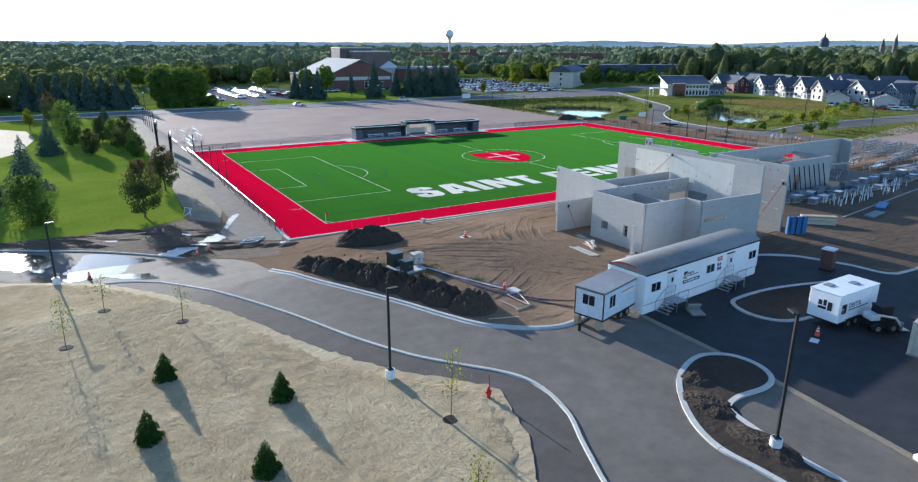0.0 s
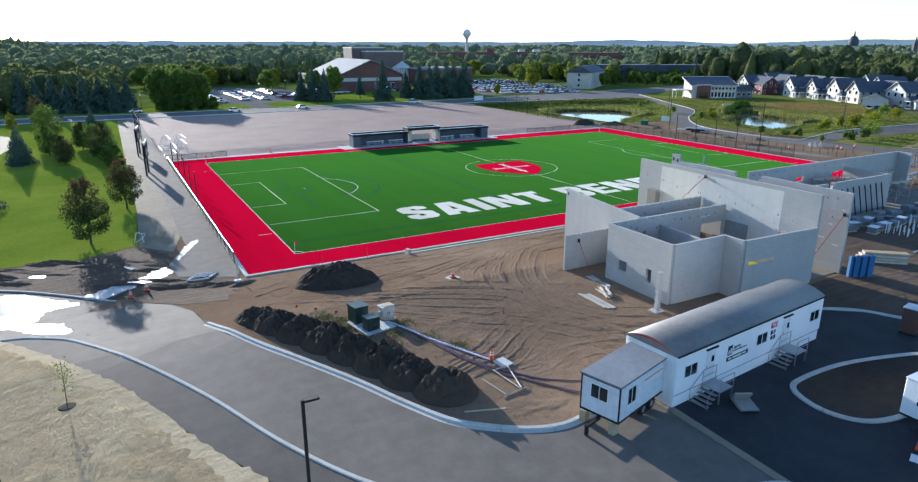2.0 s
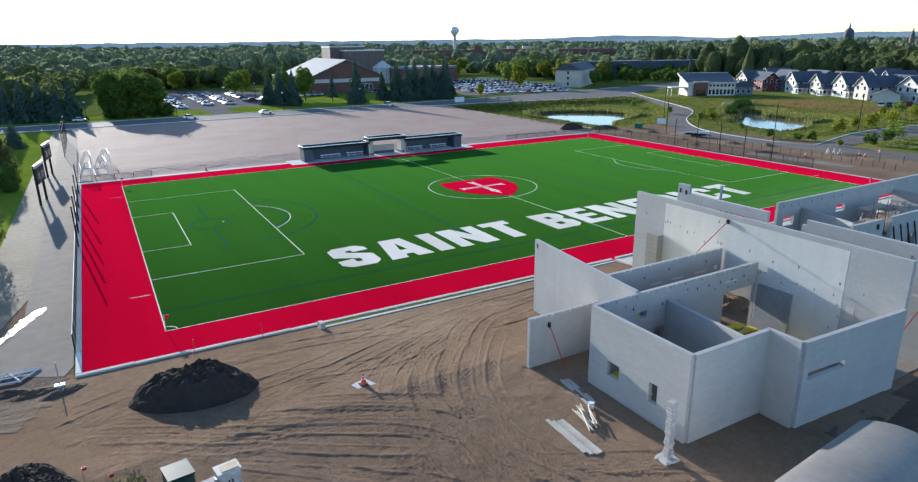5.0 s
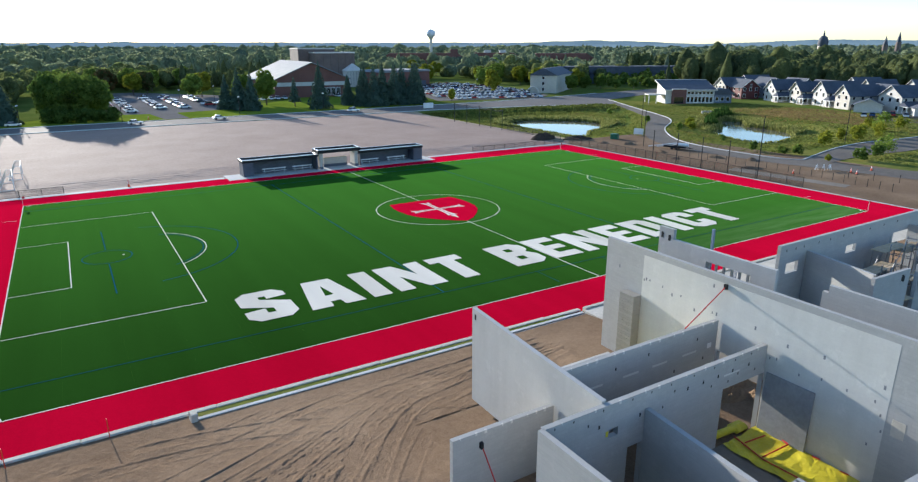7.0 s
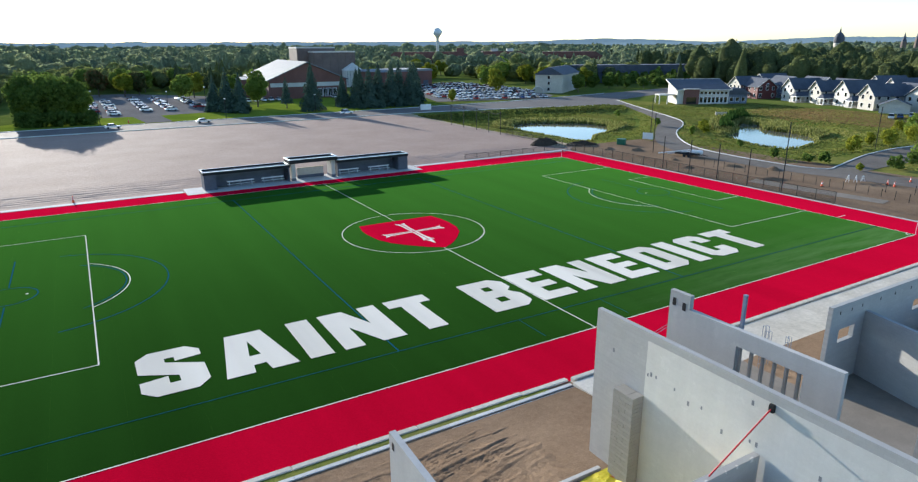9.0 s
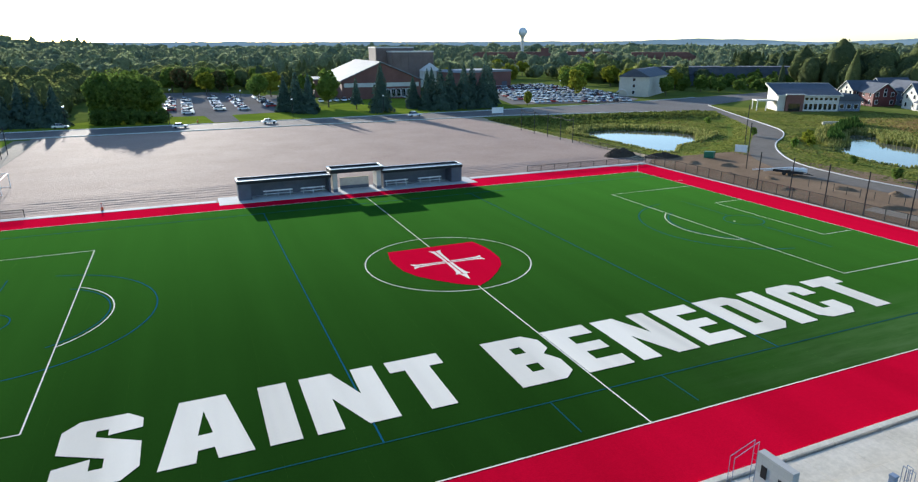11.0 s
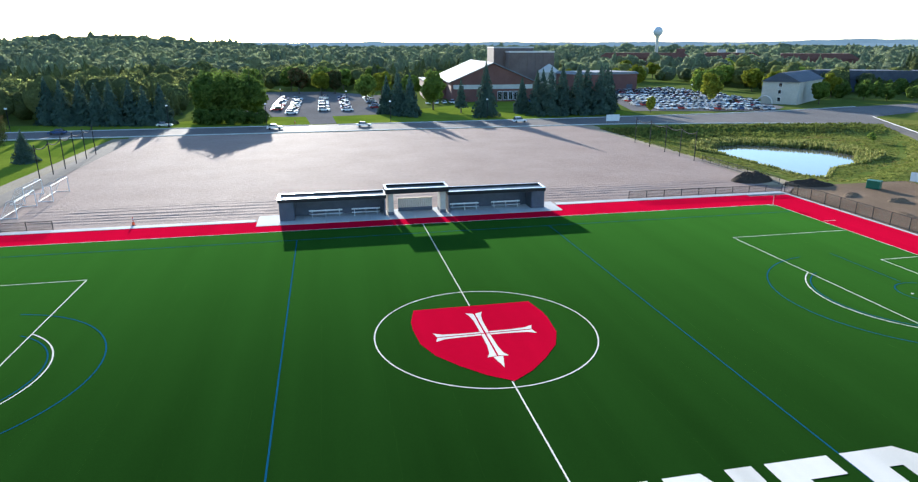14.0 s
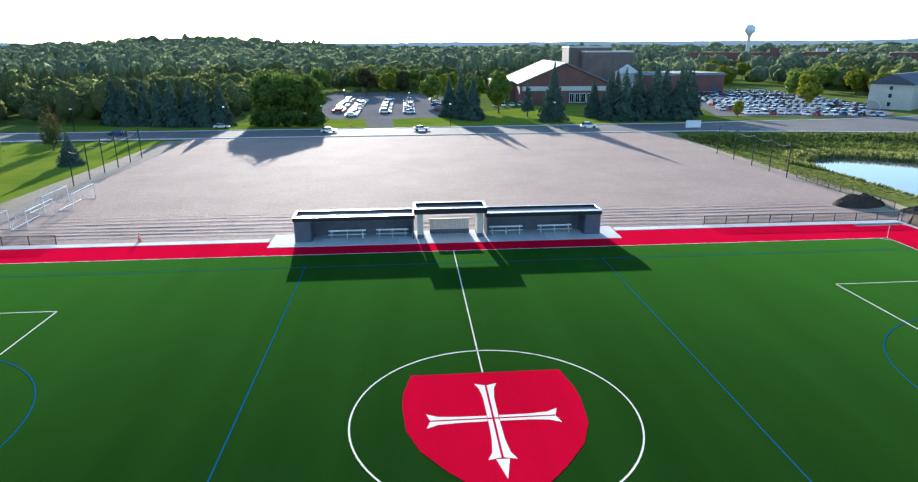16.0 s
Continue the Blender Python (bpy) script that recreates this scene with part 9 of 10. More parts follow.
part("drawbar", rods(((2.8, -0.6, 0.55), (4.2, 0, 0.45), 0.06), ((2.8, 0.6, 0.55), (4.2, 0, 0.45), 0.06)), "dark_metal", ut)
for u in (-0.5, 0.5):
    for v in (-1.15, 1.0):
        part("wheel", rods(((u, v, 0.36), (u, v + 0.2, 0.36), 0.36), n=12), "rubber", ut)
for k, (u, z0, z1) in enumerate(((-0.5, 0.75, 1.5), (0.1, 0.8, 1.15))):
    bm = thing("beam", 75.9 + 1.6 * k, 23.4 - 1.2 * k, gz(77, 23) + 0.1, -66 + 22 * k, "long white steel beam resting on a trailer", "beam", "beams")
    part("beam", rods(((-3.6, u, z0 - 0.5), (3.2, u, z1), 0.12), n=4), "white", bm)
dr = thing("drum", 78.0, 19.6, gz(78, 19.6) + 0.66, -68, "white tank lying on the trailer deck", "drum")
part("shell", rods(((-1.3, 0, 0.45), (1.3, 0, 0.45), 0.45), n=14), "white", dr)


# street lamps by the far street
def far_lamp(x, y, h=7.0):
    t = thing("street_lamp", x, y, gz(x, y), 0, "slim dark street lamp by the far street", "lamp post", "far street lamps")
    part("pole", rods(((0, 0, 0), (0, 0, h), 0.1)), "dark_metal", t)
    part("lamp_head", boxes((-0.3, 0.3, -0.3, 0.3, h - 0.1, h + 0.25), bevel=0.05), "white", t)


for x, y in ((-58, 157), (-30, 157), (8, 158), (40, 159.5), (-4, 210), (14, 232), (-30, 230), (120, 185), (150, 220), (-100, 156)):
    far_lamp(x, y, 6.5)


# ---- heaps of soil ----
def heap(cx, cy, a, b, h, turn, material, label, seed, name="soil_mound"):
    bm = bmesh.new()
    n = 22 if name == "mud_ridge" else 48
    vs = {}
    for i in range(n + 1):
        for j in range(n + 1):
            u, v = 2 * i / n - 1, 2 * j / n - 1
            r = math.hypot(u, v)
            f = max(0.0, 1 - r * r)
            k = noise.noise((u * 2.6 + seed, v * 2.6, seed)) * 0.4 + noise.noise((u * 8 + seed, v * 8, 3)) * 0.23 + noise.noise((u * 19, v * 19 + seed, 7)) * 0.11
            c, s = math.cos(radians(turn)), math.sin(radians(turn))
            x, y = cx + a * u * c - b * v * s, cy + a * u * s + b * v * c
            vs[i, j] = bm.verts.new((x, y, gz(x, y) + h * (f ** 0.8) * (1 + k) - 0.03 + (0.02 if f > 0 else 0)))
    for i in range(n):
        for j in range(n):
            bm.faces.new((vs[i, j], vs[i + 1, j], vs[i + 1, j + 1], vs[i, j + 1]))
    ob = part(name, bm, material)
    return tagged(ob, label, "soil heap", "soil heaps")


heap(-53.0, -48.9, 4.2, 3.0, 2.0, -25, "soil_dark", "conical heap of dark brown topsoil beside the pitch", 1)
for i, (x, y, a, b, h, tn_) in enumerate(((-62.2, -55.6, 2.4, 1.5, 0.75, -65), (-61.2, -58.2, 2.3, 1.6, 0.95, -64), (-59.9, -60.8, 2.2, 1.75, 1.0, -60), (-58.6, -63.4, 2.3, 1.8, 1.05, -64), (-57.5, -66.2, 2.2, 1.75, 1.0, -62), (-56.4, -68.8, 2.2, 1.8, 1.05, -62), (-55.4, -71.4, 2.1, 1.8, 1.0, -60), (-54.2, -74.2, 2.1, 1.85, 1.1, -50))):
    heap(x + 0.15, y + 0.1, a * 1.05, b * 1.1, h * 1.3, tn_, "soil_dark", "long windrow of black topsoil along the kerb", 10 + i)
for i, (x, y, a, b, h) in enumerate(((-46.5, -92.4, 2.6, 1.4, 0.42), (-49.6, -95.0, 1.6, 2.2, 0.35), (-50.4, -99.4, 1.3, 2.8, 0.4), (-50.8, -103.8, 1.2, 2.2, 0.3), (-28.5, -87.1, 5.0, 1.5, 0.3))):
    heap(x, y, a, b, h, 0, "soil_dark", "low heap of dark soil in a planting island", 70 + i)
for i, (x, y, a, b, h) in enumerate(((74, 33, 1.8, 1.0, 0.5), (70, 38, 2.4, 0.9, 0.4), (71.5, 20, 1.4, 0.9, 0.35), (68, 26, 2.2, 0.8, 0.3), (75, 8, 2.0, 1.0, 0.45), (70, -4, 2.6, 0.9, 0.4), (66.5, 12, 1.6, 0.8, 0.3), (79, 2, 1.8, 1.1, 0.5))):
    heap(x, y, a, b, h, 30 * i, "soil", "small pile of spread brown soil by the fence", 90 + i)
heap(62, 52, 4.2, 2.6, 1.5, 10, "soil_dark", "low heap of dark soil at the lot's edge", 3)
heap(69, 46.5, 4.5, 2.0, 0.9, -10, "soil_dark", "low heap of dark soil at the lot's edge", 4)
mrnd = random.Random(8)
for i in range(30):
    x = mrnd.uniform(-93, -68)
    kerb_y = np.interp(x, [-110, -91.2, -85.2, -79.2, -72.5, -66], [-16, -26.9, -30.5, -34.7, -41, -42])
    y = kerb_y + 1.6 + mrnd.random() * max(0.6, -24.6 - kerb_y - 1.6)
    heap(x, y, mrnd.uniform(1.6, 3.4), mrnd.uniform(0.3, 0.7), mrnd.uniform(0.10, 0.30), mrnd.uniform(-42, -16), "mud", "low ridge of churned wet mud", 40 + i, "mud_ridge")
for i in range(5):
    heap(-68.5 + i * 1.9, -38.8 - 0.9 * i, 1.8, 0.8, 0.3, -30 + 14 * i, "mud", "low ridge of churned wet mud", 20 + i, "mud_ridge")
bg = stand("stone_block", -41.75, -41.35, 4, "pale rough concrete block at the end of the edge wall", "block", dz=-0.05)
b = boxes((-0.22, 0.22, -0.4, 0.4, 0, 0.7), bevel=0.05)
bmesh.ops.subdivide_edges(b, edges=b.edges[:], cuts=3, use_grid_fill=True)
for v in b.verts:
    v.co += Vector((0.4, 0.4, 0.3)) * 0.10 * noise.noise(v.co * 1.9)
part("block", b, "stone", bg)

# steel frame lying by the pitch corner
fr = stand("welded_rack", -64.3, -38.0, 20, "white welded frame lying on the mud", "frame", dz=0.05)
for row in (((-1.7, 0, 0.1), (0, 1.0, 0.15), 0.07), ((0, 1.0, 0.15), (1.9, 0.2, 0.1), 0.07), ((1.9, 0.2, 0.1), (0.2, -0.9, 0.1), 0.07), ((0.2, -0.9, 0.1), (-1.7, 0, 0.1), 0.07), ((-0.9, 0.5, 0.12), (1.0, -0.3, 0.12), 0.05), ((0.2, -0.9, 0.1), (0, 1, 0.15), 0.05)):
    part("tube", rods(row), "white", fr)
bs2 = stand("bicycle_rack", -69.2, -20.5, 30, "small pale metal rack on the lawn edge", "rack")
part("frame", rods(((-0.8, 0, 0), (-0.4, 0, 1.3), 0.04), ((-0.4, 0, 1.3), (0.8, 0, 0.9), 0.04), ((0.8, 0, 0.9), (0.5, 0.5, 0), 0.04), ((-0.8, 0, 0), (0.8, 0.3, 0.5), 0.04), ((0.1, -0.5, 0), (0.3, 0, 1.1), 0.04)), "white", bs2)
for x, y in ((-61.2, -41.2),):
    mk = stand("marker_post", x, y, 0, "thin pale survey post in a block", "marker post")
    part("post", rods(((0, 0, 0), (0, 0, 2.0), 0.05)), "siding_tan", mk)
    part("block", boxes((-0.35, 0.35, -0.25, 0.25, 0, 0.25), bevel=0.03), "white", mk)
for x, y in ((-46.6, -40.6), (-52.0, -40.9)):
    mk = stand("marker_post", x, y, 0, "thin pale survey post in a block", "marker post", dz=0.1)
    part("post", rods(((0, 0, 0), (0, 0, 1.3), 0.03)), "orange", mk)

# masonry blocks, pipes and steel on the eastern slab
yrnd = random.Random(5)


def block_pallet(x, y, full):
    t = thing("block_pallet", x, y, PB + 0.02, yrnd.uniform(-14, 14), "pallet of grey masonry blocks" if full > 2 else "half-used pallet of grey masonry blocks", "pallet", "block pallets")
    for k in range(full):
        for u in (-0.44, 0.0, 0.44):
            part("block", boxes((u - 0.2, u + 0.2, -0.48, 0.48, 0.12 + k * 0.22, 0.33 + k * 0.22), bevel=0.015), "stone_grey", t)
    part("pallet", boxes((-0.68, 0.68, -0.55, 0.55, 0, 0.1)), "wood", t)
    if yrnd.random() < 0.3:
        part("sheet", boxes((-0.7, 0.75, -0.55, 0.5, 0.13 + full * 0.22, 0.17 + full * 0.22)), "white", t)


for i in range(30):
    block_pallet(5.5 + i * 1.35 + yrnd.uniform(-0.3, 0.3), -64.3 + 0.07 * i + yrnd.uniform(-0.4, 0.4), yrnd.choice((2, 3, 4, 5)))
for i in range(22):
    block_pallet(8 + i * 1.9 + yrnd.uniform(-0.5, 0.5), -66.4 + 0.09 * i + yrnd.uniform(-0.5, 0.5), yrnd.choice((1, 2, 3, 4)))
for i in range(64):
    x = 9 + yrnd.uniform(0, 24)
    y = -70.2 + 0.10 * (x - 9) + yrnd.uniform(0, 3.0)
    t = thing("pipe_stub", x, y, gz(x, y), 0, "upright white plastic pipe stub in the soil", "pipe", "pipe stubs")
    part("tube", rods(((0, 0, -0.2), (yrnd.uniform(-.1, .1), 0, yrnd.uniform(0.6, 1.6)), 0.055)), "white", t)
kb = thing("footing_wall", 4, -73.2, PB - 0.3, 8, "low stained concrete footing wall in the soil", "footing")
part("stem", boxes((0, 46, -0.12, 0.12, 0, 0.42), bevel=0.02), "panel_brown", kb)


def joist_rack(x, y, l, turn, levels):
    """Racked steel joists and deck bundles on short legs."""
    t = thing("joist_rack", x, y, PB, turn, "long rack of pale steel joists and bundled decking", "steel rack", "steel racks")
    for e in range(5):
        u = -l / 2 + l * e / 4
        part("leg", rods(((u, -0.5, 0), (u, -0.5, levels * 0.62), 0.06), ((u, 0.5, 0), (u, 0.5, levels * 0.62), 0.06)), "steel", t)
    for k in range(levels):
        z = 0.4 + k * 0.62
        part("chord", rods(((-l / 2, -0.4, z), (l / 2, -0.4, z), 0.05), ((-l / 2, 0.4, z + 0.05), (l / 2, 0.4, z + 0.05), 0.05)), "steel", t)
        part("web", rods(*[((-l / 2 + q * 0.8, -0.4, z + 0.45 * (q % 2)), (-l / 2 + (q + 1) * 0.8, -0.4, z + 0.45 * ((q + 1) % 2)), 0.03) for q in range(int(l / 0.8))], n=4), "steel", t)
        a = yrnd.uniform(-l / 2, 0)
        part("decking", boxes((a, a + l * 0.45, -0.45, 0.45, z + 0.1, z + 0.22), bevel=0.02), yrnd.choice(("stone_grey", "trailer_grey", "roof_pale", "stone_grey", "dugout")), t)


for i in range(12):
    joist_rack(46 + (i % 3) * 9.5 + yrnd.uniform(-1.5, 1.5), -60.5 + 1.45 * i, 10.5, 6 + yrnd.uniform(-4, 4), 2 + i % 3)
for i in range(9):
    part("pole", rods(((0, 0, 0), (0, 0.9, 3.6), 0.08)), "dark_metal", thing("wall_prop", 11 + i * 1.3, -60.56, PB + 0.06, 0, "dark steel prop leaning on the wall", "prop", "wall props"))
for x, y, l, a in ((9, -74.6, 4, 8), (15, -72.5, 4.5, 20)):
    t = stand("sheet_pack", x, y, a, "flat pack of sheets on the damp soil", "sheet pack")
    part("pack", boxes((-l / 2, l / 2, -0.6, 0.6, 0, 0.25), bevel=0.02), "roof_pale" if l < 4.2 else "blue", t)


def scaffold(x, y, h, turn):
    """A mason's scaffold tower with planks and a covered pallet on top."""
    t = thing("scaffold", x, y, FZ, turn, "steel mason's scaffold with planks inside the walls", "scaffold", "scaffolds")
    for u in (-1.4, 1.4):
        part("end_frame", rods(((u, -0.7, 0), (u, -0.7, h), 0.05), ((u, 0.7, 0), (u, 0.7, h), 0.05), *[((u, -0.7, z), (u, 0.7, z), 0.04) for z in np.arange(0.6, h, 1.0)]), "steel", t)
    part("cross_brace", rods(((-1.4, -0.7, 0.3), (1.4, -0.7, h - 0.3), 0.03), ((1.4, -0.7, 0.3), (-1.4, -0.7, h - 0.3), 0.03), ((-1.4, 0.7, 0.3), (1.4, 0.7, h - 0.3), 0.03)), "steel", t)
    for k in range(4):
        part("plank", boxes((-2.2, 2.2, -0.62 + k * 0.32, -0.34 + k * 0.32, h - 0.7, h - 0.65)), "wood", t)


for x, y, h, a in ((13.2, -55.6, 3.4, 5), (20.6, -54.6, 3.8, 5), (10.0, -57.6, 2.6, 80), (17.2, -54.4, 4.3, 0), (31, -55.2, 4.0, 8), (15.4, -57.9, 3.0, 10), (28.5, -58.6, 3.4, -6), (19.4, -57.2, 4.0, 60)):
    scaffold(x, y, h, a)

# marker flags and weeds by the topsoil windrow
for x, y in ((-59.4, -57.6), (-57.0, -60.6), (-58.2, -59.0), (-55.2, -67.5)):
    t = stand("marker_flag", x, y, 20, "small red utility flag on a thin wire", "marker flag", "marker flags", 0.5)
    part("wire", rods(((0, 0, -0.5), (0, 0, 0.7), 0.012)), "steel", t)
    part("flag", boxes((0.01, 0.22, -0.006, 0.006, 0.5, 0.7)), "red", t)
wr = np.random.default_rng(3)
wc_ = np.array([(-56.6, -60.2), (-56.0, -61.8), (-55.9, -64.0), (-53.4, -64.6), (-52.2, -63.2), (-57.6, -58.6), (-51.6, -66.5), (-50.2, -68.8), (-54.6, -66.4)])
k = wr.integers(0, len(wc_), 1500)
wx_, wy_ = (wc_[k] + wr.normal(0, 0.5, (1500, 2))).T
wz_ = np.array([gz(u, v) for u, v in zip(wx_, wy_)]) + 0.03
a_ = wr.uniform(0, np.pi, 1500)
h_, w_ = wr.uniform(0.05, 0.2, 1500), wr.uniform(0.02, 0.06, 1500)
lean = wr.normal(0, 0.08, (1500, 2))
wp2 = np.stack([np.stack([wx_ - np.cos(a_) * w_, wy_ - np.sin(a_) * w_, wz_], 1), np.stack([wx_ + np.cos(a_) * w_, wy_ + np.sin(a_) * w_, wz_], 1), np.stack([wx_ + lean[:, 0], wy_ + lean[:, 1], wz_ + h_], 1), np.stack([wx_ - np.cos(a_) * w_ * 0.6 + lean[:, 0], wy_ - np.sin(a_) * w_ * 0.6 + lean[:, 1], wz_ + h_ * 0.7], 1)], 1).reshape(-1, 3)
tagged(raw_mesh("weeds", wp2, quads(wp2), "tuft", wr.uniform(0, 0.2, 1500)), "scattered green weeds sprouting from the soil", "weeds", kind="stuff")

# turned-up soil in the space behind the tall wall
for i, (x, y, a, b, h) in enumerate(((-12.2, -59.6, 1.3, 0.9, 0.5), (-10.8, -60.9, 1.0, 0.8, 0.45), (-11.6, -57.6, 1.5, 1.0, 0.6), (-10.3, -58.8, 0.9, 0.9, 0.4))):
    heap(x, y, a, b, h, 30 * i, "soil", "heap of turned-up brown soil behind the wall", 60 + i)

# ---- rutted soil of the yard ----
def ruts():
    """A fine sheet of soil over the yard with clods and the treads of wheeled machines pressed into it."""
    x0, x1, y0, y1, s = -64.0, -14.2, -80.0, -41.7, 0.10
    xs, ys = np.arange(x0, x1, s), np.arange(y0, y1, s)
    X, Y = np.meshgrid(xs, ys)
    ky = np.clip((-41 - Y) / 16, 0, 1)
    kx = 1.1 + 0.9 * np.clip((X + 76) / 20, 0, 1)
    Z = kx * ky - 0.06 + 0.045
    P = np.stack([X.ravel(), Y.ravel()], 1)
    lump = np.array([noise.fractal((px * 0.55, py * 0.55, 0.0), 0.7, 2.1, 5) for px, py in P]).reshape(X.shape)
    soft = np.array([noise.noise((px * 0.13, py * 0.13, 4.0)) for px, py in P]).reshape(X.shape)
    Z += 0.06 * lump * (0.4 + 0.6 * np.clip(soft * 2 + 0.5, 0, 1.5)) + 0.05 * soft
    paths = (
        [(-66, -51), (-58, -46.5), (-49, -44.4), (-40, -45.5), (-33, -49), (-28.5, -49.5), (-16, -46.5)],
        [(-66, -53.5), (-57, -53), (-49, -51), (-44.5, -49.7), (-38.7, -47.4), (-30.4, -44.1), (-16, -43.2)],
        [(-49.5, -46.6), (-42.6, -45.8), (-36.8, -44.1), (-31.4, -43.1), (-20, -43)],
        [(-50, -54), (-45.6, -52.5), (-41.7, -50.7), (-35.9, -48.2), (-29.5, -46.7), (-18, -44.6)],
        [(-50, -59.5), (-47.6, -61.1), (-44.9, -62.8), (-42.7, -64.5), (-42.2, -68.9), (-40.6, -71.5), (-38.0, -74.2), (-34, -77)],
        [(-49, -57), (-45.7, -58.8), (-42.8, -60.9), (-41.0, -63.7), (-41.0, -68.6), (-37.2, -73.3), (-33, -75.5)],
        [(-45, -57.5), (-42.0, -59.4), (-39.1, -61.6), (-38.8, -65.5), (-38.5, -68.9), (-36.1, -72.1), (-33, -73.5)],
        [(-51, -61.5), (-48.8, -63.4), (-46.5, -65.7), (-44.3, -67.3), (-42.9, -69.9), (-41.7, -73.0), (-40.9, -76.1)],
        [(-16, -45.2), (-21.9, -45.8), (-29.5, -50.3), (-34.8, -56.2), (-37.2, -60.6), (-37.1, -64.0), (-35, -68)],
        [(-18, -45.4), (-25.2, -46.6), (-31.0, -49.0), (-36.5, -56.0), (-39.0, -61.0), (-39.3, -64.6), (-37, -70)],
        [(-31, -48.5), (-34.5, -50.9), (-38.1, -54.8), (-39.9, -58.4), (-40.3, -61.6), (-39, -66)],
        [(-32, -48.8), (-36.0, -51.1), (-39.4, -53.8), (-41.3, -56.9), (-42.0, -59.4), (-42, -64)],
        [(-50, -71.5), (-48.2, -70.8), (-45.2, -68.7), (-43.2, -67.9), (-39, -68.5), (-34, -71)],
        [(-48.4, -73), (-46.9, -72.9), (-45.3, -71.9), (-42.6, -70.5), (-39, -70.8), (-33.5, -73.5)],
        [(-46, -75.5), (-44.4, -73.8), (-42.6, -73.3), (-40.7, -73.6), (-38.5, -74.3), (-33, -76.5)],
        [(-58, -53), (-55.4, -54.9), (-52.4, -57.2), (-48.6, -57.9), (-45.5, -58.9), (-43.5, -61.5), (-43, -66)],
        [(-26, -55), (-28.5, -51.5), (-33, -50.5), (-40, -52.5), (-47, -51), (-56, -49.5)],
    )
    rr = random.Random(21)
    more = [[(px + dx, py + dy) for px, py in pts] for pts in (*paths[4:8], *paths[10:16]) for dx, dy in ((rr.uniform(-1.3, 1.3), rr.uniform(-1.1, 1.1)),)]
    for k, pts in enumerate([*paths, *more]):
        line_ = np.array(smooth(pts, 0.2))
        d = np.diff(line_, axis=0)
        along = np.concatenate([[0], np.cumsum(np.hypot(d[:, 0], d[:, 1]))])
        nrm = np.stack([-np.gradient(line_[:, 1]), np.gradient(line_[:, 0])], 1)
        nrm /= np.linalg.norm(nrm, axis=1, keepdims=True)
        lo, hi = line_.min(0) - 2.4, line_.max(0) + 2.4
        sel = np.where((P[:, 0] > lo[0]) & (P[:, 0] < hi[0]) & (P[:, 1] > lo[1]) & (P[:, 1] < hi[1]))[0]
        zf = Z.ravel()
        for chunk in np.array_split(sel, max(1, len(sel) // 4000)):
            v = P[chunk][:, None, :] - line_[None]
            q = (v ** 2).sum(-1)
            i = q.argmin(1)
            off = (v[np.arange(len(chunk)), i] * nrm[i]).sum(1)
            far = np.sqrt(q[np.arange(len(chunk)), i])
            ok = far < 2.2
            side = np.abs(np.abs(off) - 0.95)
            w = 0.42
            tread = np.sin((along[i] + np.where(off > 0, 1, -1) * side * 1.1) * 2 * np.pi / 0.32)
            depth = np.clip(0.6 + 0.5 * np.sin(along[i] * 0.3 + k * 1.7), 0, 1.1)
            zz = np.where(side < w, -0.025 * depth + 0.026 * tread * depth, np.where(side < w + 0.2, 0.028 * depth * np.sin((side - w) / 0.2 * np.pi), 0))
            zf[chunk] += np.where(ok, zz, 0)
        Z = zf.reshape(X.shape)
    edge_ = np.minimum.reduce([(X - x0), (x1 - X), (Y - y0), (y1 - Y)])
    Z -= 0.14 * np.clip(1 - edge_ / 1.2, 0, 1)
    # kept inside the kerbs of the drive
    kn = np.array(smooth(KERB_N, 0.5))
    keep = np.ones(X.shape, bool)
    lim = np.interp(Y, kn[::-1, 1], kn[::-1, 0])
    keep &= (X > lim + 0.5) | (Y > -53.6)
    keep &= (Y > -79.4) & ~((X > -44.5) & (Y < -80.2 + 0.17 * (X + 44.5) + 0.5))
    keep &= ~((X > -30.4) & (Y < -51.2) & (Y > -72.9)) & ~((X > -33) & (Y < -59) & (Y > -60) & (X < -26))
    west = X + 63.0 + (Y + 41.7) * 0.25 + 0.9 * soft
    keep &= west > 0
    Z -= 0.10 * np.clip(1 - west / 2.5, 0, 1)
    V = np.stack([X.ravel(), Y.ravel(), Z.ravel()], 1)
    ny_, nx_ = X.shape
    I = np.arange(ny_ * nx_).reshape(ny_, nx_)
    F = np.stack([I[:-1, :-1], I[:-1, 1:], I[1:, 1:], I[1:, :-1]], -1)
    ok = keep[:-1, :-1] & keep[1:, 1:] & keep[:-1, 1:] & keep[1:, :-1]
    F = F[ok]
    used = np.unique(F)
    remap = np.full(len(V), -1)
    remap[used] = np.arange(len(used))
    ob = raw_mesh("yard_soil", V[used], remap[F], "soil_fine")
    ob.data.polygons.foreach_set("use_smooth", np.ones(len(F), bool))
    return tagged(ob, "rutted brown soil pressed with tyre treads", "soil", kind="structure")


ruts()


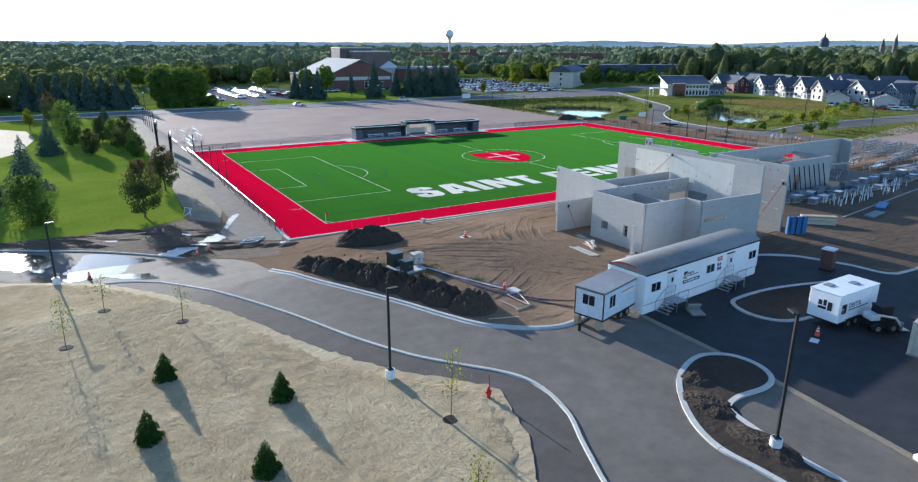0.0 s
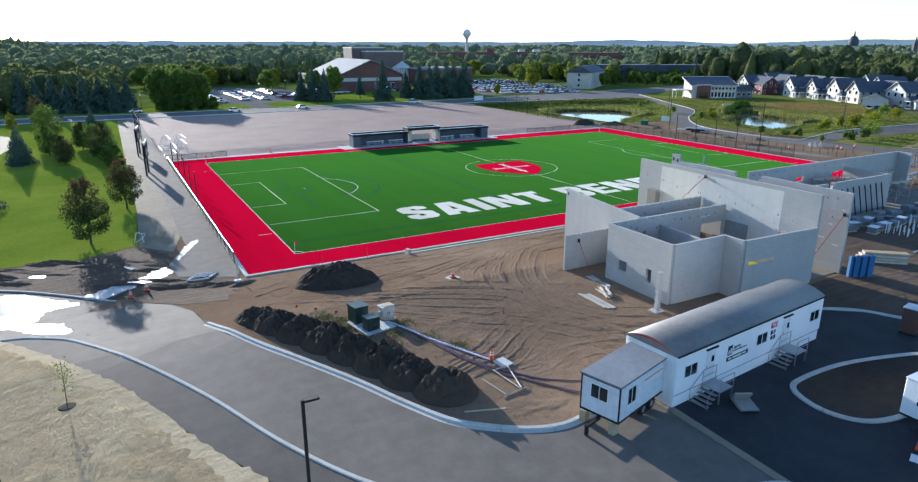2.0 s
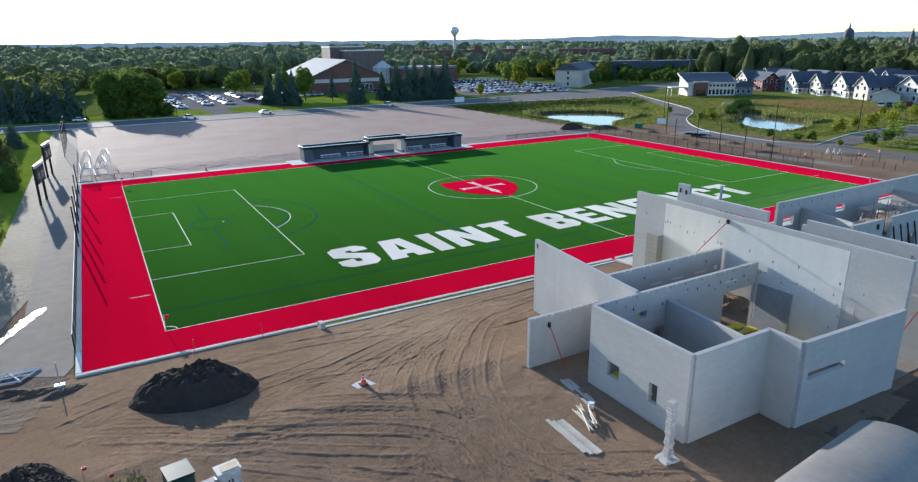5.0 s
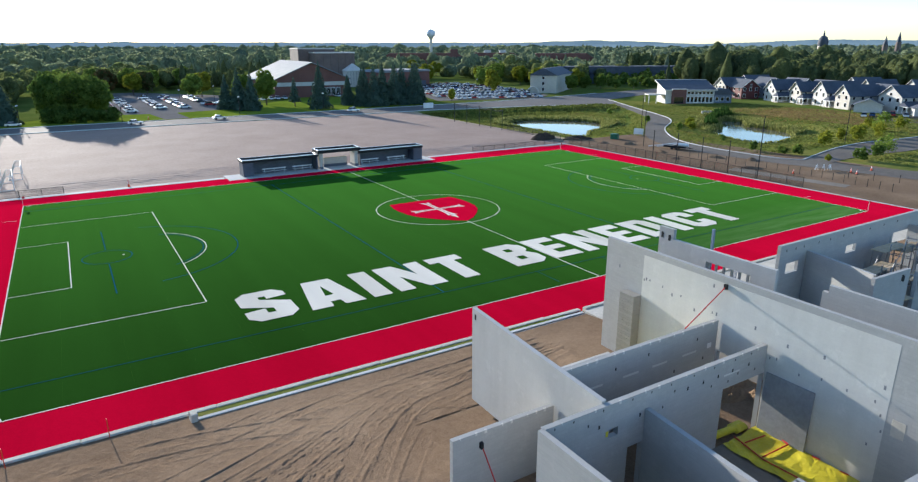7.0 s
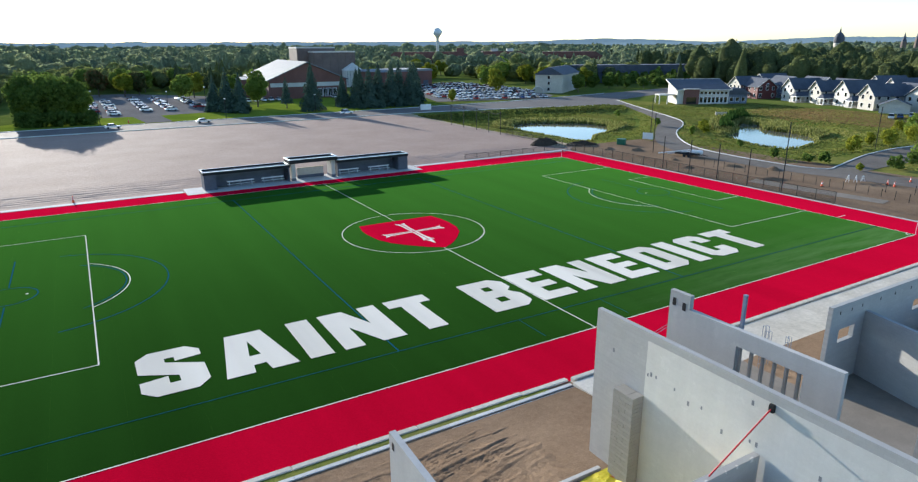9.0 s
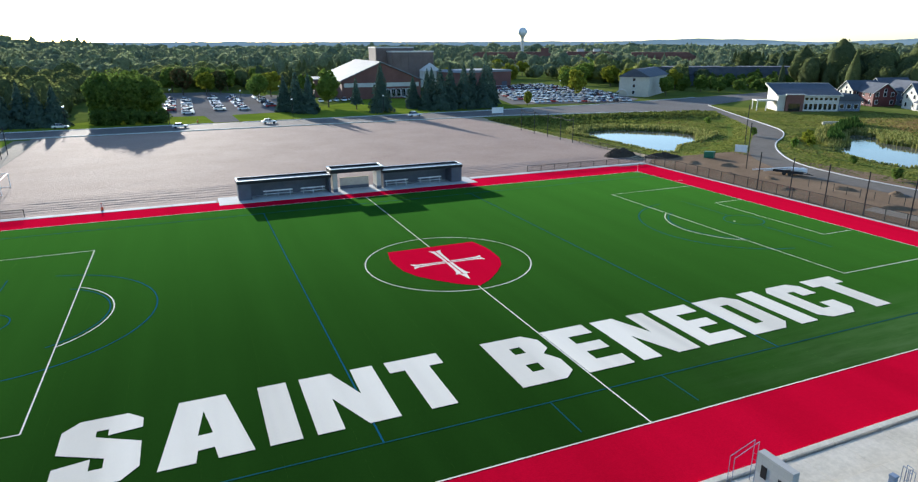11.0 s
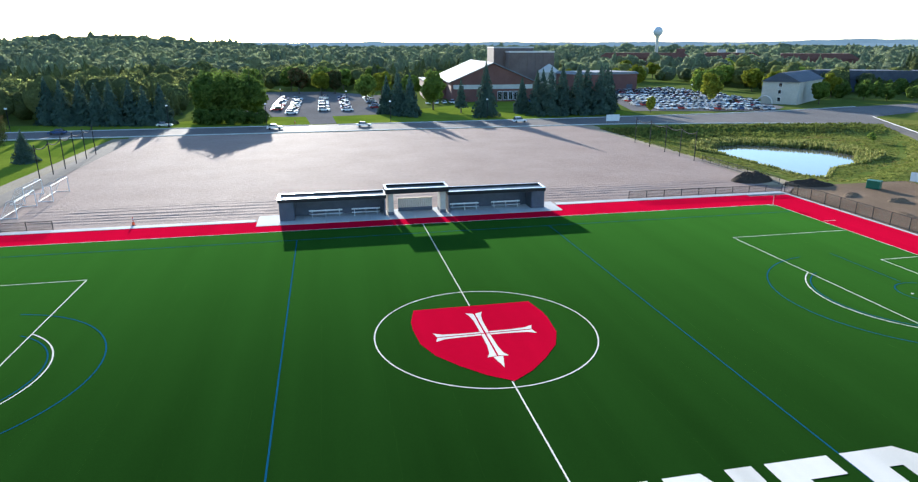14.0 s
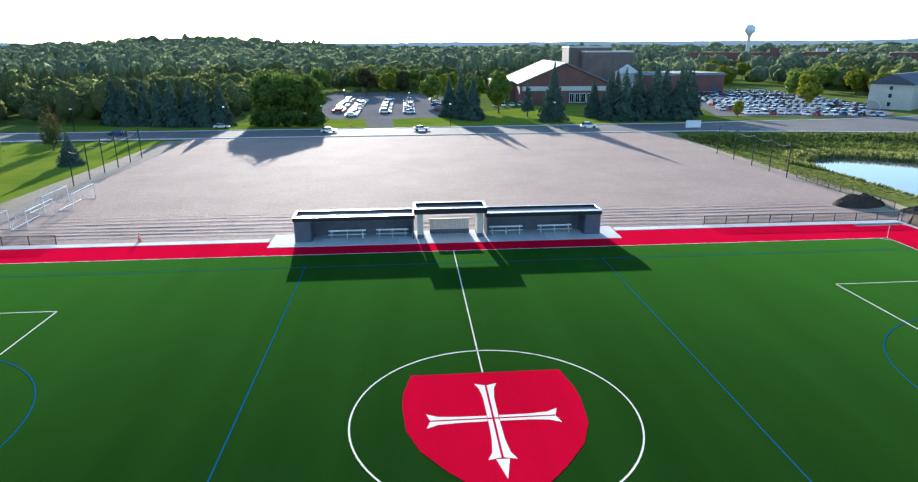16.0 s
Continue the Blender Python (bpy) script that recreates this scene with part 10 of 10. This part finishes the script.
def straw_relief():
    """Fine lumps, drag marks and clods on the seeded ground nearest the drive."""
    x0, x1, y0, y1, st = -96.0, -57.0, -110.0, -42.0, 0.19
    xs, ys = np.arange(x0, x1, st), np.arange(y0, y1, st)
    X, Y = np.meshgrid(xs, ys)
    g = np.array(smooth(GRASS, 0.5))
    lim = np.interp(Y, g[::-1, 1], g[::-1, 0])
    wob = np.array([noise.noise((px * 1.3, py * 1.3, 8.0)) for px, py in zip(X.ravel(), Y.ravel())]).reshape(X.shape)
    lim2 = np.where(Y > -84, lim, np.minimum(lim, -59.6)) - 0.7 + 0.35 * wob
    keep = X < lim2
    lump = np.array([noise.fractal((px * 0.8, py * 0.5, 2.0), 0.8, 2.0, 5) for px, py in zip(X.ravel(), Y.ravel())]).reshape(X.shape)
    drag = np.array([noise.noise((px * 0.35 + py * 0.12, py * 1.9 - px * 0.5, 6.0)) for px, py in zip(X.ravel(), Y.ravel())]).reshape(X.shape)
    big = np.array([noise.noise((px * 0.09, py * 0.09, 3.0)) for px, py in zip(X.ravel(), Y.ravel())]).reshape(X.shape)
    Z = (1.1 + 0.9 * np.clip((X + 76) / 20, 0, 1)) * np.clip((-41 - Y) / 16, 0, 1) - 0.06 + 0.19
    Z += 0.06 * lump * (0.6 + big) + 0.06 * np.maximum(drag, 0) * (0.5 - big) + 0.05 * big
    Z -= 0.14 * np.clip(1 - (lim2 - X) / 0.8, 0, 1)
    V = np.stack([X.ravel(), Y.ravel(), Z.ravel()], 1)
    I = np.arange(X.size).reshape(X.shape)
    F = np.stack([I[:-1, :-1], I[:-1, 1:], I[1:, 1:], I[1:, :-1]], -1)
    F = F[keep[:-1, :-1] & keep[1:, 1:] & keep[:-1, 1:] & keep[1:, :-1]]
    used = np.unique(F)
    remap = np.full(len(V), -1)
    remap[used] = np.arange(len(used))
    ob = raw_mesh("straw_mulch", V[used], remap[F], "straw_fine")
    ob.data.polygons.foreach_set("use_smooth", np.ones(len(F), bool))
    return tagged(ob, "pale straw mulch raked over lumpy seeded soil", "mulch", kind="structure")


def straw_material():
    """Straw over soil: pale drifts, darker worn patches, fine fibre."""
    m, nt, ns, ln, bsdf = nodes_of("straw over soil")
    a = noise_node(nt, 0.10, 7, 0.68)
    b = noise_node(nt, 0.9, 8, 0.75)
    f = noise_node(nt, 11.0, 6, 0.8)
    col = ramp(nt, a, [(0.32, (0.28, 0.20, 0.105)), (0.5, (0.46, 0.35, 0.19)), (0.68, (0.66, 0.54, 0.34))])
    col = mix(nt, col, ramp(nt, b, [(0.32, (0.24, 0.17, 0.095)), (0.66, (0.62, 0.52, 0.35))]), 0.4)
    col = mix(nt, col, ramp(nt, f, [(0.35, (0.22, 0.16, 0.09)), (0.65, (0.66, 0.56, 0.38))]), 0.28)
    matte(nt, col, maths(nt, "ADD", maths(nt, "ADD", b, maths(nt, "MULTIPLY", noise_node(nt, 3.2, 5, 0.7, (1.0, 0.45, 1.0), 0.6), 0.8)), maths(nt, "MULTIPLY", f, 0.25)), 1.0, 0.25)
    return m


M["straw_fine"] = straw_material()
straw_relief()


def furrows():
    """Raked furrows in the gravel along the back of the pitch."""
    xs, ys = np.arange(-58, 60, 0.9), np.arange(43.4, 57.0, 0.16)
    X, Y = np.meshgrid(xs, ys)
    bend = np.array([noise.noise((px * 0.03, py * 0.2, 1.0)) for px, py in zip(X.ravel(), Y.ravel())]).reshape(X.shape)
    lump = np.array([noise.noise((px * 0.5, py * 1.6, 2.0)) for px, py in zip(X.ravel(), Y.ravel())]).reshape(X.shape)
    fade = np.clip((Y - 43.4) / 1.5, 0, 1) * np.clip((57 - Y) / 5, 0, 1) * np.clip((X + 58) / 6, 0, 1) * np.clip((60 - X) / 6, 0, 1)
    Z = -0.06 + 0.02 + 0.03 * fade + fade * (0.06 * np.maximum(np.sin((Y + 0.7 * bend) * 2 * np.pi / 1.75), -0.2) + 0.05 * lump) - 0.03 * (fade < 0.02)
    V = np.stack([X.ravel(), Y.ravel(), Z.ravel()], 1)
    I = np.arange(X.size).reshape(X.shape)
    F = np.stack([I[:-1, :-1], I[:-1, 1:], I[1:, 1:], I[1:, :-1]], -1).reshape(-1, 4)
    ob = raw_mesh("raked_gravel", V, F, "gravel")
    return tagged(ob, "gravel raked into long shallow furrows", "gravel", kind="structure")


furrows()
